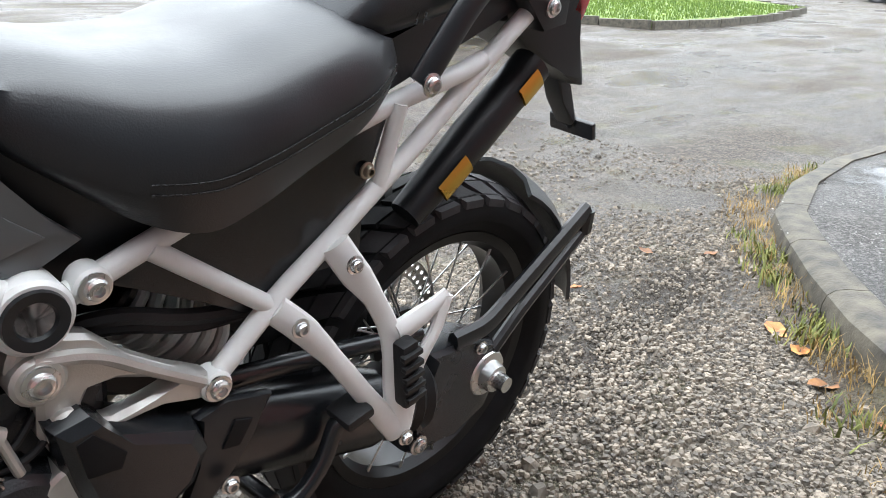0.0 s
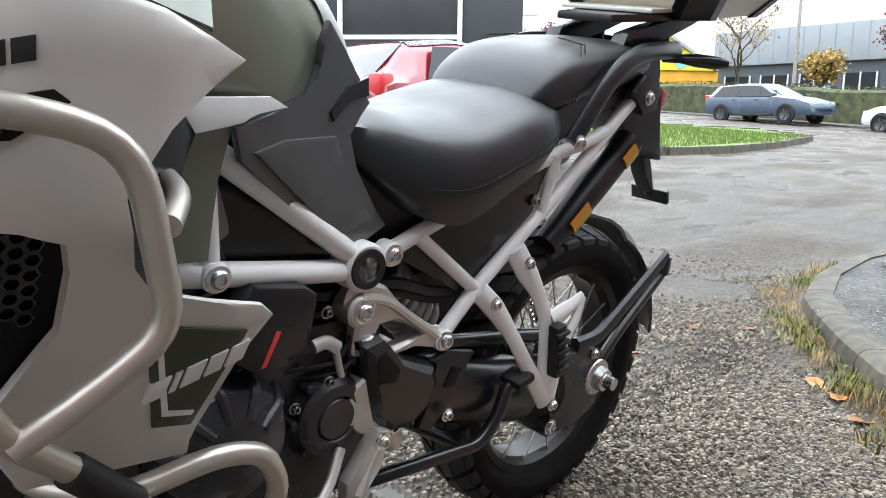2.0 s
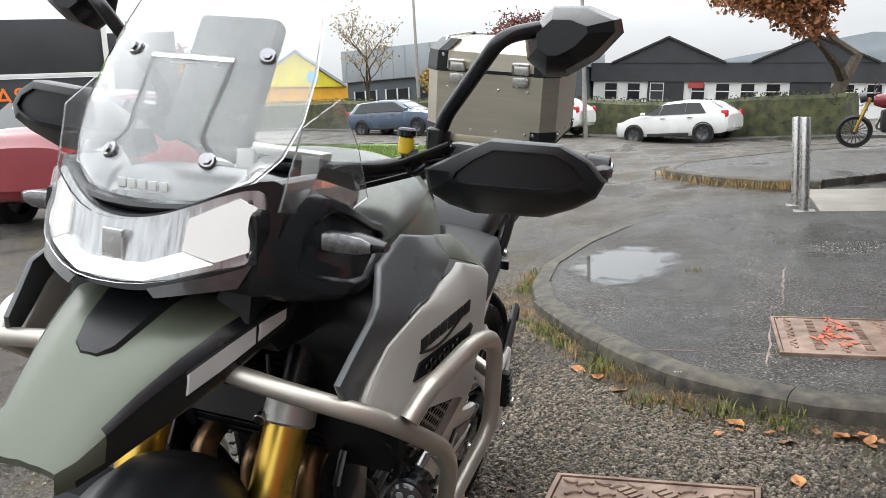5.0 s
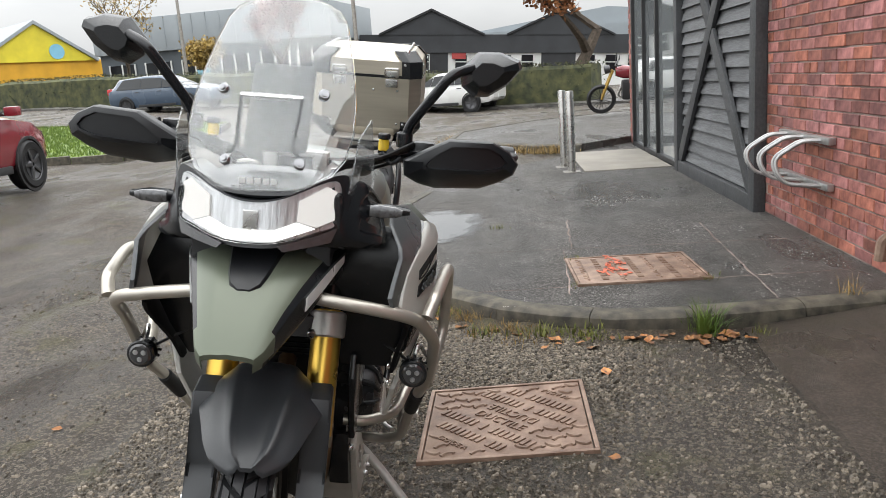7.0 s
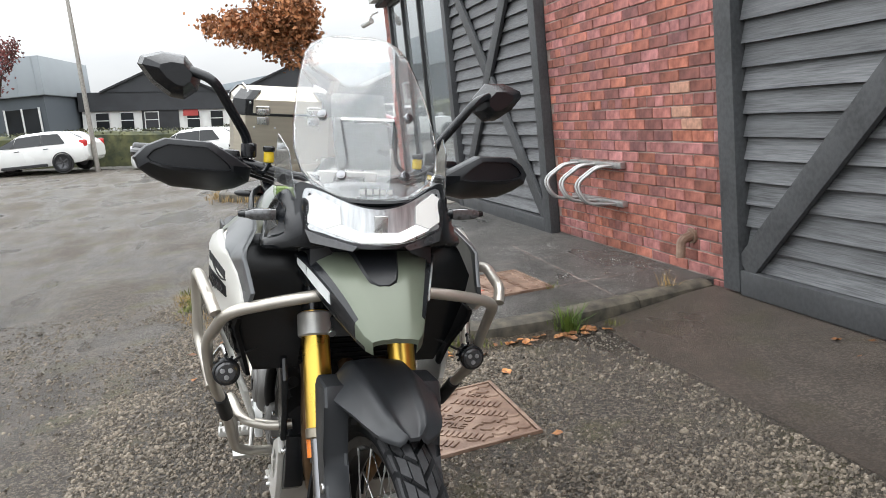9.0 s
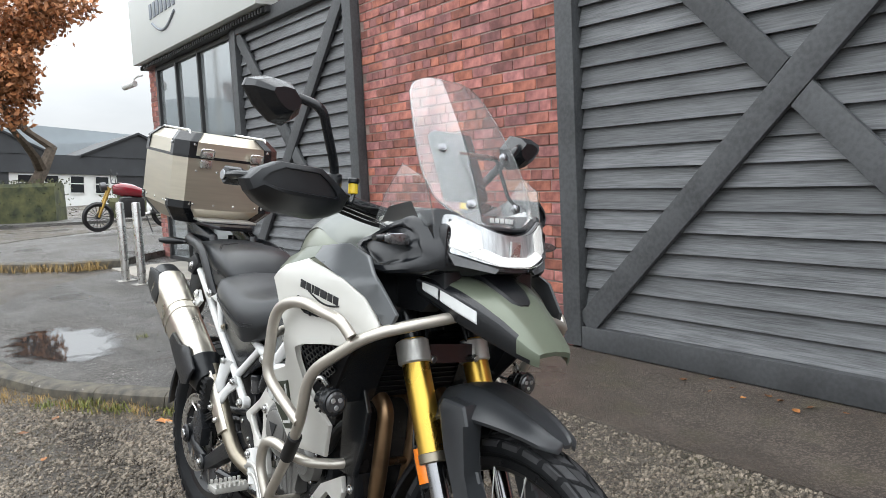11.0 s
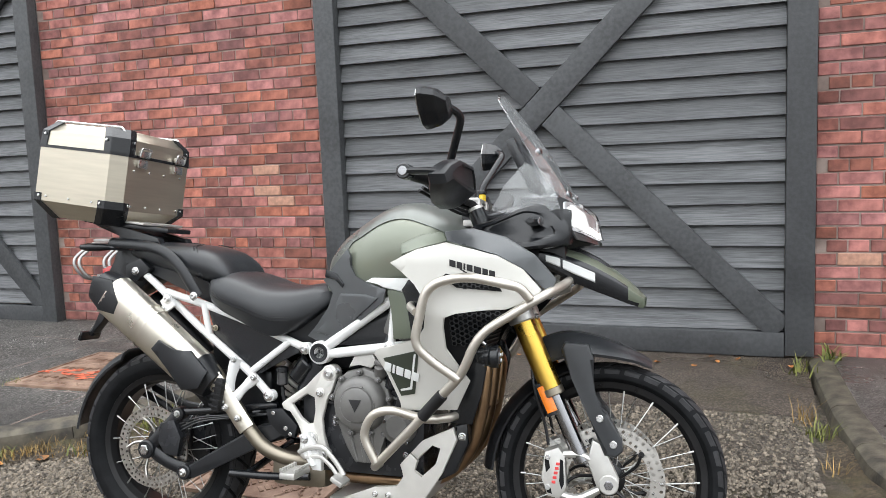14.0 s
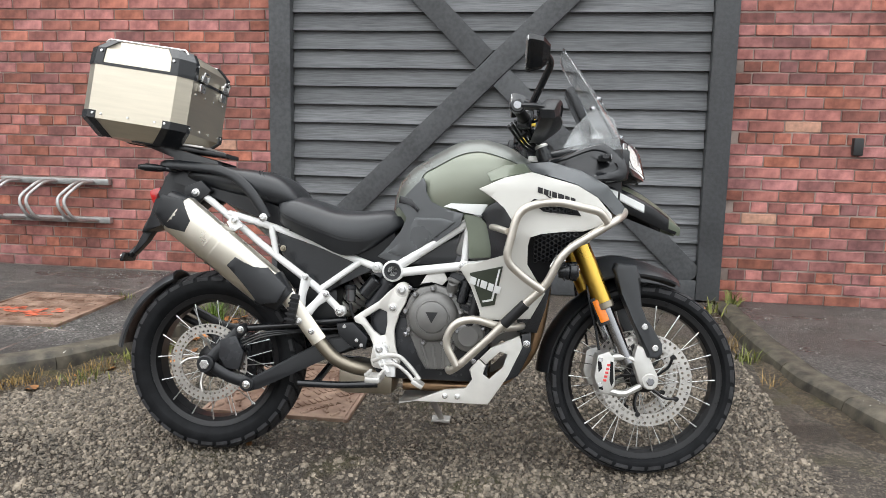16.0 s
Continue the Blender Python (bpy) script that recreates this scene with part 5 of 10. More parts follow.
b_cream = mat("matt_white_paint", (0.545, 0.535, 0.500), 0.36, var=0.03, scale=4, bump=0.03, bscale=900)
b_white = mat("white_powder_coat", (0.70, 0.70, 0.69), 0.38, var=0.05, scale=20, bump=0.12, bscale=600)
b_seat = mat("black_vinyl", (0.0150, 0.0165, 0.0190), 0.36, var=0.12, scale=15, bump=0.16, bscale=520)
b_gold = mat("gold_anodised", (0.66, 0.43, 0.085), 0.30, metal=1.0, var=0.06, scale=10, bump=0.03)
b_bar = mat("champagne_steel_bar", (0.52, 0.485, 0.43), 0.36, metal=0.75, var=0.05, scale=20, bump=0.08, bscale=700)
b_alu = mat("cast_aluminium", (0.54, 0.53, 0.505), 0.42, metal=0.7, var=0.08, scale=25, bump=0.2, bscale=500)
b_box = mat("brushed_aluminium", (0.53, 0.485, 0.40), 0.36, metal=0.92, var=0.06, scale=6, bump=0.03, bscale=260, stretch=(1, 1, 14))
b_chrome = mat("polished_steel", (0.62, 0.62, 0.615), 0.27, metal=1.0, var=0.05, bump=0.02)
b_steel = mat("satin_exhaust_steel", (0.66, 0.62, 0.54), 0.30, metal=0.95, var=0.08, scale=8, bump=0.06, bscale=300, stretch=(1, 1, 1))
b_header = mat("heat_bronzed_steel", (0.30, 0.19, 0.115), 0.34, metal=0.9, var=0.35, scale=9, bump=0.05, col2=(0.42, 0.27, 0.15))
b_tan = mat("tan_exhaust_steel", (0.30, 0.265, 0.21), 0.38, metal=0.9, var=0.2, scale=9, bump=0.05)
b_engine = mat("grey_engine_casting", (0.145, 0.142, 0.136), 0.40, metal=0.35, var=0.12, scale=20, bump=0.3, bscale=420)
b_engblk = mat("black_engine_casting", (0.024, 0.0255, 0.029), 0.25, metal=0.2, var=0.15, scale=20, bump=0.3, bscale=420)
b_disc = mat("brake_disc_steel", (0.55, 0.53, 0.50), 0.3, metal=0.95, var=0.1, scale=30, bump=0.08)
b_lens = glass("clear_lens", (1, 1, 1), 0.03, 1.2)
b_screen = glass("clear_screen", (0.97, 0.985, 0.985), 0.012, 1.62)
b_screen.node_tree.nodes["Principled BSDF"].inputs["Transmission Weight"].default_value = 0.965
b_glow = glow("headlamp_glow", (1.0, 0.99, 0.97), 0.46)
b_drl = glow("running_light_glow", (1.0, 1.0, 0.99), 1.15)
b_reflector = mat("lamp_reflector", (0.48, 0.49, 0.50), 0.32, metal=0.8, var=0.2, scale=40, bump=0.5, bscale=60, stretch=(1, 3, 0.4))
b_amber = mat("amber_reflector", (0.80, 0.20, 0.01), 0.18, var=0.1, scale=60, bump=0.3, bscale=300, coat=0.6)
b_fluid = mat("yellow_fluid", (0.72, 0.50, 0.03), 0.15, var=0.1, bump=0, coat=0.6)
b_red = mat("red_mark", (0.60, 0.05, 0.05), 0.4, var=0.1, bump=0)
b_tyre = mat("tyre_rubber", (0.0090, 0.0095, 0.0105), 0.55, var=0.3, scale=25, bump=0.15, bscale=350, spec=0.10)
b_guard = mat("dark_grey_guard_plastic", (0.026, 0.028, 0.031), 0.33, var=0.12, scale=12, bump=0.12, bscale=900, spec=0.5, rvar=0.06)
b_tread = mat("tread_rubber", (0.030, 0.030, 0.032), 0.60, var=0.35, scale=25, bump=0.3, bscale=300, spec=0.25)
b_rim = mat("black_rim", (0.012, 0.012, 0.013), 0.32, metal=0.4, var=0.15, bump=0.05)
b_fork_low = mat("dark_chrome", (0.30, 0.30, 0.31), 0.15, metal=1.0, var=0.05, bump=0)
b_ink = mat("black_marking", (0.010, 0.010, 0.011), 0.75, var=0.05, bump=0)
b_cast = mat("silver_cast_plate", (0.60, 0.585, 0.55), 0.40, metal=0.35, var=0.05, scale=25, bump=0.2, bscale=500)
b_spoke = mat("satin_spoke_steel", (0.50, 0.50, 0.49), 0.30, metal=0.9, var=0.1, bump=0)
b_pale = mat("pale_marking", (0.66, 0.67, 0.66), 0.4, var=0.05, bump=0)
b_tiger = mat("dark_green_inset", (0.035, 0.042, 0.030), 0.4, var=0.08, bump=0.03)
b_sheet = mat("black_backing_and_gap_shade", (0.005, 0.005, 0.006), 0.6, var=0.1, bump=0.1, spec=0.2)
b_dash = mat("display_glass", (0.010, 0.011, 0.013), 0.08, var=0.1, bump=0)
b_lens_dark = mat("smoked_lamp_lens", (0.035, 0.035, 0.037), 0.10, metal=0.0, var=0.2, scale=60, bump=0.2, bscale=150, coat=1.0)
b_tank = mat("satin_khaki_paint", (0.185, 0.200, 0.158), 0.30, metal=0.35, var=0.04, scale=3, bump=0.02, bscale=900, coat=0.3)
b_clear = mat("clear_indicator_lens", (0.13, 0.13, 0.135), 0.12, metal=0.6, var=0.3, scale=120, bump=0.4, bscale=150, coat=1.0)

# ---- the motorcycle ----
bike = tagged(empty("motorcycle", pose(0, -0.035, 0, -8.0, 0, 2.7)), "white and khaki-green adventure motorcycle leaning on its side stand", "motorcycle")
NB = bmesh.new


def bolt(p, n, r=0.011, material=b_chrome, name="bolt"):
    """A domed flange bolt with a six-sided socket."""
    bm = NB()
    p, n = Vector(p), Vector(n).normalized()
    d, u, v = axes_of(n)
    rings = [ring(bm, p + n * h, u, v, r * q, c) for q, h, c in ((1.35, 0.0, 18), (1.35, 0.0025, 18), (1.0, 0.0032, 18), (0.97, 0.0070, 18), (0.78, 0.0095, 18), (0.50, 0.0100, 18), (0.46, 0.0050, 18))]
    skin(bm, rings)
    return part(name, bm, material, bike)


def both_bolts(x, y, z, r=0.011, material=b_chrome):
    for s in (-1, 1):
        bolt((x, s * y, z), (0, s, 0), r, material)


# ---- wheels ----
def disc_mesh(r0, r1, th, n, rows):
    """A brake disc with real drilled holes."""
    bm = NB()
    for row in range(rows):
        a0, a1 = r0 + (r1 - r0) * row / rows, r0 + (r1 - r0) * (row + 1) / rows
        for k in range(n):
            off = 0.5 * (row % 2)
            t0, t1 = 2 * math.pi * (k + off) / n, 2 * math.pi * (k + 1 + off) / n
            tm, rm = (t0 + t1) / 2, (a0 + a1) / 2
            outer = [(a0, t0), (a0, tm), (a0, t1), (rm, t1), (a1, t1), (a1, tm), (a1, t0), (rm, t0)]
            h = min((a1 - a0), rm * (t1 - t0)) * 0.27
            lay = []
            for y in (-th / 2, th / 2):
                o = [bm.verts.new((r * math.cos(t), y, r * math.sin(t))) for r, t in outer]
                i = []
                for r, t in outer:
                    d = Vector((r * math.cos(t) - rm * math.cos(tm), 0, r * math.sin(t) - rm * math.sin(tm))).normalized() * h
                    i.append(bm.verts.new((rm * math.cos(tm) + d.x, y, rm * math.sin(tm) + d.z)))
                for q in range(8):
                    bm.faces.new((o[q], o[(q + 1) % 8], i[(q + 1) % 8], i[q]))
                lay.append((o, i))
            for q in range(8):
                bm.faces.new((lay[0][1][q], lay[0][1][(q + 1) % 8], lay[1][1][(q + 1) % 8], lay[1][1][q]))
            if row == rows - 1:
                for q in (4, 5):
                    bm.faces.new((lay[0][0][q], lay[0][0][q + 1], lay[1][0][q + 1], lay[1][0][q]))
            if row == 0:
                for q in (0, 1):
                    bm.faces.new((lay[0][0][q], lay[0][0][q + 1], lay[1][0][q + 1], lay[1][0][q]))
    bmesh.ops.remove_doubles(bm, verts=bm.verts, dist=0.0002)
    return bm


def wheel(name, c, R, half, rim_r, spokes, hub_r, hub_w, discs, disc_r, label):
    c = Vector(c)
    T = Matrix.Translation(c)
    bm = NB()
    w = half * 0.72
    lathe(bm, [(rim_r - 0.022, -w * 0.55), (rim_r - 0.010, -w * 0.9), (rim_r + 0.008, -w), (rim_r + 0.012, -w + 0.006), (rim_r - 0.002, -w * 0.75), (rim_r - 0.012, -w * 0.3), (rim_r - 0.014, w * 0.3), (rim_r - 0.002, w * 0.75), (rim_r + 0.012, w - 0.006), (rim_r + 0.008, w), (rim_r - 0.010, w * 0.9), (rim_r - 0.022, w * 0.55)], (0, 0, 0), 72, True)
    bm.transform(T)
    rim = part(name, bm, b_rim, bike, label)
    bm = NB()
    sh = R - rim_r
    lathe(bm, [(rim_r + 0.006, -w + 0.004), (rim_r + 0.012, -w * 1.04), (rim_r + sh * 0.30, -half * 0.96), (rim_r + sh * 0.36, -half * 0.985), (rim_r + sh * 0.58, -half), (R - sh * 0.20, -half * 0.86), (R - 0.016, -half * 0.52), (R - 0.008, 0.0), (R - 0.016, half * 0.52), (R - sh * 0.20, half * 0.86), (rim_r + sh * 0.58, half), (rim_r + sh * 0.36, half * 0.985), (rim_r + sh * 0.30, half * 0.96), (rim_r + 0.012, w * 1.04), (rim_r + 0.006, w - 0.004)], (0, 0, 0), 96)
    bm.transform(T)
    part("tyre", bm, b_tyre, rim)
    # tread blocks, swept back in chevrons
    bm = NB()
    n = 34
    for k in range(n):
        for s in (-1, 1):
            a0 = 2 * math.pi * (k + (0.5 if s > 0 else 0.0)) / n
            d = 2 * math.pi / n
            for (u0, u1, f0, f1) in ((0.05, 0.46, 0.0, 0.35), (0.52, 0.90, 0.42, 0.80), (0.94, 1.06, 0.86, 0.96)):
                quad = []
                for u, f in ((u0, f0), (u1, f1), (u1, f1 + 0.74), (u0, f0 + 0.74)):
                    y = s * u * half * 0.95
                    drop = 0.007 + (0.010 * (abs(y) / half) ** 1.2 + sh * 0.20 * max(0.0, abs(y) / half - 0.5) * 1.3)
                    quad.append((R - drop, y, a0 + f * d))
                lo = [bm.verts.new(((r - 0.006) * math.cos(a), y, (r - 0.006) * math.sin(a))) for r, y, a in quad]
                hi = [bm.verts.new(((r + 0.0065) * math.cos(a), y * 0.985, (r + 0.0065) * math.sin(a))) for r, y, a in quad]
                bm.faces.new(hi)
                for q in range(4):
                    bm.faces.new((lo[q], lo[(q + 1) % 4], hi[(q + 1) % 4], hi[q]))
    bm.transform(T)
    part("tread", bm, b_tread, rim)["kind"] = "stuff"
    bm = NB()
    lathe(bm, [(0.012, -hub_w - 0.012), (hub_r * 0.6, -hub_w - 0.01), (hub_r, -hub_w), (hub_r, -hub_w + 0.012), (hub_r * 0.62, -hub_w + 0.02), (hub_r * 0.62, hub_w - 0.02), (hub_r, hub_w - 0.012), (hub_r, hub_w), (hub_r * 0.6, hub_w + 0.01), (0.012, hub_w + 0.012)], (0, 0, 0), 40)
    bm.transform(T)
    part("hub", bm, b_rim, rim)
    for k in range(spokes):
        a = 360.0 * k / spokes
        lean = 26 if (k // 2) % 2 else -26
        s = 1 if k % 2 else -1
        b2 = NB()
        ah = radians(a + lean * 0.8)
        ar = radians(a)
        p = Vector((hub_r * 0.96 * math.cos(ah), s * (hub_w - 0.006), hub_r * 0.96 * math.sin(ah)))
        q = Vector(((rim_r - 0.008) * math.cos(ar), s * w * 0.70, (rim_r - 0.008) * math.sin(ar)))
        cyl(b2, p, q, 0.0018, None, 6)
        cyl(b2, q + (p - q).normalized() * 0.022, q, 0.0030, None, 6)
        b2.transform(T)
        part("spoke", b2, b_spoke, rim)
    for y, col in discs:
        bm = disc_mesh(disc_r * 0.74, disc_r, 0.005, 44, 2)
        bm.transform(Matrix.Translation(c + Vector((0, y, 0))))
        part("brake_disc", bm, b_disc, rim, "drilled steel brake disc", 25)
        s = math.copysign(1, y)
        for k in range(5):
            bm = NB()
            a = 2 * math.pi * k / 5 + 0.3
            u = Vector((math.cos(a), 0, math.sin(a)))
            v = Vector((math.cos(a + 0.42), 0, math.sin(a + 0.42)))
            tube(bm, [c + Vector((0, y - s * 0.012, 0)) + u * hub_r * 0.75, c + Vector((0, y - s * 0.006, 0)) + (u + v) * disc_r * 0.30, c + Vector((0, y, 0)) + v * disc_r * 0.77], 0.0085, 0.02, 8, 0.6)
            cyl(bm, c + Vector((0, y - 0.006, 0)) + v * disc_r * 0.77, c + Vector((0, y + 0.006, 0)) + v * disc_r * 0.77, 0.009, None, 10)
            part("carrier_arm", bm, b_disc if col == "steel" else b_rim, rim)
    return rim


RW, FW = (-0.005, 0, 0.303), (1.545, 0, 0.310)
wheel("rear_wheel", RW, 0.332, 0.074, 0.236, 32, 0.062, 0.050, ((-0.098, "steel"),), 0.141, "black wire-spoked rear wheel")
wheel("front_wheel", FW, 0.340, 0.047, 0.274, 36, 0.048, 0.050, ((-0.078, "black"), (0.078, "black")), 0.160, "black wire-spoked front wheel")


# ---- front fork ----
def fork_x(z):
    return 1.373 - 0.44 * (z - 0.593)


for s in (-1, 1):
    y = 0.105 * s
    bm = NB()
    cyl(bm, (fork_x(0.82), y, 0.82), (fork_x(0.565), y, 0.565), 0.0325, None, 28, 0.002)
    leg = part("fork_tube", bm, b_gold, bike, "gold anodised fork tube")
    bm = NB()
    cyl(bm, (fork_x(1.10), y, 1.10), (fork_x(0.80), y, 0.80), 0.0265, None, 20)
    part("fork_top", bm, b_satin, bike)
    bm = NB()
    cyl(bm, (fork_x(0.578), y, 0.578), (fork_x(0.555), y, 0.555), 0.0340, None, 28, 0.003)
    part("dust_seal", bm, b_tan, leg)
    bm = NB()
    cyl(bm, (fork_x(0.56), y, 0.56), (fork_x(0.37), y, 0.37), 0.0235, None, 24)
    part("fork_slider", bm, b_fork_low, bike, "dark chrome fork slider")
    bm = NB()
    prism(bm, [(1.500, 0.435), (1.530, 0.420), (1.575, 0.325), (1.570, 0.295), (1.540, 0.283), (1.512, 0.300), (1.485, 0.375)], y - 0.020, y + 0.020, 0.006)
    cyl(bm, (1.545, y - 0.026, 0.310), (1.545, y + 0.026, 0.310), 0.028, None, 24, 0.003)
    foot = part("fork_foot", bm, b_alu, bike, "cast aluminium fork foot")
    bm = NB()
    cyl(bm, (1.545, s * 0.125, 0.310), (1.545, s * 0.137, 0.310), 0.014, None, 6, 0.002)
    part("axle_nut", bm, b_fork_low, foot)
    # radial caliper behind the leg
    bm = NB()
    prism(bm, [(1.375, 0.395), (1.415, 0.410), (1.435, 0.385), (1.440, 0.295), (1.420, 0.262), (1.385, 0.268), (1.365, 0.320)], s * 0.062, s * 0.128, 0.010)
    cal = part("caliper", bm, b_alu, bike, "silver radial brake caliper")
    # thin black plates on the solid caliper paint in its shaded gaps
    for q in ([(1.420, 0.376), (1.429, 0.372), (1.432, 0.305), (1.424, 0.290), (1.418, 0.312)], [(1.376, 0.372), (1.386, 0.384), (1.392, 0.350), (1.380, 0.336)], [(1.380, 0.300), (1.394, 0.292), (1.398, 0.276), (1.384, 0.280)]):
        bm = NB()
        prism(bm, q, s * 0.1275, s * 0.1290)
        part("caliper_window", bm, b_sheet, cal)
    bm = NB()
    tube(bm, [(1.43, s * 0.112, 0.388), (1.475, s * 0.118, 0.392), (1.515, s * 0.112, 0.372)], 0.012, 0.02, 8)
    part("caliper_bracket", bm, b_alu, cal)
    bm = NB()
    tube(bm, [(1.42, s * 0.112, 0.272), (1.47, s * 0.115, 0.262), (1.53, s * 0.108, 0.292)], 0.012, 0.02, 8)
    part("caliper_bracket", bm, b_alu, cal)
    bm = NB()
    for k in range(5):
        box(bm, (1.402 + 0.003 * k, s * 0.1285, 0.310 + 0.013 * k), (0.011, 0.002, 0.008), 0.0005)
    part("red_mark", bm, b_red, cal)
    for dz in (0.295, 0.38):
        bm = NB()
        cyl(bm, (1.385, s * 0.126, dz), (1.385, s * 0.134, dz), 0.008, None, 10, 0.001)
        part("bolt", bm, b_chrome, cal)
    bm = NB()
    tube(bm, [(1.385, s * 0.10, 0.41), (1.375, s * 0.10, 0.47), (1.34, s * 0.12, 0.58), (1.33, s * 0.10, 0.72), (1.29, s * 0.06, 0.86)], 0.0045, 0.05, 8)
    part("brake_hose", bm, b_satin, bike)
    # side guard of the leg
    bm = NB()
    prism(bm, [(1.420, 0.690), (1.432, 0.712), (1.500, 0.706), (1.516, 0.664), (1.508, 0.560), (1.520, 0.535), (1.552, 0.512), (1.596, 0.440), (1.597, 0.405), (1.578, 0.388), (1.545, 0.392), (1.497, 0.508), (1.452, 0.606)], s * 0.080, s * 0.134, 0.012, seg=3)
    g = part("fork_guard", bm, b_guard, bike, "dark grey plastic fork guard")
    for gx, gz in ((1.532, 0.497), (1.570, 0.425)):
        bm = NB()
        cyl(bm, (gx, s * 0.130, gz), (gx, s * 0.138, gz), 0.011, None, 12, 0.002)
        part("bolt", bm, b_chrome, g)
    # amber reflector on a black tab
    bm = NB()
    tube(bm, [(1.362, s * 0.118, 0.590), (1.402, s * 0.118, 0.500)], 0.008, 0, 12, 2.7)
    r = part("reflector_tab", bm, b_satin, bike)
    bm = NB()
    tube(bm, [(1.366, s * 0.127, 0.582), (1.380, s * 0.127, 0.550), (1.398, s * 0.127, 0.510)], 0.005, 0, 14, 3.2)
    part("reflector", bm, b_amber, r, "amber side reflector")
for z, r, nm in ((0.792, 0.040, "lower_yoke"), (1.085, 0.025, "upper_yoke")):
    x = fork_x(z)
    bm = NB()
    prism(bm, [(x - 0.05, z - 0.022), (x + 0.030, z - 0.022), (x + 0.022, z + 0.022), (x - 0.06, z + 0.022)], -0.080, 0.080, 0.008)
    yoke = part(nm, bm, b_satin, bike, "black fork yoke")
    for s in (-1, 1):
        bm = NB()
        cyl(bm, (x + 0.010, s * 0.105, z - 0.026), (x - 0.010, s * 0.105, z + 0.026), r, None, 28, 0.004)
        part("clamp", bm, b_alu, yoke, "silver fork clamp")
        bm = NB()
        cyl(bm, (x + 0.030, s * 0.074, z - 0.010), (x + 0.042, s * 0.074, z - 0.013), 0.009, None, 10, 0.001)
        part("bolt", bm, b_chrome, yoke)
bm = NB()
cyl(bm, (fork_x(0.83) - 0.03, 0, 0.83), (fork_x(1.09) - 0.03, 0, 1.09), 0.035, None, 20)
part("steering_stem", bm, b_satin, bike)

# front mudguard, its rear flap
bm = NB()
rings = []
for x, w, zt, dr in along(((1.350, 0.095, 0.722, 0.075), (1.420, 0.120, 0.742, 0.070), (1.490, 0.118, 0.734, 0.055), (1.560, 0.100, 0.712, 0.040), (1.615, 0.084, 0.688, 0.026), (1.650, 0.064, 0.668, 0.018), (1.672, 0.030, 0.652, 0.010)), 4):
    us = [k / 12 for k in range(-12, 13)]
    top = [(x, w * u, zt - dr * abs(u) ** 2.6 + 0.007 * math.exp(-((abs(u) - 0.48) / 0.10) ** 2)) for u in us]
    rings.append(top + [(a, b * 0.96, z - 0.008) for a, b, z in top[::-1]])
loft(bm, rings)
part("front_mudguard", bm, b_guard, bike, "dark grey plastic front mudguard", 50)
bm = NB()
rings = []
for k in range(12):
    a = radians(98 + 80 * k / 11)
    R = 0.362 + 0.012 * k / 11
    w = 0.058 + 0.018 * k / 11
    prof = [(R - 0.03 * abs(u) ** 3, u * w) for u in (-1, -0.7, -0.3, 0.3, 0.7, 1)]
    prof += [(r - 0.006, y * 0.95) for r, y in prof[::-1]]
    rings.append([(FW[0] + r * math.cos(a), y, FW[2] + r * math.sin(a)) for r, y in prof])
loft(bm, rings)
part("inner_mudguard", bm, b_grain, bike)

# ---- beak, headlamp, nose ----
bm = NB()
rings = []
BEAK = ((1.365, 0.158, 0.990, 0.962), (1.42, 0.142, 0.992, 0.936), (1.47, 0.124, 0.978, 0.910), (1.52, 0.106, 0.954, 0.889), (1.57, 0.087, 0.922, 0.869), (1.61, 0.072, 0.890, 0.853), (1.640, 0.060, 0.862, 0.843), (1.655, 0.046, 0.847, 0.838))
for x, w, zc, ze in BEAK:
    h = zc - ze
    prof = [(0.97, ze - 0.012), (1.0, ze + 0.30 * h), (0.99, ze + 0.52 * h), (0.90, zc - 0.30 * h), (0.76, zc - 0.16 * h), (0.62, zc - 0.05 * h), (0.52, zc + 0.01 * h), (0.30, zc), (0.0, zc + 0.002)]
    prof = [(-u, z) for u, z in prof] + prof[-2::-1]
    top = [(x, u * w, z) for u, z in prof]
    rings.append(top + [(x - 0.004, u * w * 0.95, z - 0.010) for u, z in prof[::-1]])
loft(bm, rings)
for f in bm.faces:
    c = f.calc_center_median()
    w = 0.156 - 0.342 * (c.x - 1.365)
    if abs(c.y) > 0.91 * w and c.x < 1.625:
        f.material_index = 1
beak = part("beak", bm, [b_green, b_satin], bike, "matt khaki-green beak with black flanks", 28)
for s in (-1, 1):
    for a, b in ((1.385, 1.425), (1.432, 1.520)):
        bm = NB()
        rr = []
        for k in range(5):
            x = a + (b - a) * k / 4
            q = [b for b in zip(BEAK, BEAK[1:]) if b[0][0] <= x <= b[1][0]][0]
            f = (x - q[0][0]) / (q[1][0] - q[0][0])
            w, zc, ze = (q[0][n] + (q[1][n] - q[0][n]) * f for n in (1, 2, 3))
            h = zc - ze
            hi = (x, s * (w * 0.996 + 0.003), ze + 0.46 * h)
            lo_ = (x, s * (w * 0.994 + 0.003), ze + 0.08 * h)
            rr.append([hi, lo_, (lo_[0], lo_[1] - s * 0.004, lo_[2] - 0.004), (hi[0], hi[1] - s * 0.004, hi[2] - 0.004)])
        loft(bm, rr)
        part("white_flash", bm, b_pale, beak, "white stripe")
bm = NB()
rr = []
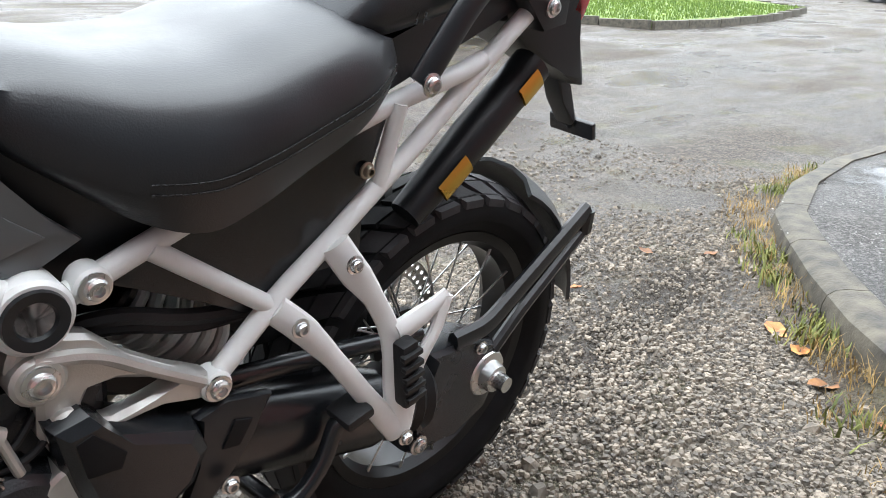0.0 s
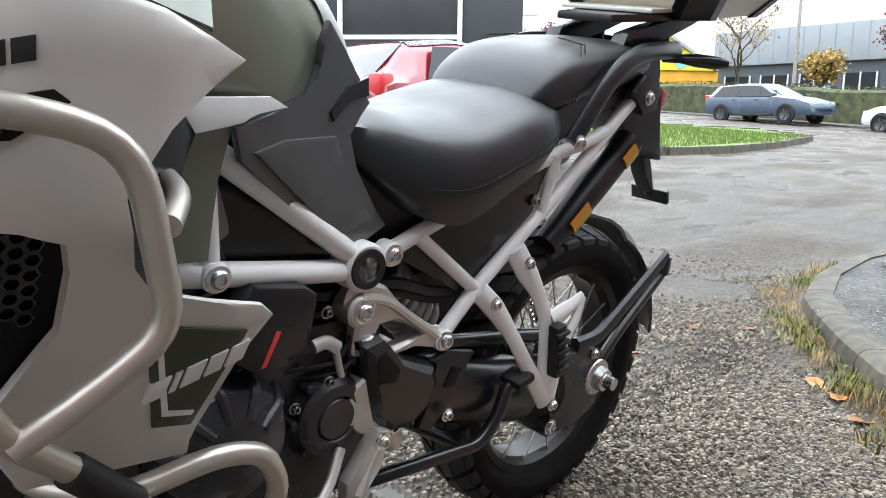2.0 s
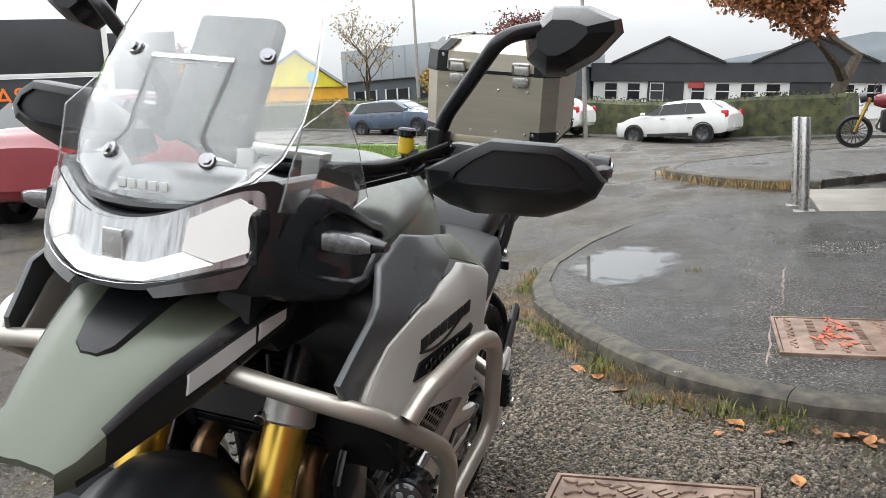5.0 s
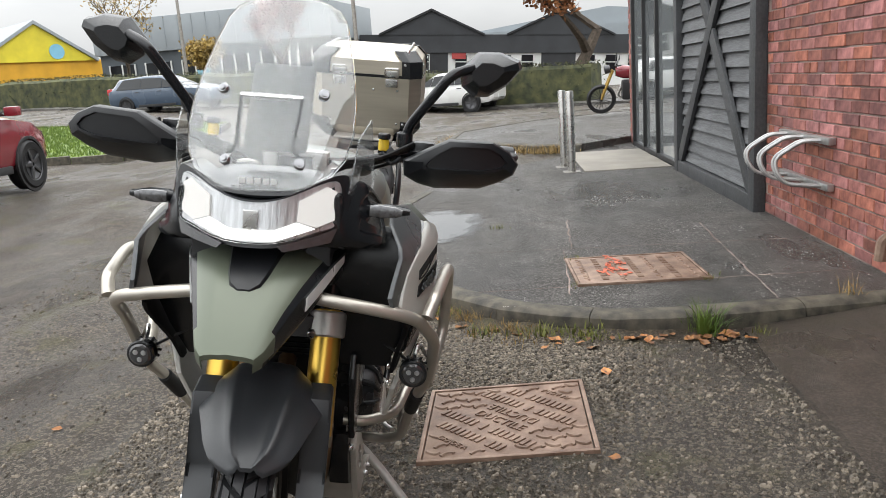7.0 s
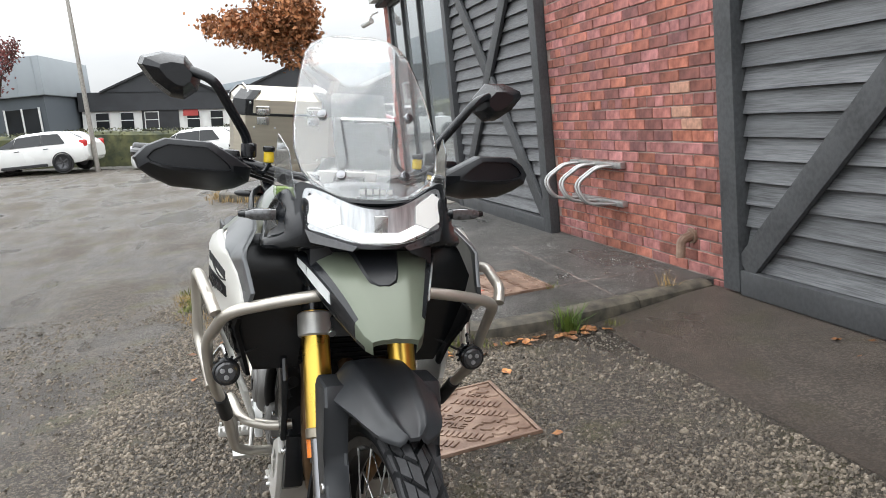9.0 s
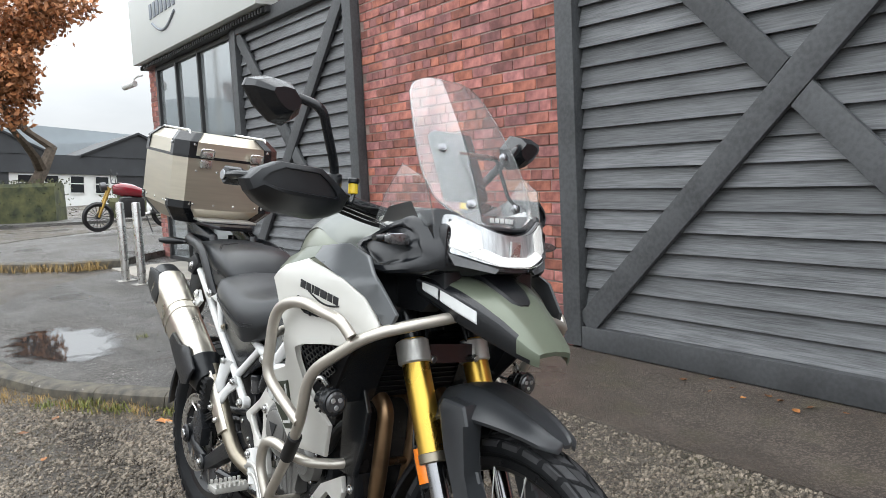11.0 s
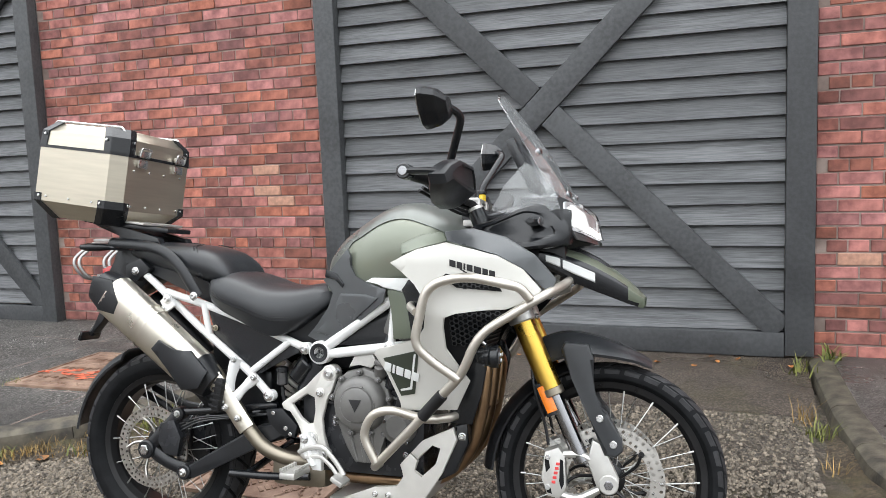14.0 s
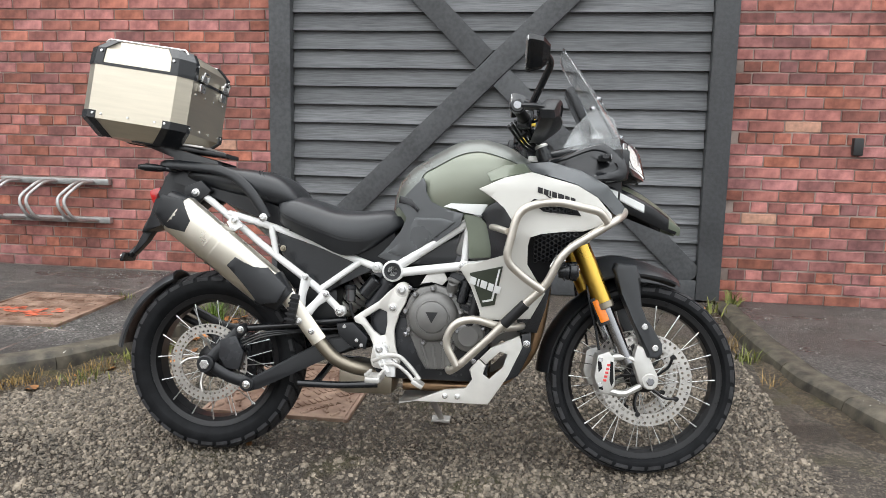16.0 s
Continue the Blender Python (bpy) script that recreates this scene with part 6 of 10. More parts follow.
for x, wi, zb, h in ((1.372, 0.068, 0.994, 0.012), (1.42, 0.059, 0.996, 0.008), (1.47, 0.049, 0.982, 0.006), (1.52, 0.039, 0.958, 0.004), (1.545, 0.029, 0.942, 0.003), (1.556, 0.012, 0.934, 0.002)):
    rr.append([(x, -wi, zb - 0.006), (x, wi, zb - 0.006), (x, wi * 0.9, zb + h * 0.8), (x, wi * 0.45, zb + h), (x, -wi * 0.45, zb + h), (x, -wi * 0.9, zb + h * 0.8)])
loft(bm, rr)
part("beak_inset", bm, b_grain, beak, "black centre inset")

LAMP = [(-0.150, 1.112), (-0.128, 1.123), (-0.055, 1.093), (0.0, 1.084), (0.055, 1.093), (0.128, 1.123), (0.150, 1.112), (0.147, 1.048), (0.115, 1.034), (0.045, 1.016), (-0.045, 1.016), (-0.115, 1.034), (-0.147, 1.048)]
LAMP = [tuple(p) for p in round_loop(LAMP, 3)]


def nose_x(y, z, base=1.515):
    return base - 2.6 * y * y - 0.25 * (z - 1.05)


def nose_plate(pts, base, th, bevel=0.0):
    bm = NB()
    prism(bm, pts, 0.0, th, bevel, axis="x")
    for k in range(-6, 7):
        bmesh.ops.bisect_plane(bm, geom=bm.verts[:] + bm.edges[:] + bm.faces[:], plane_co=(0, k * 0.026, 0), plane_no=(0, 1, 0))
    for v in bm.verts:
        v.co.x = nose_x(v.co.y, v.co.z, base) + v.co.x
    return bm


grow = [(y * 1.07 + math.copysign(0.004, y), 1.066 + (z - 1.066) * 1.20) for y, z in LAMP]
housing = part("headlamp_housing", nose_plate(grow, 1.400, 0.108), b_satin, bike, "black headlamp surround", 40)
part("headlamp_bowl", nose_plate(LAMP, 1.500, 0.012), b_reflector, housing)
for s in (-1, 1):
    q = [(s * 0.082, 1.090), (s * 0.127, 1.115), (s * 0.144, 1.105), (s * 0.143, 1.054), (s * 0.114, 1.042), (s * 0.080, 1.054)]
    part("headlamp_unit", nose_plate(q[::s], 1.512, 0.004), b_glow, housing, "lit headlamp")
    q = [(s * 0.001, 1.036), (s * 0.040, 1.037), (s * 0.080, 1.052), (s * 0.112, 1.040), (s * 0.044, 1.018), (s * 0.001, 1.018)]
    part("running_light", nose_plate(q[::s], 1.514, 0.005), b_drl, housing, "lit running-light strip")
bm = NB()
prism(bm, [(-0.014, 1.036), (0.014, 1.036), (0.014, 1.072), (-0.014, 1.072)], 1.498, 1.506, 0.003, axis="x")
bm.transform(pose(0.012, 0, 0))
part("lamp_divider", bm, b_chrome, housing)
part("headlamp_lens", nose_plate(LAMP, 1.521, 0.003), b_lens, housing).visible_shadow = False
for s in (-1, 1):
    q = [(s * 0.150, 1.040), (s * 0.118, 1.028), (s * 0.050, 1.010), (s * 0.060, 1.000), (s * 0.140, 1.014)]
    part("position_lamp", nose_plate(q[::s], 1.512, 0.006), b_lens_dark, housing)
# cheeks beside the lamp
for s in (-1, 1):
    bm = NB()
    loft(bm, [oval((x, s * (a + b) / 2, (z0 + z1) / 2), (b - a) / 2, (z1 - z0) / 2, 24, 3.2) for x, a, b, z0, z1 in along(((1.370, 0.11, 0.146, 1.000, 1.108), (1.400, 0.115, 0.156, 0.998, 1.110), (1.430, 0.125, 0.158, 1.002, 1.108), (1.458, 0.140, 0.153, 1.012, 1.098)), 3)])
    part("nose_cheek", bm, b_satin, bike)
# chin under the lamp
bm = NB()
loft(bm, [[(1.30, -0.14, 1.03), (1.30, 0.14, 1.03), (1.30, 0.12, 0.93), (1.30, -0.12, 0.93)], [(1.42, -0.13, 1.03), (1.42, 0.13, 1.03), (1.42, 0.10, 0.985), (1.42, -0.10, 0.985)], [(1.505, -0.05, 1.016), (1.505, 0.05, 1.016), (1.50, 0.04, 1.000), (1.50, -0.04, 1.000)]])
part("nose_chin", bm, b_satin, bike)


def wing_y(x, z):
    return 0.222 - 0.95 * max(0.0, x - 1.36) ** 1.15 - 0.16 * max(0.0, 1.30 - x) + (0.12 if z < 1.05 else 0.60) * (1.05 - z)


OUT = [(1.168, 1.046), (1.225, 1.070), (1.285, 1.096), (1.345, 1.118), (1.395, 1.126), (1.448, 1.106), (1.462, 1.050), (1.452, 1.000), (1.372, 0.985), (1.285, 0.988)]
INN = [(1.208, 1.036), (1.242, 1.055), (1.285, 1.076), (1.322, 1.092), (1.352, 1.088), (1.378, 1.074), (1.398, 1.053), (1.412, 1.033), (1.375, 1.015), (1.300, 0.998)]


for s in (-1, 1):
    bm = NB()
    mx, mz = sum(p[0] for p in INN) / len(INN), sum(p[1] for p in INN) / len(INN)
    o, q = round_loop(OUT), round_loop([(mx + (x - mx) * 0.92, mz + (z - mz) * 0.80) for x, z in INN])
    loops = []
    for f, d in ((0.0, 0.060), (0.0, 0.016), (0.10, 0.005), (0.28, 0.0), (0.66, 0.001), (0.74, 0.003), (0.84, 0.009), (1.0, 0.011), (1.25, 0.011)):
        loops.append([(p.x, s * (wing_y(p.x, p.y) - d), p.y) for p in (a.lerp(b, f) for a, b in zip(o, q))])
    loft(bm, loops)
    part("nose_wing", bm, b_satin, bike, "black fairing wing with a recessed centre", 30)
    bm = NB()
    prism(bm, [(1.10, 0.99), (1.20, 1.05), (1.30, 1.10), (1.43, 1.08), (1.44, 0.96), (1.36, 0.90), (1.18, 0.90), (1.10, 0.92)], s * 0.085, s * 0.135, 0.006)
    part("nose_inner", bm, b_grain, bike)
    bm = NB()
    loft(bm, [oval((-0.03, 0, 0), 0.009, 0.008, 14), oval((0, 0, 0), 0.010, 0.008, 14), oval((0.014, 0, 0), 0.020, 0.0115, 14), oval((0.050, 0, 0), 0.021, 0.0130, 14), oval((0.088, 0, 0), 0.011, 0.006, 14)])
    bm.transform(pose(1.366, s * 0.190, 1.063) @ pose(0, 0, 0, 0, 0, 90 * s))
    ind = part("indicator", bm, b_satin, bike, "front indicator with a clear lens")
    bm = NB()
    loft(bm, [oval((0, 0, 0), 0.0035, 0.011, 12), oval((0.02, 0.002, 0), 0.005, 0.013, 12), oval((0.05, 0.001, 0), 0.004, 0.011, 12), oval((0.064, 0, 0), 0.002, 0.006, 12)])
    bm.transform(pose(1.385, s * 0.200, 1.063) @ pose(0, 0, 0, 0, 0, 90 * s))
    part("lens", bm, b_clear, ind)

# ---- screen and dash ----
SCREEN = ((0.0, 0.040), (0.05, 0.092), (0.10, 0.128), (0.18, 0.150), (0.30, 0.160), (0.45, 0.158), (0.60, 0.148), (0.75, 0.135), (0.88, 0.120), (0.94, 0.104), (0.98, 0.078), (1.0, 0.046))
bm = NB()


def screen_pt(v, y, off=0.0):
    x = 1.476 - 0.244 * v + 0.018 * math.sin(math.pi * v) - 1.7 * y * y - off
    return (x, y, 1.094 + 0.370 * v + off * 0.6)


rings = []
for v, w in SCREEN:
    us = [k / 7 for k in range(-7, 8)]
    rings.append([screen_pt(v, u * w) for u in us] + [screen_pt(v, u * w * 0.992, 0.0035) for u in us[::-1]])
loft(bm, rings)
screen = part("windscreen", bm, b_screen, bike, "tall clear windscreen", 40)
screen.visible_shadow = False
for s in (-1, 1):
    bm = NB()
    prism(bm, [(1.43, 1.10), (1.40, 1.20), (1.33, 1.235), (1.27, 1.17), (1.23, 1.10), (1.30, 1.085)], s * 0.175, s * 0.178)
    for v in bm.verts:
        v.co.y += s * (0.012 - 0.35 * max(0, v.co.x - 1.36))
    d = part("wind_deflector", bm, b_screen, bike)
    d.visible_shadow = False
    for v, y in ((0.50, 0.098), (0.155, 0.070)):
        p = Vector(screen_pt(v, s * y))
        n = Vector((0.85, s * 0.3, 0.5)).normalized()
        bm = NB()
        cyl(bm, p - n * 0.012, p + n * 0.004, 0.011, None, 18, 0.002)
        cyl(bm, p + n * 0.004, p + n * 0.007, 0.006, None, 6)
        part("grommet", bm, b_fork_low, screen, "screen fixing")
# edge bead of the screen, the base plate and its raised bars
bm = NB()
edge = [screen_pt(v, w) for v, w in SCREEN] + [screen_pt(v, -w) for v, w in SCREEN[::-1]]
tube(bm, [Vector(p) for p in edge], 0.0022, 0, 6)
part("screen_edge", bm, b_lens, screen)
bm = NB()
base = []
for k in range(9):
    y = -0.135 + 0.27 * k / 8
    v = 0.02 + 2.2 * y * y
    base.append(Vector(screen_pt(v, y)) + Vector((0.004, 0, -0.006)))
tube(bm, base, 0.012, 0, 8, 0.6)
part("screen_base", bm, b_satin, bike)
for s in (-1, 1):
    bm = NB()
    tube(bm, [screen_pt(0.160, s * 0.070, 0.008), screen_pt(0.205, s * 0.052, 0.009), screen_pt(0.330, s * 0.056, 0.009), screen_pt(0.455, s * 0.058, 0.009)], 0.0045, 0.02, 8)
    part("screen_stay", bm, b_satin, bike, "black screen stay")
bm = NB()
tube(bm, [screen_pt(0.458, 0.060, 0.009), screen_pt(0.458, 0.0, 0.009), screen_pt(0.458, -0.060, 0.009)], 0.0065, 0, 8)
part("screen_handle", bm, b_chrome, bike)
bm = NB()
for k in range(5):
    p = Vector(screen_pt(0.065, -0.030 + 0.015 * k)) + Vector((0.003, 0, 0))
    box(bm, p, (0.002, 0.011, 0.011), 0.0005)
part("screen_marking", bm, b_pale, screen, "plain pale marking")
bm = NB()
box(bm, (1.296, 0, 1.245), (0.030, 0.125, 0.185), 0.010, pose(0, 0, 0, 0, -27, 0))
dash = part("dash", bm, b_satin, bike, "colour display in a black case")
bm = NB()
box(bm, (1.2815, 0, 1.2376), (0.003, 0.108, 0.160), 0.001, pose(0, 0, 0, 0, -27, 0))
part("display", bm, b_dash, dash)
bm = NB()
loft(bm, [oval((x, 0, (z0 + z1) / 2), w, (z1 - z0) / 2, 24, 3.0) for x, w, z0, z1 in along(((1.190, 0.105, 1.060, 1.100), (1.260, 0.126, 1.060, 1.118), (1.330, 0.128, 1.066, 1.132), (1.400, 0.106, 1.078, 1.126), (1.452, 0.066, 1.084, 1.108)), 3)])
part("nose_cowl", bm, b_satin, bike, "", 45)

# ---- handlebar and controls ----
bm = NB()
tube(bm, [(1.045, -0.465, 1.190), (1.085, -0.26, 1.183), (1.125, -0.11, 1.140), (1.128, 0.11, 1.140), (1.085, 0.26, 1.183), (1.045, 0.465, 1.190)], [0.0115, 0.0115, 0.014, 0.014, 0.014, 0.0115, 0.0115], 0.07, 16)
part("handlebar", bm, b_satin, bike, "black tapered handlebar")
bm = NB()
for s in (-1, 1):
    box(bm, (1.128, s * 0.055, 1.125), (0.048, 0.032, 0.075), 0.006)
box(bm, (1.128, 0, 1.160), (0.042, 0.145, 0.014), 0.005)
box(bm, (1.150, 0, 1.085), (0.09, 0.20, 0.022), 0.006)
part("bar_clamp", bm, b_alu, bike, "silver handlebar clamp")
for s in (-1, 1):
    bm = NB()
    rings = []
    d, u, v = axes_of((-0.0195, 0.1, 0.003))
    a, b = Vector((1.073, s * 0.325, 1.186)), Vector((1.045, s * 0.463, 1.190))
    for k in range(23):
        rings.append(ring(bm, a.lerp(b, k / 22), Vector((1, 0, 0)), Vector((0, 0, 1)), 0.0165 + (0.0012 if k % 2 else 0) + (0.004 if k in (0, 22) else 0), 14))
    skin(bm, rings)
    part("grip", bm, m_rubber, bike, "ribbed rubber grip")
    bm = NB()
    box(bm, (1.078, s * 0.285, 1.182), (0.045, 0.055, 0.05), 0.010)
    box(bm, (1.062, s * 0.288, 1.175), (0.018, 0.03, 0.03), 0.006)
    part("switch_cube", bm, b_satin, bike)
    # lever
    bm = NB()
    tube(bm, [(1.105, s * 0.255, 1.185), (1.125, s * 0.30, 1.183), (1.120, s * 0.38, 1.182), (1.112, s * 0.45, 1.183)], 0.007, 0.03, 8, 0.7)
    part("lever", bm, b_satin, bike)
    # guard: an angular shell round the front with a sunk face, closed by a spar at the tip
    shell = [(0.500, 1.180), (0.476, 1.206), (0.434, 1.226), (0.336, 1.223), (0.288, 1.196), (0.240, 1.168), (0.244, 1.132), (0.275, 1.116), (0.315, 1.108), (0.418, 1.116), (0.462, 1.136), (0.490, 1.156)]
    face = [(0.470, 1.182), (0.456, 1.198), (0.426, 1.212), (0.345, 1.209), (0.318, 1.192), (0.296, 1.172), (0.292, 1.164), (0.296, 1.160), (0.320, 1.160), (0.410, 1.164), (0.440, 1.168), (0.462, 1.174)]

    def bow(y, z, d):
        return (1.184 - 1.7 * (y - 0.35) ** 2 - 1.1 * max(0.0, 1.155 - z) + d, s * y, z)
    bm = NB()
    rings = []
    for f, d in ((-0.02, -0.034), (-0.02, -0.010), (0.0, 0.0), (0.16, 0.007), (0.80, 0.012), (0.96, 0.012), (1.0, 0.006), (1.12, 0.006)):
        rings.append([bow(a[0] + (b[0] - a[0]) * f, a[1] + (b[1] - a[1]) * f, d) for a, b in zip(shell, face)])
    loft(bm, rings)
    hg = part("handguard", bm, b_grain, bike, "angular black plastic handguard", 25)
    bm = NB()
    tube(bm, [(1.136, s * 0.470, 1.188), (1.105, s * 0.492, 1.190), (1.060, s * 0.492, 1.190), (1.035, s * 0.484, 1.190)], 0.014, 0.03, 10, 0.7)
    part("guard_spar", bm, b_grain, hg)
    bm = NB()
    cyl(bm, (1.047, s * 0.462, 1.190), (1.045, s * 0.500, 1.190), 0.021, None, 20, 0.003)
    bw = part("bar_end", bm, b_satin, bike)
    bm = NB()
    cyl(bm, (1.045, s * 0.500, 1.190), (1.045, s * 0.505, 1.190), 0.012, None, 16, 0.001)
    part("bar_end_bolt", bm, b_fork_low, bw)
    # mirror
    bm = NB()
    tube(bm, [(1.092, s * 0.238, 1.195), (1.100, s * 0.245, 1.240), (1.158, s * 0.330, 1.365), (1.128, s * 0.376, 1.382)], 0.0115, 0.03, 12)
    cyl(bm, (1.092, s * 0.238, 1.190), (1.092, s * 0.238, 1.225), 0.019, None, 14, 0.003)
    stem = part("mirror_stem", bm, b_satin, bike)
    bm = NB()
    MP = [(0.350, 1.375), (0.388, 1.420), (0.440, 1.424), (0.486, 1.410), (0.492, 1.392), (0.462, 1.352), (0.420, 1.322), (0.388, 1.318), (0.358, 1.340)]
    prism(bm, [(s * a, b) for a, b in MP], 1.072, 1.088, 0.004, axis="x")
    b2 = NB()
    loft(b2, [[(1.088, s * (0.42 + (a - 0.42) * 0.98), 1.372 + (b - 1.372) * 0.98) for a, b in MP], [(1.118, s * (0.42 + (a - 0.42) * 0.86), 1.372 + (b - 1.372) * 0.84) for a, b in MP], [(1.142, s * (0.41 + (a - 0.42) * 0.5), 1.372 + (b - 1.372) * 0.48) for a, b in MP]])
    join(bm, b2)
    head = part("mirror", bm, b_satin, bike, "black angular mirror", 26)
    bm = NB()
    prism(bm, [(s * (0.422 + (a - 0.42) * 0.9), 1.372 + (b - 1.372) * 0.9) for a, b in MP], 1.0695, 1.0715, 0.0, axis="x")
    part("mirror_glass", bm, b_chrome, head)
    # fluid reservoir
    bm = NB()
    cyl(bm, (1.108, s * 0.192, 1.180), (1.108, s * 0.192, 1.206), 0.0125, None, 18, 0.002)
    res = part("fluid_reservoir", bm, b_fluid, bike, "yellow brake fluid reservoir with a black cap")
    bm = NB()
    cyl(bm, (1.108, s * 0.192, 1.206), (1.108, s * 0.192, 1.220), 0.0145, None, 18, 0.003)
    part("cap", bm, b_satin, res)
    bm = NB()
    tube(bm, [(1.112, s * 0.192, 1.18), (1.125, s * 0.21, 1.15), (1.13, s * 0.235, 1.17)], 0.006, 0.02, 8)
    part("hose", bm, b_satin, res)
    for k in range(4):
        bm = NB()
        tube(bm, [(1.085 + 0.006 * k, s * 0.262, 1.165 + 0.004 * k), (1.12 + 0.006 * k, s * 0.18, 1.135), (1.16, s * 0.10, 1.115 + 0.006 * k), (1.20, s * 0.06, 1.05), (1.21, s * 0.04, 0.95)], 0.0042, 0.05, 7)
        part("cable", bm, m_rubber, bike)

for s in (-1, 1):
    for k in range(3):
        bm = NB()
        tube(bm, [(1.070 - 0.010 * k, s * 0.300, 1.168 - 0.008 * k), (1.088 - 0.008 * k, s * 0.22, 1.150 - 0.010 * k), (1.120 - 0.006 * k, s * 0.13, 1.118 - 0.010 * k), (1.165, s * 0.085, 1.100 - 0.008 * k), (1.215, s * 0.09, 1.06)], 0.0048, 0.05, 8)
        part("cable", bm, m_rubber, bike)
    bm = NB()
    cyl(bm, (1.094, s * 0.215, 1.150), (1.100, s * 0.200, 1.144), 0.017, None, 12)
    part("cable_tie", bm, m_rubber, bike)

# ---- tank and body ----
TANK = ((0.650, 0.930, 0.800, 0.070, 2.2), (0.668, 0.985, 0.790, 0.098, 2.3), (0.712, 1.030, 0.785, 0.124, 2.4), (0.760, 1.062, 0.785, 0.146, 2.4), (0.805, 1.089, 0.785, 0.164, 2.5), (0.864, 1.120, 0.795, 0.186, 2.6), (0.910, 1.133, 0.805, 0.198, 2.6), (0.965, 1.135, 0.830, 0.208, 2.7), (1.050, 1.112, 0.862, 0.212, 2.7), (1.112, 1.072, 0.880, 0.202, 2.6), (1.160, 1.034, 0.890, 0.175, 2.4), (1.200, 0.998, 0.900, 0.130, 2.2))


def tank_row(x):
    x = min(max(x, 0.6501), 1.1999)
    a, b = [q for q in zip(TANK, TANK[1:]) if q[0][0] <= x <= q[1][0]][0]
    f = (x - a[0]) / (b[0] - a[0])
    return [p + (q - p) * f for p, q in zip(a, b)]


def tank_w(x, z):
    _, zt, zb, w, e = tank_row(x)
    q = min(0.985, abs((z - (zt + zb) / 2) / ((zt - zb) / 2)))
    return w * (1 - q ** e) ** (1 / e)


bm = NB()
loft(bm, [oval((x, 0, (zt + zb) / 2), w, (zt - zb) / 2, 40, e) for x, zt, zb, w, e in TANK])
tank = part("tank", bm, b_tank, bike, "matt khaki-green fuel tank")


def both_panels(name, pts, yf, material, parent, label="", th=0.006, bevel=0.002, step=0.04):
    for s in (-1, 1):
        bm = NB()
        panel(bm, pts, lambda x, z: s * yf(x, z), th, bevel, step)
        part(name, bm, material, parent, label, 40)


KNEE = [(0.668, 0.890), (0.690, 0.915), (0.735, 0.962), (0.762, 0.990), (0.774, 0.965), (0.770, 0.936), (0.792, 0.902), (0.838, 0.885), (0.908, 0.867), (0.897, 0.828), (0.800, 0.757), (0.719, 0.700), (0.650, 0.694), (0.603, 0.710), (0.640, 0.745), (0.690, 0.800), (0.711, 0.850)]


def knee_y(x, z):
    return max(tank_w(x, max(z, 0.87)), 0.112 + 0.26 * max(0, x - 0.60)) + 0.008


both_panels("knee_panel", KNEE, knee_y, b_graph, bike, "graphite side panel", 0.014, 0.004, 0.03)
both_panels("knee_pad", [(0.676, 0.900), (0.680, 0.925), (0.722, 0.912), (0.752, 0.880), (0.745, 0.868), (0.716, 0.895)], lambda x, z: knee_y(x, z) + 0.004, b_satin, bike, "black chevron", 0.008, 0.002)
both_panels("knee_ridge", [(0.640, 0.725), (0.700, 0.775), (0.738, 0.850), (0.830, 0.850), (0.880, 0.838), (0.790, 0.768), (0.715, 0.712)], lambda x, z: knee_y(x, z) + 0.005, b_graph, bike, "", 0.008, 0.004, 0.03)
LINE = ((0.650, 0.872), (0.700, 0.905), (0.745, 0.972), (0.765, 1.006), (0.800, 1.024), (0.884, 1.066), (0.950, 1.078), (1.010, 1.066), (1.090, 1.036), (1.150, 1.005), (1.200, 0.975))
rings = []
bm = NB()
for x, zl in along(LINE, 3):
    _, zt, zb, w, e = tank_row(x)
    c, rz = (zt + zb) / 2, (zt - zb) / 2
    a0 = math.asin(min(0.98, max(0.02, (zl - c) / rz) ** (e / 2)))
    row = []
    for g in (0.0035, -0.004):
        arc = []
        for k in range(29):
            a = a0 + (math.pi - 2 * a0) * k / 28
            ca, sa = math.cos(a), math.sin(a)
            arc.append((x, (w + g) * math.copysign(abs(ca) ** (2 / e), ca), c + (rz + g) * abs(sa) ** (2 / e)))
        row += arc if g > 0 else arc[::-1]
    rings.append(row)
loft(bm, rings)
part("tank_top", bm, b_tanktop, tank, "silver-grey top of the tank", 40)
both_panels("silver_flash", [(0.838, 0.889), (0.862, 0.901), (0.990, 0.900), (0.965, 0.862), (0.900, 0.872), (0.880, 0.884)], lambda x, z: max(0.186, tank_w(x, 0.93)) + 0.010, b_pale, bike, "pale silver flash")
both_panels("frame_cover", [(0.695, 0.683), (0.905, 0.700), (0.912, 0.815), (0.780, 0.738)], lambda x, z: 0.140, b_satin, bike, "black panel between the frame tubes")
both_panels("green_side", [(0.904, 0.869), (0.964, 0.858), (0.992, 0.828), (1.006, 0.773), (1.003, 0.722), (0.930, 0.716), (0.924, 0.808)], lambda x, z: 0.190 + 0.10 * (x - 0.9), b_green, bike, "khaki-green lower panel")
both_panels("air_scoop", [(0.968, 0.866), (0.992, 0.896), (1.027, 0.914), (1.060, 0.900), (1.095, 0.850), (1.088, 0.776), (1.058, 0.706), (1.004, 0.716), (1.008, 0.780), (0.996, 0.832)], lambda x, z: 0.222 + 0.45 * max(0, x - 0.95), b_satin, bike, "black air scoop", 0.05, 0.008)


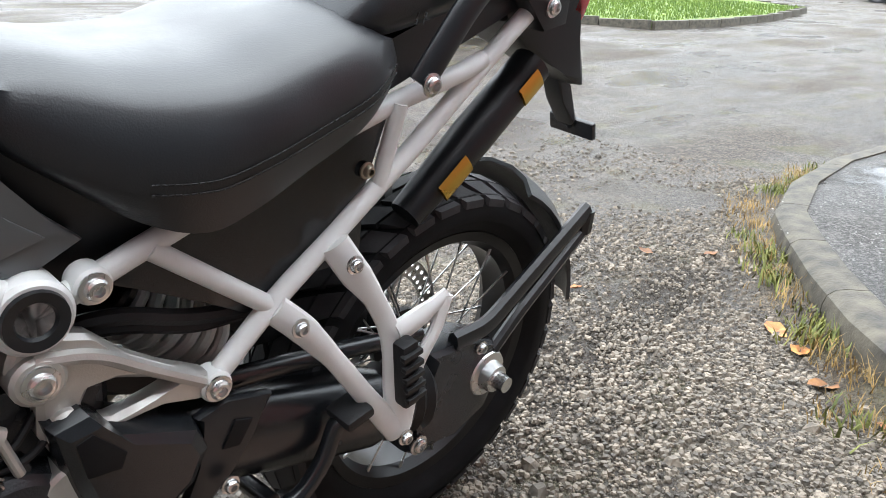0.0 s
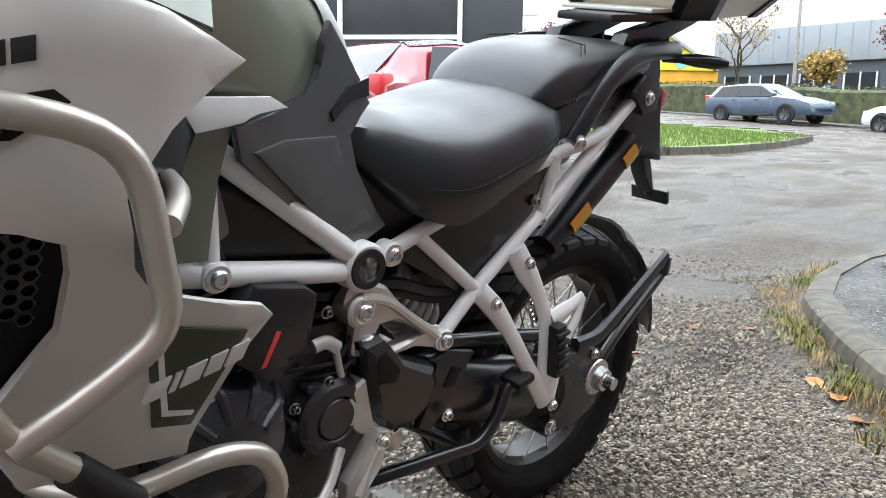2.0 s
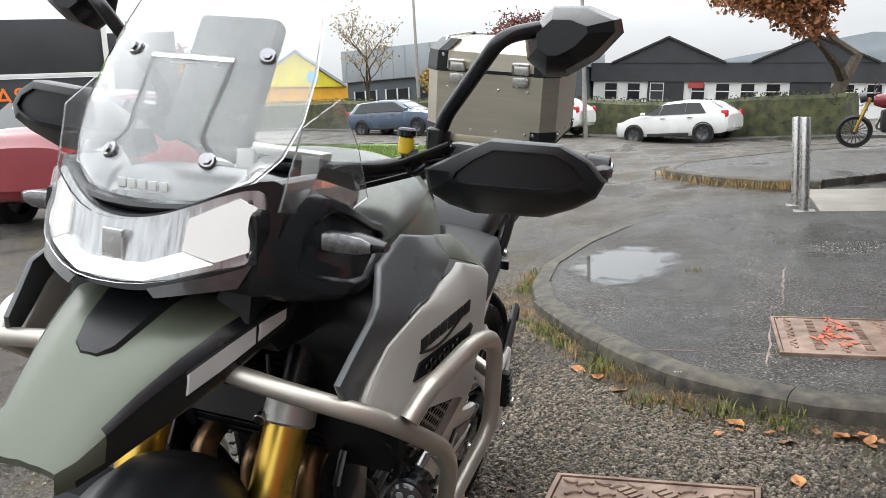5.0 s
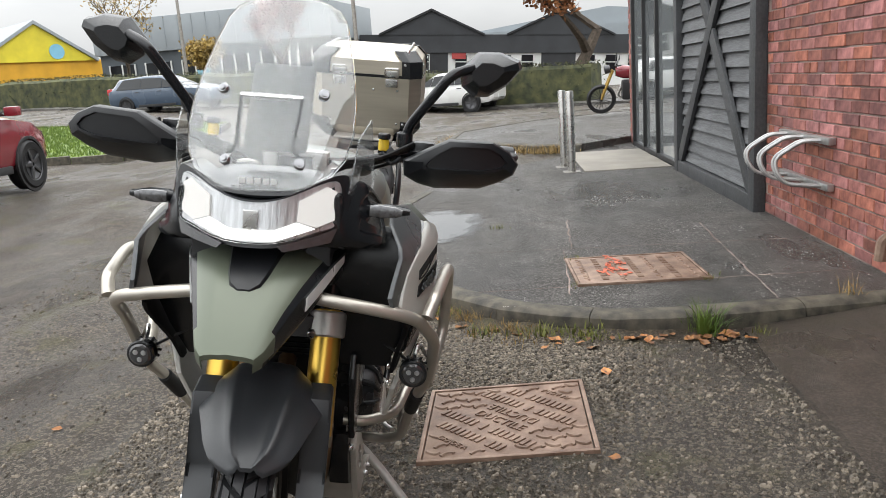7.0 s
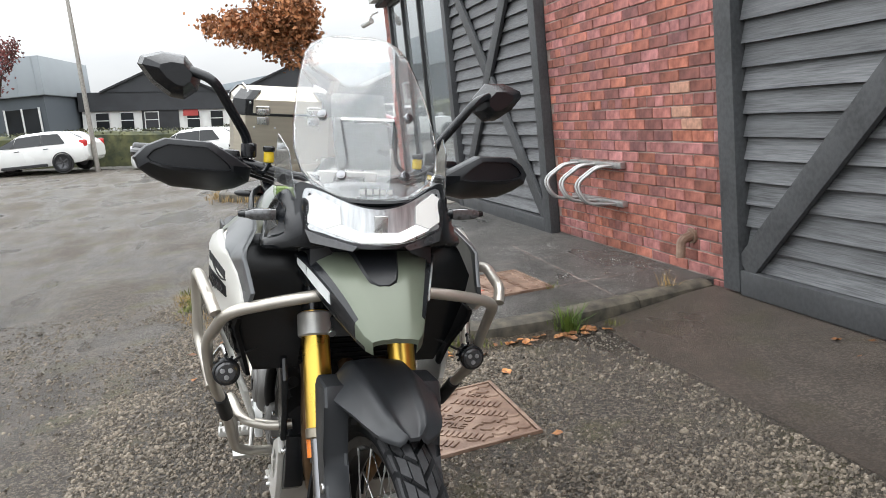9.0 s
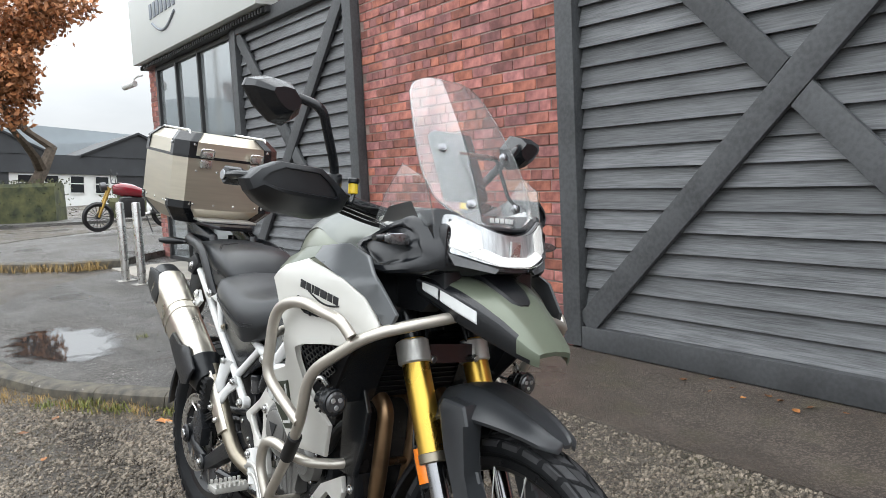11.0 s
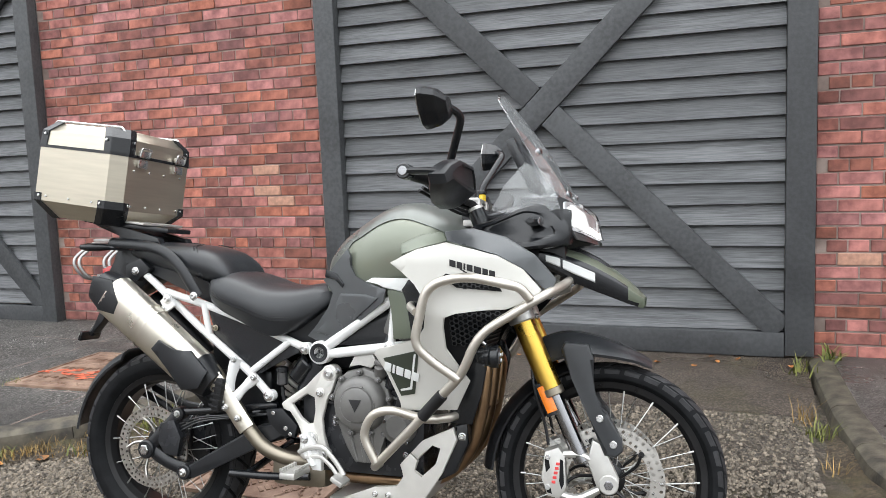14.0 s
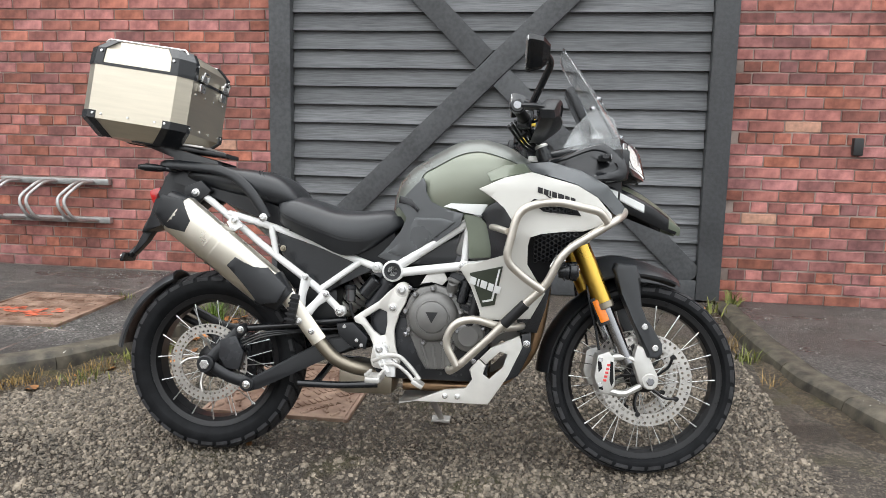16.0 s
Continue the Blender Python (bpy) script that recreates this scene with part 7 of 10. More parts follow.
def fair_y(x, z):
    y = 0.330 - 0.30 * max(0.0, 0.80 - z)
    y -= (0.17 + 0.08 * smooth(0.78, 0.92, z)) * max(0.0, x - 1.153)
    y -= 0.055 * max(0.0, min(0.2, x - 0.95)) * (1 - smooth(0.68, 0.82, z))
    y -= 0.25 * max(0.0, 1.05 - x) * smooth(0.78, 0.90, z)
    return y - 0.55 * max(0.0, z - 0.965)


WHITE = [(0.962, 0.946), (1.045, 0.984), (1.130, 1.004), (1.275, 0.968), (1.345, 0.930), (1.394, 0.874), (1.394, 0.850), (1.300, 0.818), (1.165, 0.812), (1.126, 0.798), (1.119, 0.766), (1.120, 0.704), (1.155, 0.660), (1.188, 0.612), (1.143, 0.524), (0.974, 0.513), (0.978, 0.555), (0.945, 0.625), (0.908, 0.684), (0.926, 0.700), (1.052, 0.728), (1.076, 0.760), (1.090, 0.830), (1.050, 0.890)]
both_panels("side_fairing", WHITE, fair_y, b_cream, bike, "matt white side fairing", 0.014, 0.006, 0.02)
both_panels("upper_fairing", [(1.130, 1.008), (1.110, 1.036), (1.190, 1.046), (1.290, 1.020), (1.376, 0.970), (1.434, 0.902), (1.420, 0.866), (1.396, 0.880), (1.347, 0.934), (1.277, 0.972)], lambda x, z: fair_y(x, min(z, 0.965)) - 1.15 * max(0.0, z - 0.975) - 0.004, b_graph, bike, "graphite upper fairing", 0.010, 0.003, 0.03)
both_panels("tank_shoulder", [(1.000, 0.968), (1.045, 0.986), (1.128, 1.008), (1.106, 1.036), (1.040, 1.028), (0.985, 1.000)], lambda x, z: fair_y(x, min(z, 0.965)) - 1.1 * max(0.0, z - 0.972) - 0.006, b_green, bike, "khaki-green shoulder panel", 0.010, 0.003, 0.03)
both_panels("radiator_side", [(1.122, 0.780), (1.132, 0.804), (1.160, 0.818), (1.326, 0.824), (1.266, 0.760), (1.208, 0.700), (1.184, 0.650), (1.150, 0.648), (1.118, 0.700)], lambda x, z: fair_y(x, z) - 0.020, b_sheet, bike, "black grille recess", 0.01, 0.002)


for s in (-1, 1):
    bm = NB()
    prism(bm, [(1.100, 0.680), (1.190, 0.690), (1.212, 0.640), (1.196, 0.560), (1.168, 0.470), (1.100, 0.470)], s * 0.150, s * 0.165, 0.005)
    part("radiator_shroud", bm, b_satin, bike)
# black ducts behind the fairing, either side of the fork
for s in (-1, 1):
    bm = NB()
    loft(bm, [[(x, s * a, z), (x, s * b, z), (x - 0.012, s * b, z), (x - 0.012, s * a, z)] for x, a, b, z in ((1.170, 0.125, 0.232, 0.660), (1.205, 0.120, 0.262, 0.740), (1.245, 0.110, 0.282, 0.830), (1.270, 0.100, 0.288, 0.900), (1.262, 0.095, 0.262, 0.960), (1.240, 0.090, 0.235, 1.005))])
    part("inner_duct", bm, b_satin, bike, "black inner duct")


def honeycomb(name, area, yf, s, cell=0.0075, parent=None):
    """Hexagon lattice bars cut to a convex outline."""
    bm = NB()

    def inside(x, z):
        return all((b[0] - a[0]) * (z - a[1]) - (b[1] - a[1]) * (x - a[0]) < 0 for a, b in zip(area, area[1:] + area[:1]))
    xs, zs = [p[0] for p in area], [p[1] for p in area]
    dx, dz = cell * 3.0, cell * math.sqrt(3)
    for i in range(int((max(xs) - min(xs)) / dx * 2) + 2):
        for j in range(int((max(zs) - min(zs)) / dz) + 2):
            cx, cz = min(xs) + i * dx / 2, min(zs) + (j + 0.5 * (i % 2)) * dz
            if not inside(cx, cz):
                continue
            o, q = [], []
            for k in range(6):
                a = math.pi * k / 3
                for lst, r, d in ((o, cell * 0.99, 0.0), (q, cell * 0.70, 0.0)):
                    x, z = cx + r * math.cos(a), cz + r * math.sin(a)
                    lst.append((bm.verts.new((x, s * yf(x, z), z)), bm.verts.new((x, s * (yf(x, z) - 0.008), z))))
            for k in range(6):
                n = (k + 1) % 6
                bm.faces.new((o[k][0], o[n][0], q[n][0], q[k][0]))
                bm.faces.new((q[k][0], q[n][0], q[n][1], q[k][1]))
    return part(name, bm, b_satin, parent or bike, "honeycomb grille")


for s in (-1, 1):
    honeycomb("grille", [(1.138, 0.715), (1.138, 0.795), (1.165, 0.808), (1.290, 0.812), (1.245, 0.757), (1.198, 0.712)], lambda x, z: fair_y(x, z) - 0.012, s, 0.0085)
VENT = [(1.128, 0.908), (1.140, 0.917), (1.278, 0.890), (1.292, 0.868), (1.170, 0.878)]
both_panels("fairing_vent", VENT, lambda x, z: fair_y(x, z) + 0.003, b_sheet, bike, "black slot vent", 0.008, 0.001, 0.02)
for s in (-1, 1):
    honeycomb("vent_grille", [(1.165, 0.882), (1.160, 0.905), (1.265, 0.886), (1.275, 0.874)], lambda x, z: fair_y(x, z) + 0.006, s, 0.0075)
# plain marks where badges sit
both_panels("badge_inset", [(0.940, 0.672), (1.048, 0.698), (1.024, 0.568), (0.982, 0.560)], lambda x, z: fair_y(x, z) + 0.0045, b_tiger, bike, "dark green badge panel", 0.010, 0.0015, 0.02)
both_panels("badge_line", [(1.034, 0.686), (1.040, 0.688), (1.018, 0.582), (0.985, 0.575), (0.983, 0.581), (1.013, 0.588)], lambda x, z: fair_y(x, z) + 0.0065, b_pale, bike, "", 0.005, 0.0003, 0.02)
for s in (-1, 1):
    run = 0.0
    for w in (0.019, 0.0065, 0.0195, 0.0170, 0.0190):
        x0 = 0.940 + run if s < 0 else 1.040 - run - w
        run += w + 0.0045
        z0 = 0.662 - 0.34 * (x0 - 0.940)
        lean = 0.005 if s < 0 else -0.005
        bm = NB()
        panel(bm, [(x0 + lean, z0), (x0 + w + lean, z0 - 0.34 * w), (x0 + w, z0 - 0.34 * w - 0.024), (x0, z0 - 0.024)], lambda x, z: s * (fair_y(x, z) + 0.0075), 0.010, 0.0003, 0.02)
        part("badge_bar", bm, b_pale, bike)
    run = 0.0
    for w in (0.0165, 0.0145, 0.005, 0.0155, 0.0195, 0.0145, 0.0155):
        x0 = 1.150 + run if s < 0 else 1.274 - run - w
        z0 = 0.9560 - 0.27 * (x0 - 1.150)
        run += w + 0.0035
        bm = NB()
        panel(bm, [(x0, z0), (x0 + w, z0 - 0.27 * w), (x0 + w, z0 - 0.27 * w - 0.018), (x0, z0 - 0.018)], lambda x, z: s * (fair_y(x, z) + 0.0018), 0.008, 0.0002, 0.02)
        part("name_bar", bm, b_ink, bike)
    bm = NB()
    pts = []
    for k in range(13):
        x = 1.178 + 0.098 * k / 12
        z = 0.9305 - 0.026 * k / 12 - 0.012 * math.sin(math.pi * k / 12)
        pts.append(Vector((x, s * (fair_y(x, z) + 0.0005), z)))
    tube(bm, pts, 0.0022, 0, 6)
    part("name_sweep", bm, b_ink, bike)

# ---- seats ----
SEAT = ((0.244, 0.884, 0.862, 0.838, 0.125), (0.256, 0.904, 0.846, 0.815, 0.156), (0.305, 0.915, 0.820, 0.784, 0.176), (0.380, 0.897, 0.794, 0.752, 0.184), (0.445, 0.876, 0.772, 0.722, 0.187), (0.500, 0.869, 0.757, 0.706, 0.183), (0.560, 0.869, 0.757, 0.724, 0.168), (0.620, 0.877, 0.778, 0.764, 0.140), (0.672, 0.872, 0.812, 0.802, 0.112), (0.706, 0.852, 0.836, 0.830, 0.088))


rings = []
for x, zt, zs, zb, w in along(SEAT, 4):
    side = [(0.30, zt + 0.001), (0.58, zt - 0.005), (0.80, zt - 0.018), (0.93, zt - 0.30 * (zt - zs)), (0.99, zt - 0.62 * (zt - zs)), (1.0, zs + 0.008), (0.985, zs), (0.96, zs - 0.35 * (zs - zb)), (0.90, zb + 0.004), (0.55, zb)]
    rings.append([(x, w * u, z) for u, z in side] + [(x, -w * u, z) for u, z in side[::-1]])
bm = NB()
loft(bm, rings)
seat = part("rider_seat", bm, b_seat, bike, "black vinyl rider's seat", 50)
for s in (-1, 1):
    for off in (0.004, 0.014):
        bm = NB()
        run = [Vector((x, s * w * 1.003, zs + off)) for x, zt, zs, zb, w in along(SEAT[1:7], 10)]
        for a, b in zip(run, run[1:]):
            tube(bm, [a, a.lerp(b, 0.7)], 0.0012, 0, 5)
        part("stitching", bm, b_ink, seat)
bm = NB()
rings = []
for x, zt, zb, w, e in along(((-0.120, 0.992, 0.968, 0.080, 2.2), (-0.085, 1.012, 0.950, 0.105, 2.6), (-0.006, 1.018, 0.925, 0.124, 3.0), (0.090, 1.012, 0.905, 0.136, 3.2), (0.170, 1.002, 0.888, 0.142, 3.2), (0.235, 0.986, 0.872, 0.142, 3.0), (0.280, 0.956, 0.866, 0.136, 2.7), (0.305, 0.925, 0.868, 0.122, 2.4), (0.318, 0.900, 0.874, 0.104, 2.2)), 3):
    rings.append(oval((x, 0, (zt + zb) / 2), w, (zt - zb) / 2, 32, e))
loft(bm, rings)
pillion = part("pillion_seat", bm, b_seat, bike, "black vinyl pillion seat")
for s in (-1, 1):
    bm = NB()
    for off in (0, 0.012):
        a = [Vector((0.205 + off, s * 0.141, 0.90)), Vector((0.185 + off, s * 0.136, 0.965)), Vector((0.165 + off, s * 0.115, 1.000)), Vector((0.15 + off, s * 0.05, 1.0085))]
        for p, q in zip(a, a[1:]):
            for k in range(8):
                tube(bm, [p.lerp(q, k / 8), p.lerp(q, (k + 0.7) / 8)], 0.0013, 0, 5)
    part("stitching", bm, b_ink, pillion)
bm = NB()
loft(bm, [[(-0.16, -0.09, 0.955), (-0.16, 0.09, 0.955), (-0.16, 0.08, 1.000), (-0.16, -0.08, 1.000)], [(0.0, -0.10, 0.90), (0.0, 0.10, 0.90), (0.0, 0.10, 0.96), (0.0, -0.10, 0.96)], [(0.25, -0.105, 0.80), (0.25, 0.105, 0.80), (0.25, 0.115, 0.87), (0.25, -0.115, 0.87)], [(0.50, -0.11, 0.64), (0.50, 0.11, 0.64), (0.50, 0.12, 0.76), (0.50, -0.12, 0.76)], [(0.66, -0.09, 0.66), (0.66, 0.09, 0.66), (0.66, 0.10, 0.80), (0.66, -0.10, 0.80)]])
part("seat_base", bm, b_grain, bike, "black undertray")
both_panels("side_cover", [(0.232, 0.800), (0.300, 0.790), (0.470, 0.735), (0.610, 0.668), (0.552, 0.648), (0.430, 0.578), (0.390, 0.600), (0.262, 0.706)], lambda x, z: 0.128, b_satin, bike, "black side cover", 0.008, 0.003)
both_bolts(0.267, 0.132, 0.727, 0.008, b_tan)

# ---- white frame ----
def holed_plate(bm, outer, inner, y0, y1, r):
    """A cast plate with one opening and rounded rims; both outlines go round the opening's middle."""
    mx, mz = sum(p[0] for p in inner) / len(inner), sum(p[1] for p in inner) / len(inner)

    def reach(loop, a):
        d, best = (math.cos(a), math.sin(a)), 0.0
        for (ax_, az), (bx, bz) in zip(loop, loop[1:] + loop[:1]):
            ex, ez = bx - ax_, bz - az
            det = d[0] * -ez + d[1] * ex
            if abs(det) > 1e-9:
                t = ((ax_ - mx) * -ez + (az - mz) * ex) / det
                u = (d[0] * (az - mz) - d[1] * (ax_ - mx)) / det
                if t > 0 and -1e-6 <= u <= 1 + 1e-6:
                    best = max(best, t)
        return best
    n = 120
    rows = []
    for off, y in ((0.0, y0 + r), (0.35 * r, y0 + 0.3 * r), (r, y0), (-r, y0), (-0.35 * r, y0 + 0.3 * r), (0.0, y0 + r), (0.0, y1 - r), (-r, y1), (r, y1), (0.0, y1 - r)):
        rows.append((off, y))
    use = (outer,) * 3 + (inner,) * 5 + (outer,) * 2
    rings_ = []
    for (off, y), loop in zip(rows, use):
        rg_ = []
        for k in range(n):
            a = 2 * math.pi * k / n
            q = reach(loop, a) - (off if loop is outer else off)
            rg_.append(bm.verts.new((mx + q * math.cos(a), y, mz + q * math.sin(a))))
        rings_.append(rg_)
    skin(bm, rings_ + rings_[:1], caps=False)
    return bm


for s in (-1, 1):
    def tubep(pts, r=0.0145, f=0.03, nm="frame_tube"):
        bm = NB()
        tube(bm, [(x, s * y, z) for x, y, z in pts], r, f, 14)
        return part(nm, bm, b_white, bike)
    tubep([(0.625, 0.132, 0.664), (0.550, 0.126, 0.690), (0.400, 0.118, 0.742), (0.210, 0.120, 0.806), (0.112, 0.124, 0.832), (0.060, 0.115, 0.845)], 0.0128)
    tubep([(-0.060, 0.105, 0.920), (0.000, 0.110, 0.880), (0.185, 0.122, 0.738), (0.400, 0.138, 0.590), (0.485, 0.142, 0.513)], 0.0130)
    tubep([(0.220, 0.130, 0.804), (0.242, 0.128, 0.700)], 0.0108)
    tubep([(0.545, 0.130, 0.690), (0.408, 0.138, 0.588)], 0.0115)
    tubep([(0.665, 0.138, 0.668), (0.790, 0.158, 0.752), (0.925, 0.165, 0.842), (1.05, 0.12, 0.92), (1.18, 0.05, 0.98)], 0.0165)
    tubep([(0.670, 0.138, 0.655), (0.800, 0.158, 0.674), (0.920, 0.165, 0.690), (1.02, 0.150, 0.70)], 0.0160)
    tubep([(0.925, 0.165, 0.835), (0.912, 0.165, 0.690)], 0.0125)
    bm = NB()
    cyl(bm, (0.665, s * 0.115, 0.662), (0.665, s * 0.160, 0.662), 0.037, None, 28, 0.004)
    hub = part("frame_pivot", bm, b_white, bike)
    bm = NB()
    lathe(bm, [(0.0, 0.0), (0.017, 0.0), (0.019, 0.004), (0.029, 0.005), (0.030, 0.0)], (0, 0, 0), 24)
    bm.transform(pose(0.665, s * 0.160, 0.662) @ pose(0, 0, 0, 0, 0, 0 if s > 0 else 180))
    part("cap", bm, b_grain, hub, "round black cap")
    for x, y, z in ((0.607, 0.148, 0.672), (0.484, 0.158, 0.515), (0.912, 0.184, 0.690)):
        bm = NB()
        cyl(bm, (x, s * (y - 0.03), z), (x, s * y, z), 0.019, None, 20, 0.003)
        part("frame_lug", bm, b_white, bike)
        bolt((x, s * y, z), (0, s, 0), 0.012)
    # cast carrier plate below the pivot
    bm = NB()
    if s > 0:
        holed_plate(bm, [(0.692, 0.612), (0.686, 0.630), (0.664, 0.640), (0.616, 0.626), (0.580, 0.590), (0.540, 0.562), (0.485, 0.530), (0.476, 0.512), (0.490, 0.502), (0.540, 0.514), (0.600, 0.506), (0.630, 0.498), (0.660, 0.506), (0.670, 0.530), (0.668, 0.570), (0.690, 0.594)], [(0.620, 0.566), (0.592, 0.566), (0.560, 0.554), (0.528, 0.536), (0.560, 0.528), (0.600, 0.522), (0.622, 0.530), (0.628, 0.550)], 0.126, 0.152, 0.006)
        tube(bm, [(0.670, 0.155, 0.618), (0.615, 0.153, 0.606), (0.560, 0.151, 0.566), (0.490, 0.150, 0.520)], 0.008, 0.04, 8)
        b2 = NB()
        tube(b2, [(0.640, 0.142, 0.520), (0.612, 0.142, 0.470), (0.588, 0.142, 0.40), (0.560, 0.142, 0.345)], 0.012, 0.03, 12, 1.5)
        part("carrier_strut", b2, b_alu, bike)
    else:
        holed_plate(bm, [(0.690, 0.622), (0.655, 0.592), (0.620, 0.556), (0.560, 0.516), (0.532, 0.496), (0.540, 0.478), (0.562, 0.472), (0.592, 0.432), (0.606, 0.400), (0.596, 0.352), (0.604, 0.326), (0.645, 0.318), (0.690, 0.324), (0.702, 0.345), (0.684, 0.400), (0.678, 0.455), (0.694, 0.515), (0.714, 0.552), (0.726, 0.594), (0.712, 0.620)], [(0.572, 0.496), (0.624, 0.530), (0.650, 0.520), (0.652, 0.480), (0.646, 0.440), (0.630, 0.436), (0.604, 0.454)], -0.160, -0.142, 0.005)
    BOSS = ((0.667, 0.598, 0.026), (0.645, 0.535, 0.021), (0.588, 0.395, 0.026)) if s > 0 else ((0.701, 0.599, 0.026), (0.670, 0.536, 0.019), (0.639, 0.396, 0.027), (0.682, 0.343, 0.017))
    part("carrier_plate", bm, b_alu if s > 0 else b_cast, bike, "cast footrest carrier")
    for x, z, r in BOSS:
        bm = NB()
        cyl(bm, (x, s * 0.118, z), (x, s * 0.162, z), r, None, 22, 0.004)
        part("carrier_boss", bm, b_alu if s > 0 else b_cast, bike)
    for x, z, r in BOSS:
        r *= 0.5
        bolt((x, s * 0.162, z), (0, s, 0), r)
    # pillion footrest hanger
    bm = NB()
    if s > 0:
        tube(bm, [(0.322, 0.146, 0.648), (0.300, 0.158, 0.612), (0.272, 0.170, 0.572), (0.244, 0.178, 0.520), (0.234, 0.182, 0.460), (0.216, 0.188, 0.346)], [0.0105, 0.0105, 0.0075, 0.0075, 0.0075, 0.0095], 0.03, 12, 1.9)
        tube(bm, [(0.404, 0.146, 0.584), (0.374, 0.158, 0.556), (0.330, 0.170, 0.502), (0.272, 0.180, 0.420), (0.218, 0.188, 0.345)], [0.0105, 0.0105, 0.0075, 0.0080, 0.0095], 0.03, 12, 1.8)
        tube(bm, [(0.236, 0.182, 0.512), (0.196, 0.186, 0.528), (0.152, 0.188, 0.548)], [0.011, 0.010, 0.007], 0.03, 10, 1.7)
        tube(bm, [(0.152, 0.188, 0.548), (0.166, 0.190, 0.500), (0.196, 0.190, 0.455), (0.206, 0.190, 0.352)], 0.008, 0.02, 10, 1.5)
    else:
        tube(bm, [(0.360, -0.150, 0.630), (0.350, -0.166, 0.570), (0.346, -0.180, 0.490)], [0.013, 0.010, 0.010, 0.012], 0.04, 12, 1.7)
        tube(bm, [(0.434, -0.150, 0.574), (0.395, -0.168, 0.535), (0.350, -0.182, 0.478)], [0.013, 0.009, 0.010, 0.012], 0.04, 12, 1.5)
        tube(bm, [(0.345, -0.184, 0.480), (0.322, -0.188, 0.515), (0.288, -0.190, 0.548), (0.276, -0.190, 0.580), (0.300, -0.190, 0.588), (0.330, -0.188, 0.556), (0.350, -0.184, 0.510)], 0.0075, 0.02, 10, 1.5)
    peg = Vector((0.232, 0.205 * s, 0.462)) if s > 0 else Vector((0.330, -0.205, 0.520))
    ends = ((0.310, 0.172, 0.628), (0.386, 0.172, 0.566), (0.218, 0.204, 0.348)) if s > 0 else ((0.360, 0.166, 0.630), (0.434, 0.164, 0.574), (0.348, 0.196, 0.478))
    hang = part("footrest_hanger", bm, b_white, bike, "white pillion footrest hanger")
    bm = NB()
    box(bm, peg, (0.028, 0.024, 0.105), 0.006, pose(0, 0, 0, 0, 10, 0))
    for k in range(5):
        box(bm, peg + Vector((-0.010 + 0.0045 * k, s * 0.013, -0.035 + 0.018 * k)), (0.034, 0.010, 0.008), 0.002, pose(0, 0, 0, 0, 10, 0))
    part("folded_peg", bm, m_rubber, hang, "folded rubber-topped peg")
    for x, y, z in ends:
        bolt((x, s * y, z), (0, s, 0), 0.009)

# ---- tail ----
for s in (-1, 1):
    bm = NB()
    tube(bm, [(0.208, s * 0.150, 0.832), (0.186, s * 0.156, 0.872), (0.150, s * 0.158, 0.924), (0.094, s * 0.155, 0.974), (0.030, s * 0.148, 0.998), (-0.060, s * 0.136, 1.008), (-0.190, s * 0.105, 1.016), (-0.215, s * 0.075, 1.014)], 0.0095, 0.04, 14, 1.9)
    part("grab_rail", bm, b_grain, bike, "black grab rail")
    bolt((0.200, s * 0.160, 0.833), (0, s, 0), 0.011)
    bm = NB()
    prism(bm, [(-0.005, 0.925), (-0.045, 0.960), (-0.105, 0.935), (-0.105, 0.890), (-0.055, 0.880)], s * 0.095, s * 0.128, 0.006)
    part("tail_lug", bm, b_grain, bike)
    bolt((-0.062, s * 0.128, 0.915), (0, s, 0), 0.011)
    bm = NB()
    tube(bm, [(-0.150, s * 0.095, 0.995), (-0.190, s * 0.125, 0.998)], 0.009, 0, 10)
    b2 = NB()
    loft(b2, [oval((0, 0, 0), 0.012, 0.010, 14), oval((0.03, 0, 0), 0.019, 0.014, 14), oval((0.070, 0, 0), 0.019, 0.014, 14), oval((0.095, 0, 0), 0.010, 0.008, 14)])
    join(bm, b2, pose(-0.185, s * 0.118, 0.998, 0, 0, 180 - s * 50))
    part("rear_indicator", bm, b_satin, bike, "smoked rear indicator on a stalk")
bm = NB()
prism(bm, [(-0.04, 0.990), (-0.190, 1.005), (-0.215, 0.975), (-0.232, 0.90), (-0.262, 0.840), (-0.290, 0.795), (-0.300, 0.765), (-0.270, 0.770), (-0.235, 0.790), (-0.20, 0.805), (-0.12, 0.835), (-0.06, 0.880)], -0.055, 0.055, 0.012)
tail = part("tail_unit", bm, b_grain, bike, "black plastic tail and plate hanger")
bm = NB()
prism(bm, [(-0.262, 0.800), (-0.296, 0.792), (-0.318, 0.745), (-0.352, 0.690), (-0.340, 0.680), (-0.298, 0.728), (-0.268, 0.770)], -0.020, 0.020, 0.006)
part("plate_hanger", bm, b_grain, tail)
bm = NB()
box(bm, (-0.372, 0, 0.672), (0.012, 0.100, 0.034), 0.003, pose(0, 0, 0, 0, 20, 0))
tube(bm, [(-0.34, 0, 0.705), (-0.366, 0, 0.676)], 0.012, 0, 8)
part("plate_bracket", bm, b_satin, tail, "bare number plate bracket")
for s in (-1, 1):
    bm = NB()
    cyl(bm, (-0.378, s * 0.035, 0.674), (-0.384, s * 0.035, 0.676), 0.008, None, 10, 0.001)
    part("bolt", bm, b_chrome, tail)
bm = NB()
box(bm, (-0.245, 0, 0.905), (0.05, 0.11, 0.055), 0.014, pose(0, 0, 0, 0, -20, 0))
part("tail_lamp", bm, m_lamp_red, tail, "red tail lamp")
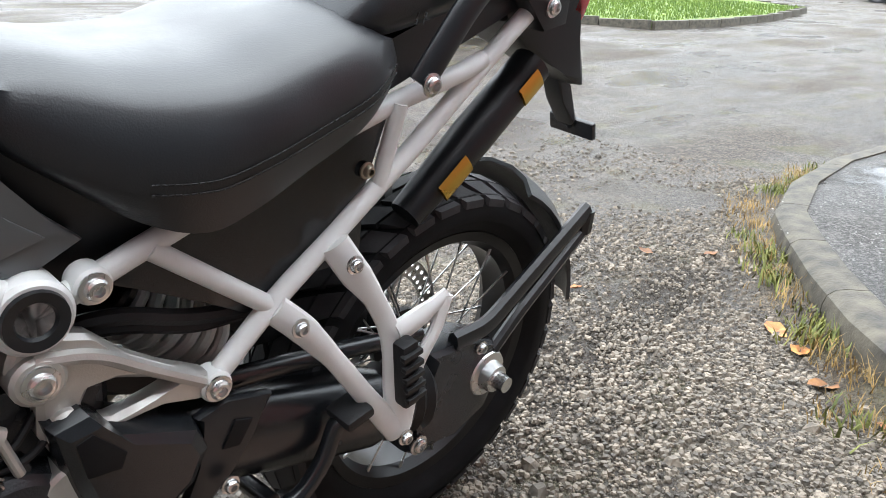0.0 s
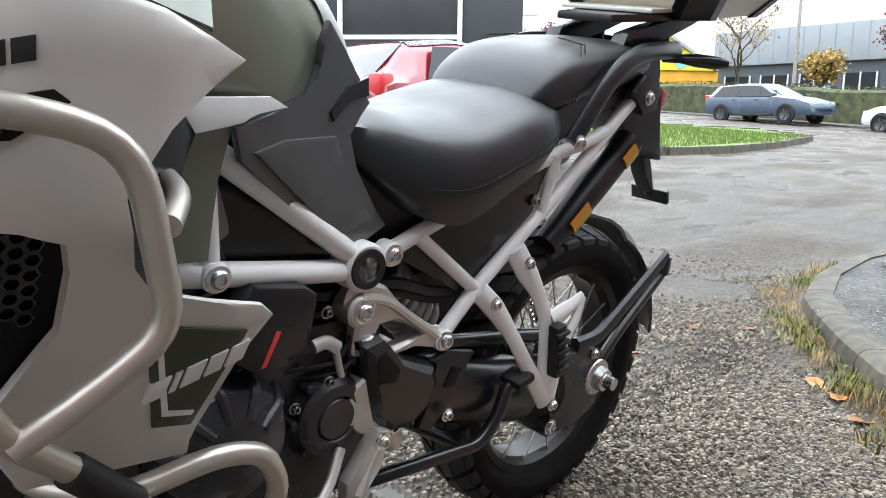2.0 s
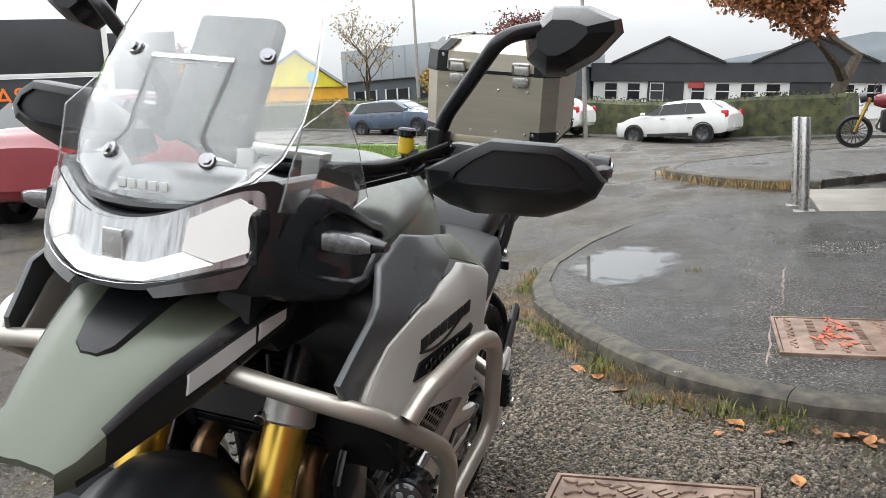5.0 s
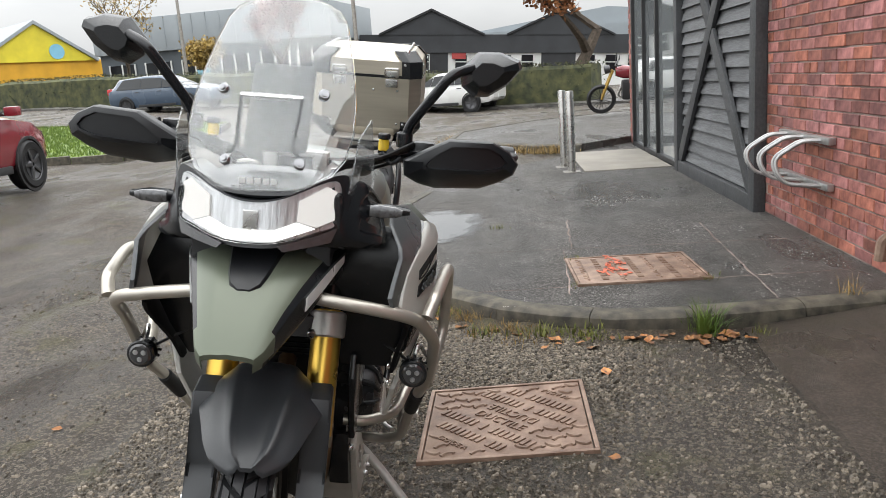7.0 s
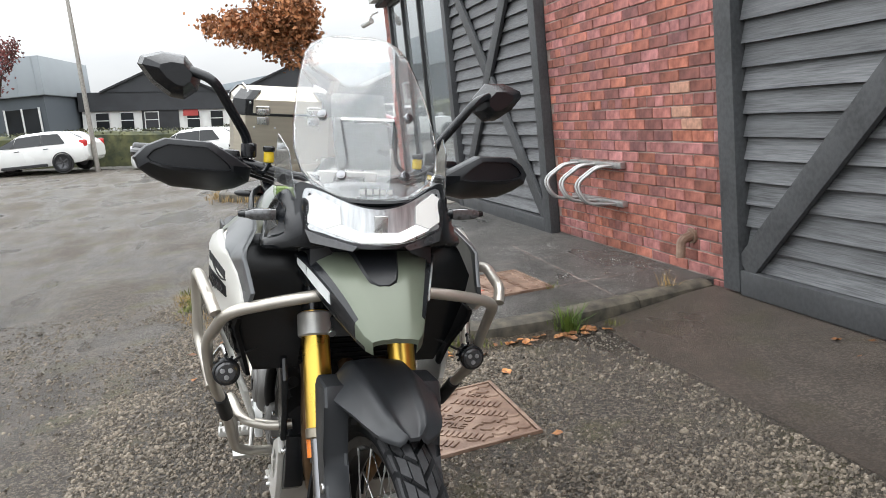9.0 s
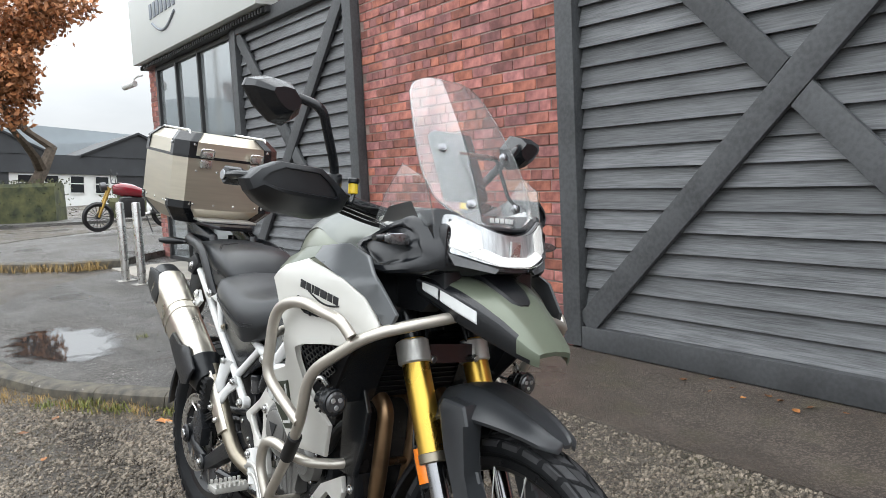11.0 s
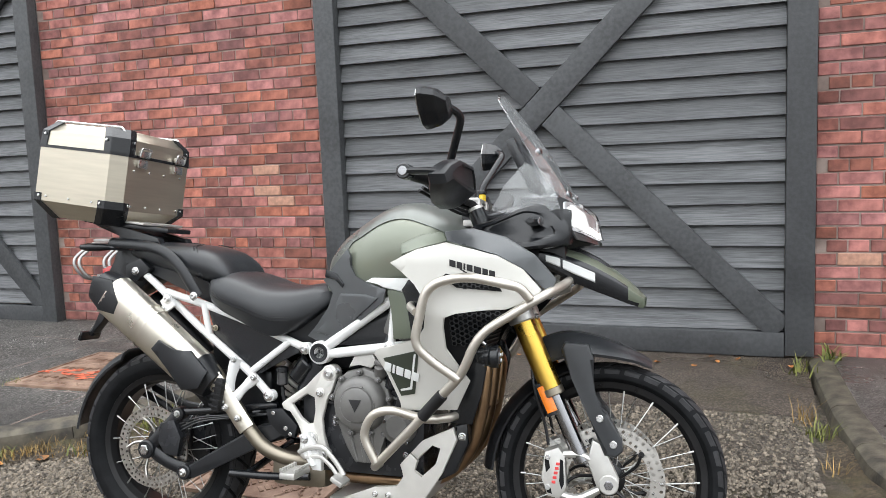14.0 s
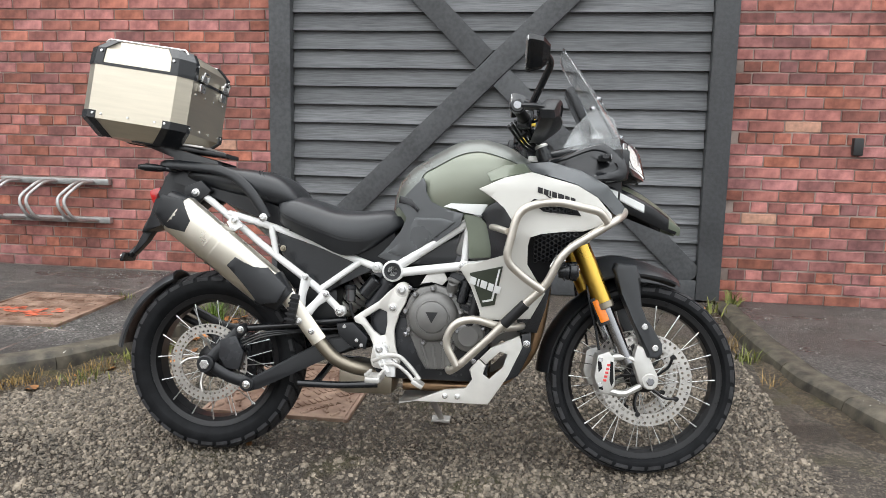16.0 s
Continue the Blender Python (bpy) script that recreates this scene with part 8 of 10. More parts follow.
# rear mudguard on its arms
bm = NB()
rings = []
for k in range(14):
    a = radians(92 + 82 * k / 13)
    R = 0.362 + 0.020 * k / 13
    w = 0.085
    prof = [(R - 0.035 * abs(u) ** 3, u * w) for u in (-1, -0.7, -0.3, 0.3, 0.7, 1)]
    prof += [(r - 0.007, y * 0.95) for r, y in prof[::-1]]
    rings.append([(RW[0] + r * math.cos(a), y, RW[2] + r * math.sin(a)) for r, y in prof])
loft(bm, rings[4:])
part("rear_mudguard", bm, b_guard, bike, "dark grey rear mudguard", 50)
bm = NB()
tube(bm, [(0.045, 0.125, 0.400), (-0.03, 0.128, 0.405), (-0.318, 0.100, 0.545)], 0.012, 0.03, 8, 1.5)
tube(bm, [(-0.060, 0.128, 0.350), (-0.12, 0.125, 0.400), (-0.322, 0.098, 0.500)], 0.010, 0.03, 8, 1.4)
tube(bm, [(-0.318, 0.100, 0.545), (-0.322, 0.098, 0.500)], 0.016, 0, 8)
part("mudguard_arm", bm, b_grain, bike, "black mudguard arm")
# rack under the top box
bm = NB()
prism(bm, [(-0.34, -0.075), (-0.30, -0.115), (-0.10, -0.10), (0.02, -0.065), (0.02, 0.065), (-0.10, 0.10), (-0.30, 0.115), (-0.34, 0.075)], 1.064, 1.080, 0.004, axis="z")
rack_p = part("luggage_rack", bm, b_satin, bike, "black luggage rack")
for s in (-1, 1):
    bm = NB()
    prism(bm, [(-0.30, 1.066), (-0.20, 1.070), (-0.075, 1.056), (0.005, 1.046), (0.020, 1.022), (-0.030, 1.006), (-0.085, 1.012), (-0.135, 1.036), (-0.24, 1.052)], s * 0.062, s * 0.098, 0.008)
    part("rack_arm", bm, b_satin, rack_p)
    bm = NB()
    cyl(bm, (-0.15, s * 0.080, 1.050), (-0.15, s * 0.080, 1.005), 0.016, None, 14, 0.003)
    part("rack_leg", bm, b_satin, rack_p)
bm = NB()
box(bm, (-0.21, 0, 1.086), (0.32, 0.22, 0.008), 0.002)
part("box_plate", bm, b_alu, rack_p)

# ---- drive side ----
bm = NB()
rings = []
for x, z, y, r in ((0.62, 0.430, 0.100, 0.060), (0.52, 0.418, 0.100, 0.068), (0.42, 0.392, 0.100, 0.070), (0.30, 0.358, 0.102, 0.070), (0.22, 0.340, 0.104, 0.072), (0.18, 0.332, 0.104, 0.062)):
    rings.append([(x + (r * 0.15 * math.sin(a)), y + r * 0.72 * math.cos(a), z + r * math.sin(a)) for a in (2 * math.pi * k / 20 for k in range(20))])
loft(bm, rings)
part("drive_housing", bm, b_satin, bike, "black shaft drive housing")
bm = NB()
rings = []
for k in range(9):
    x = 0.185 - 0.012 * k
    r = 0.068 if k % 2 else 0.058
    rings.append([(x, 0.104 + r * 0.75 * math.cos(a), 0.332 - 0.002 * k + r * math.sin(a)) for a in (2 * math.pi * j / 20 for j in range(20))])
loft(bm, rings)
part("rubber_gaiter", bm, m_rubber, bike, "ribbed rubber gaiter")
bm = NB()
prism(bm, [(0.100, 0.400), (0.10, 0.270), (0.13, 0.225), (0.10, 0.205), (0.02, 0.215), (-0.06, 0.235), (-0.085, 0.30), (-0.06, 0.37), (0.0, 0.395)], 0.055, 0.135, 0.018, seg=3)
fd = part("final_drive", bm, b_engblk, bike, "black final drive casing")
bm = NB()
lathe(bm, [(0.0, 0.052), (0.014, 0.052), (0.016, 0.030), (0.024, 0.030), (0.028, 0.012), (0.040, 0.010), (0.046, 0.0)], (0, 0, 0), 26)
bm.transform(pose(-0.045, 0.128, 0.312))
part("axle_nut", bm, b_chrome, fd, "large steel axle nut")
bolt((0.110, 0.137, 0.238), (0, 1, 0), 0.013)
bolt((-0.015, 0.136, 0.375), (0, 1, 0), 0.009)
# left cover below the carrier
bm = NB()
rings = []
for off, y in ((0.0, 0.112), (0.0, 0.160), (0.006, 0.172), (0.020, 0.180)):
    mid = Vector((0.555, 0.455))
    rings.append([(p.x, y, p.y) for p in (q + (mid - q).normalized() * off for q in (Vector(v) for v in ((0.668, 0.548), (0.634, 0.556), (0.604, 0.520), (0.514, 0.486), (0.500, 0.452), (0.520, 0.408), (0.560, 0.384), (0.612, 0.392), (0.640, 0.420), (0.655, 0.478))))])
loft(bm, rings)
cov = part("drive_cover", bm, b_satin, bike, "black angular drive cover", 20)
# no hole here: a black plate on the cover gives the opening's shade
bm = NB()
prism(bm, [(0.648, 0.530), (0.632, 0.536), (0.600, 0.500), (0.606, 0.482), (0.640, 0.486)], 0.178, 0.1815, 0.001)
part("cover_recess", bm, b_sheet, cov, "flat black plate painted in for a shaded opening")
bm = NB()
prism(bm, [(0.514, 0.488), (0.476, 0.498), (0.415, 0.484), (0.440, 0.440), (0.468, 0.398), (0.500, 0.360), (0.530, 0.372), (0.512, 0.420), (0.500, 0.455)], 0.150, 0.166, 0.006)
part("cover_fin", bm, b_grain, cov, "black guard fin")
# the fin's opening is likewise a black plate in place of shade
bm = NB()
prism(bm, [(0.468, 0.470), (0.445, 0.462), (0.462, 0.432), (0.484, 0.436)], 0.165, 0.169, 0.001)
part("cover_recess", bm, b_sheet, cov, "flat black plate painted in for a shaded opening")
bolt((0.482, 0.179, 0.392), (0, 1, 0), 0.009)

# ---- right swingarm ----
bm = NB()
prism(bm, [(0.135, 0.225), (0.165, 0.262), (0.430, 0.412), (0.520, 0.430), (0.540, 0.380), (0.440, 0.345), (0.190, 0.222), (0.155, 0.210)], -0.135, -0.085, 0.014, seg=3)
part("swingarm", bm, b_grain, bike, "black swingarm")
bm = NB()
tube(bm, [(-0.005, -0.118, 0.306), (0.060, -0.118, 0.372), (0.120, -0.118, 0.432)], 0.013, 0.03, 10, 1.7)
tube(bm, [(0.000, -0.118, 0.300), (0.070, -0.118, 0.262), (0.150, -0.118, 0.240)], 0.013, 0.03, 10, 1.7)
cyl(bm, (-0.005, -0.085, 0.303), (-0.005, -0.142, 0.303), 0.032, None, 24, 0.005)
cyl(bm, (0.122, -0.095, 0.432), (0.122, -0.138, 0.432), 0.021, None, 20, 0.004)
cyl(bm, (0.150, -0.085, 0.238), (0.150, -0.142, 0.238), 0.026, None, 20, 0.004)
part("axle_bracket", bm, b_grain, bike, "black axle bracket")
bm = NB()
cyl(bm, (-0.005, -0.142, 0.303), (-0.005, -0.150, 0.303), 0.018, None, 6, 0.002)
part("axle_end", bm, b_chrome, bike)
bolt((0.122, -0.138, 0.432), (0, -1, 0), 0.009)
bolt((0.150, -0.142, 0.238), (0, -1, 0), 0.011)
bm = NB()
tube(bm, [(0.122, -0.115, 0.434), (0.30, -0.118, 0.455), (0.500, -0.120, 0.482)], 0.0125, 0, 12)
part("torque_rod", bm, b_satin, bike)
bm = NB()
tube(bm, [(0.122, 0.118, 0.440), (0.30, 0.118, 0.470), (0.52, 0.12, 0.500)], 0.0135, 0, 12)
part("torque_rod", bm, b_satin, bike)
bm = NB()
prism(bm, [(0.045, 0.395), (0.105, 0.412), (0.135, 0.350), (0.120, 0.285), (0.070, 0.290), (0.040, 0.330)], -0.135, -0.075, 0.012)
part("rear_caliper", bm, b_engblk, bike, "black rear brake caliper")
for k in range(3):
    bm = NB()
    tube(bm, [(0.12, -0.120, 0.37 + 0.012 * k), (0.20, -0.126, 0.41 + 0.008 * k), (0.34, -0.122, 0.432 + 0.004 * k), (0.50, -0.10, 0.45)], 0.0035, 0.05, 7)
    part("brake_line", bm, b_satin, bike)

# spring unit
S0, S1 = Vector((0.430, 0.035, 0.500)), Vector((0.545, 0.035, 0.602))
sx, su, sv = axes_of(S1 - S0)
bm = NB()
tube(bm, [S0.lerp(S1, k / 110) + 0.043 * (math.cos(k * 0.40) * su + math.sin(k * 0.40) * sv) for k in range(111)], 0.0085, 0, 10)
part("shock_spring", bm, b_cast, bike, "pale grey shock absorber spring")
bm = NB()
cyl(bm, S0 - sx * 0.05, S1 + sx * 0.03, 0.024, None, 18)
cyl(bm, S1, S1 + sx * 0.015, 0.052, None, 22, 0.004)
part("shock_body", bm, b_satin, bike)
bm = NB()
cyl(bm, (0.560, -0.105, 0.570), (0.610, -0.115, 0.630), 0.030, None, 18, 0.005)
part("shock_reservoir", bm, b_satin, bike)
bm = NB()
tube(bm, [(0.66, 0.09, 0.60), (0.58, 0.115, 0.62), (0.50, 0.118, 0.59), (0.42, 0.112, 0.575)], 0.010, 0.05, 8)
tube(bm, [(0.66, 0.08, 0.59), (0.57, 0.11, 0.60), (0.49, 0.115, 0.572), (0.42, 0.10, 0.56)], 0.007, 0.05, 8)
part("wiring_loom", bm, m_rubber, bike)
bm = NB()
box(bm, (0.30, 0.0, 0.66), (0.14, 0.20, 0.16), 0.02)
box(bm, (0.38, -0.03, 0.52), (0.16, 0.13, 0.14), 0.02)
part("inner_guard", bm, b_grain, bike, "black inner mudguard")

# ---- silencer and exhaust ----
A, Bq = Vector((0.255, -0.190, 0.577)), Vector((-0.100, -0.205, 0.846))
ax, up = (Bq - A).normalized(), Vector((0.50, 0, 0.866))
up = (up - ax * up.dot(ax)).normalized()
sd = ax.cross(up)


def can(t0, t1, ry, rz, r0=1.0, r1=1.0, n=18, sides=12):
    bm = NB()
    rings = []
    for t, r in ((t0, r0 * 0.96), (t0 + 0.01, r0), (t1 - 0.01, r1), (t1, r1 * 0.95)):
        c = A.lerp(Bq, t)
        rr = []
        for k in range(n * 2):
            a = 2 * math.pi * k / (n * 2)
            ca, sa = math.cos(a), math.sin(a)
            e = 2.7
            rr.append(c + sd * ry * r * math.copysign(abs(ca) ** (2 / e), ca) + up * rz * r * math.copysign(abs(sa) ** (2 / e), sa))
        rings.append(rr)
    return loft(bm, rings)


sil = part("silencer", can(0.03, 0.97, 0.056, 0.073, 0.93, 1.0), b_steel, bike, "satin steel silencer with black ends")
part("end_cap", can(0.94, 1.10, 0.056, 0.072, 1.0, 0.78), b_grain, sil, "black end cap")
part("front_cone", can(-0.12, 0.06, 0.058, 0.073, 0.66, 0.98), b_grain, sil, "black front cone")


def can_y(x, z):
    """The outer face of the silencer at a place seen from the side."""
    d = abs((Vector((x, 0, z)) - Vector((A.x, 0, A.z))).dot(up))
    return -(0.196 + 0.060 * (1 - min(0.97, d / 0.084) ** 2.7) ** (1 / 2.7)) - 0.004


bm = NB()
panel(bm, [(0.109, 0.665), (0.138, 0.694), (0.198, 0.660), (0.250, 0.662), (0.318, 0.598), (0.290, 0.545), (0.222, 0.535), (0.176, 0.600)][::-1], can_y, 0.010, 0.003, 0.02)
part("heat_shield", bm, b_grain, sil, "black angular heat shield")
bm = NB()
panel(bm, [(-0.128, 0.900), (-0.057, 0.886), (-0.024, 0.812), (-0.043, 0.773), (-0.110, 0.786), (-0.147, 0.832)][::-1], can_y, 0.010, 0.003, 0.02)
part("end_shield", bm, b_grain, sil, "black end shield")
part("silencer_band", can(0.545, 0.552, 0.0565, 0.0745), b_steel, sil)
part("silencer_band", can(0.62, 0.626, 0.0565, 0.0745), b_steel, sil)
I0, I1 = Vector((0.118, -0.05, 0.610)), Vector((-0.128, -0.05, 0.815))
bm = NB()
tube(bm, [I0, I0.lerp(I1, 0.5), I1], [0.026, 0.034, 0.033], 0, 14)
bm.transform(Matrix.Translation((0, 0.11, 0)))
part("inner_shield", bm, b_grain, sil, "black inner shield")
for t0, t1 in ((0.16, 0.36), (0.78, 0.93)):
    bm = NB()
    tube(bm, [I0.lerp(I1, t0) + Vector((0, 0.1435, 0.004)), I0.lerp(I1, t1) + Vector((0, 0.1435, 0.004))], 0.004, 0, 8, 4.2)
    part("shield_window", bm, b_gold, sil, "gold-tinted opening")
bm = NB()
tube(bm, [(0.285, -0.175, 0.600), (0.345, -0.165, 0.510), (0.415, -0.160, 0.405), (0.470, -0.155, 0.345), (0.540, -0.135, 0.315), (0.62, -0.10, 0.300)], 0.0235, 0.05, 18)
part("link_pipe", bm, b_tan, bike, "tan heat-tinted link pipe")
bm = NB()
tube(bm, [(0.300, -0.196, 0.575), (0.360, -0.186, 0.490), (0.420, -0.182, 0.410)], 0.008, 0.04, 12, 3.5)
part("pipe_shield", bm, b_steel, bike, "steel pipe shield")
for x, z in ((0.330, 0.535), (0.395, 0.445)):
    bolt((x, -0.197, z), (0, -1, 0), 0.008)
bm = NB()
box(bm, (0.575, -0.045, 0.275), (0.20, 0.16, 0.11), 0.03)
part("collector_box", bm, b_tan, bike)
bm = NB()
prism(bm, [(0.068, 0.815), (0.10, 0.838), (0.128, 0.800), (0.09, 0.775)], -0.165, -0.150, 0.004)
part("silencer_hanger", bm, b_white, bike)
bolt((0.098, -0.165, 0.822), (0, -1, 0), 0.012)
bolt((0.085, -0.165, 0.790), (0, -1, 0), 0.008)
for k, y in enumerate((-0.095, 0.0, 0.095)):
    bm = NB()
    tube(bm, [(1.045, y, 0.655), (1.145, y, 0.672), (1.195, y * 1.02, 0.640), (1.180, y, 0.500), (1.150, y * 0.9, 0.390), (1.080, y * 0.7, 0.300), (0.98, y * 0.5, 0.255), (0.70, y * 0.4, 0.25)], 0.0215, 0.06, 16)
    part("header_pipe", bm, b_header, bike, "bronzed exhaust header pipe")
bm = NB()
tube(bm, [(1.178, -0.095, 0.500), (1.180, 0.095, 0.500)], 0.010, 0, 10)
part("balance_pipe", bm, b_header, bike)

# ---- engine ----
bm = NB()
box(bm, (0.80, 0, 0.43), (0.42, 0.26, 0.30), 0.03)
part("engine_block", bm, b_engblk, bike, "black engine block")
bm = NB()
box(bm, (0.66, 0, 0.50), (0.16, 0.22, 0.18), 0.02)
part("gearbox", bm, b_engblk, bike)
bm = NB()
b2 = NB()
box(b2, (0, 0, 0), (0.19, 0.29, 0.28), 0.02)
join(bm, b2, pose(0.945, 0, 0.61, 0, 18, 0))
part("cylinder_block", bm, b_engblk, bike)
bm = NB()
b2 = NB()
box(b2, (0, 0, 0), (0.20, 0.32, 0.10), 0.02)
join(bm, b2, pose(0.985, 0, 0.745, 0, 18, 0))
part("cam_cover", bm, b_engine, bike)
for s in (-1, 1):
    for k in range(5):
        bm = NB()
        b2 = NB()
        box(b2, (0, 0, 0), (0.17, 0.012, 0.006), 0.002)
        join(bm, b2, pose(0.925 + 0.010 * k, s * 0.150, 0.530 + 0.028 * k, 0, 18, 0))
        part("cooling_fin", bm, b_engine, bike)
# right clutch cover
ENG = Vector((0.812, 0, 0.512))
bm = NB()
lathe(bm, [(0.0, 0.046), (0.046, 0.046), (0.052, 0.043), (0.055, 0.037), (0.064, 0.036), (0.074, 0.031), (0.082, 0.022), (0.087, 0.010), (0.089, -0.02)], (0, 0, 0), 48)
bm.transform(pose(ENG.x, -0.160, ENG.z) @ pose(0, 0, 0, 0, 0, 180))
cc = part("clutch_cover", bm, b_engine, bike, "grey round clutch cover")
bm = NB()
prism(bm, [(0.790, 0.530), (0.832, 0.530), (0.811, 0.492)], -0.2090, -0.2060, 0.001)
part("badge", bm, b_ink, cc, "plain black triangle mark")
for k in range(3):
    bm = NB()
    a0 = radians(70 + 120 * k)
    pts = [(ENG.x + 0.056 * math.cos(a0 + 0.13 * q), -0.196, ENG.z + 0.056 * math.sin(a0 + 0.13 * q)) for q in range(9)]
    tube(bm, pts, 0.0042, 0, 8)
    part("cover_rib", bm, b_engine, cc)
for k in range(9):
    a = 2 * math.pi * k / 9 + 0.2
    p = Vector((ENG.x + 0.096 * math.cos(a), -0.150, ENG.z + 0.096 * math.sin(a)))
    bm = NB()
    cyl(bm, p, p + Vector((0, -0.024, 0)), 0.012, 0.0095, 12, 0.002)
    part("bolt_lug", bm, b_engine, cc)
    bm = NB()
    cyl(bm, p + Vector((0, -0.023, 0)), p + Vector((0, -0.031, 0)), 0.0062, None, 8, 0.001)
    part("cover_bolt", bm, b_fork_low, cc)
bm = NB()
prism(bm, [(0.712, 0.535), (0.728, 0.578), (0.760, 0.608), (0.818, 0.622), (0.866, 0.608), (0.900, 0.572), (0.912, 0.510), (0.898, 0.452), (0.880, 0.420), (0.884, 0.348), (0.850, 0.328), (0.790, 0.328), (0.762, 0.372), (0.748, 0.412), (0.722, 0.462)], -0.162, -0.12, 0.012)
part("right_casing", bm, b_engine, bike, "grey engine side casing")
for x0, z0, x1, z1 in ((0.775, 0.415, 0.800, 0.335), (0.812, 0.415, 0.826, 0.332), (0.848, 0.420, 0.852, 0.335)):
    bm = NB()
    tube(bm, [(x0, -0.163, z0), (x1, -0.160, z1)], 0.006, 0, 8)
    part("casing_rib", bm, b_engine, bike)
bm = NB()
lathe(bm, [(0.0, 0.032), (0.034, 0.032), (0.040, 0.026), (0.052, 0.022), (0.058, 0.0)], (0, 0, 0), 30)
bm.transform(pose(0.935, -0.148, 0.450) @ pose(0, 0, 0, 0, 0, 180))
pump = part("water_pump", bm, b_engine, bike, "grey water pump cover")
for k in range(4):
    a = 1.57 * k + 0.5
    bm = NB()
    cyl(bm, (0.935 + 0.055 * math.cos(a), -0.145, 0.450 + 0.055 * math.sin(a)), (0.935 + 0.055 * math.cos(a), -0.168, 0.450 + 0.055 * math.sin(a)), 0.007, None, 8, 0.002)
    part("bolt", bm, b_fork_low, pump)
bm = NB()
tube(bm, [(0.935, -0.165, 0.485), (0.950, -0.172, 0.530), (0.960, -0.165, 0.600), (1.00, -0.150, 0.660)], 0.015, 0.04, 12)
part("water_hose", bm, m_rubber, bike)
# filler, sensor and breather above the cover
bm = NB()
cyl(bm, (0.872, -0.150, 0.600), (0.878, -0.168, 0.632), 0.020, 0.018, 16, 0.003)
box(bm, (0.879, -0.170, 0.638), (0.040, 0.012, 0.014), 0.003, pose(0, 0, 0, 0, 20, 0))
part("oil_filler", bm, b_engine, bike, "grey oil filler cap")
bm = NB()
prism(bm, [(0.762, 0.618), (0.790, 0.668), (0.840, 0.672), (0.858, 0.640), (0.838, 0.618), (0.800, 0.632)], -0.150, -0.140, 0.003)
part("engine_bracket", bm, b_alu, bike, "silver engine bracket")
bm = NB()
cyl(bm, (0.905, -0.150, 0.560), (0.925, -0.152, 0.640), 0.020, None, 16, 0.004)
cyl(bm, (0.925, -0.152, 0.640), (0.930, -0.152, 0.660), 0.013, None, 12, 0.002)
part("oil_filter", bm, b_satin, bike)
# rear brake reservoir and hoses in the triangle of the frame
bm = NB()
cyl(bm, (0.512, -0.118, 0.548), (0.512, -0.118, 0.592), 0.018, None, 20, 0.003)
res = part("brake_reservoir", bm, b_lens_dark, bike, "smoked rear brake reservoir with a black cap")
bm = NB()
cyl(bm, (0.512, -0.118, 0.588), (0.512, -0.118, 0.606), 0.020, None, 20, 0.003)
part("cap", bm, b_satin, res)
bm = NB()
tube(bm, [(0.512, -0.118, 0.540), (0.520, -0.122, 0.500), (0.560, -0.118, 0.455), (0.600, -0.115, 0.400)], 0.006, 0.03, 8)
part("hose", bm, m_rubber, res)
bm = NB()
cyl(bm, (0.585, -0.090, 0.520), (0.650, -0.100, 0.630), 0.034, None, 22, 0.006)
part("starter_motor", bm, b_engblk, bike, "black starter motor")
bm = NB()
prism(bm, [(0.470, 0.470), (0.530, 0.478), (0.585, 0.425), (0.575, 0.385), (0.520, 0.395), (0.480, 0.430)], -0.150, -0.128, 0.006)
hg = part("heel_guard", bm, b_grain, bike, "black heel guard")
for x, z in ((0.500, 0.462), (0.545, 0.415), (0.562, 0.398)):
    bm = NB()
    cyl(bm, (x, -0.150, z), (x, -0.156, z), 0.007, None, 8, 0.001)
    part("bolt", bm, b_chrome, hg)
# left covers
bm = NB()
lathe(bm, [(0.0, 0.040), (0.030, 0.040), (0.033, 0.036), (0.036, 0.040), (0.052, 0.038), (0.060, 0.030), (0.066, 0.0)], (0, 0, 0), 36)
bm.transform(pose(0.700, 0.125, 0.440))
part("gear_cover", bm, b_engblk, bike, "round black gearbox cover")
for k in range(7):
    a = 2 * math.pi * k / 7
    bm = NB()
    cyl(bm, (0.70 + 0.064 * math.cos(a), 0.12, 0.44 + 0.064 * math.sin(a)), (0.70 + 0.064 * math.cos(a), 0.152, 0.44 + 0.064 * math.sin(a)), 0.008, None, 8, 0.002)
    part("cover_bolt", bm, b_engblk, bike)
bm = NB()
cyl(bm, (0.622, 0.10, 0.448), (0.632, 0.17, 0.448), 0.052, None, 26, 0.004)
part("clamp_ring", bm, b_alu, bike)
bm = NB()
lathe(bm, [(0.0, 0.055), (0.045, 0.055), (0.060, 0.048), (0.080, 0.040), (0.092, 0.020), (0.098, -0.02)], (0, 0, 0), 40)
bm.transform(pose(0.885, 0.145, 0.460))
alt = part("alternator_cover", bm, b_engblk, bike, "grey alternator cover")
for k in range(5):
    bm = NB()
    a = radians(10 + 34 * k)
    tube(bm, [(0.885 + 0.045 * math.cos(a), 0.196, 0.46 + 0.045 * math.sin(a)), (0.885 + 0.082 * math.cos(a), 0.184, 0.46 + 0.082 * math.sin(a)), (0.885 + 0.10 * math.cos(a), 0.15, 0.46 + 0.10 * math.sin(a))], 0.008, 0.01, 8)
    part("rib", bm, b_engblk, alt)
bm = NB()
prism(bm, [(0.867, 0.418), (0.903, 0.418), (0.885, 0.386)], 0.188, 0.194, 0.001)
part("badge", bm, b_ink, alt, "plain black triangle mark")
bm = NB()
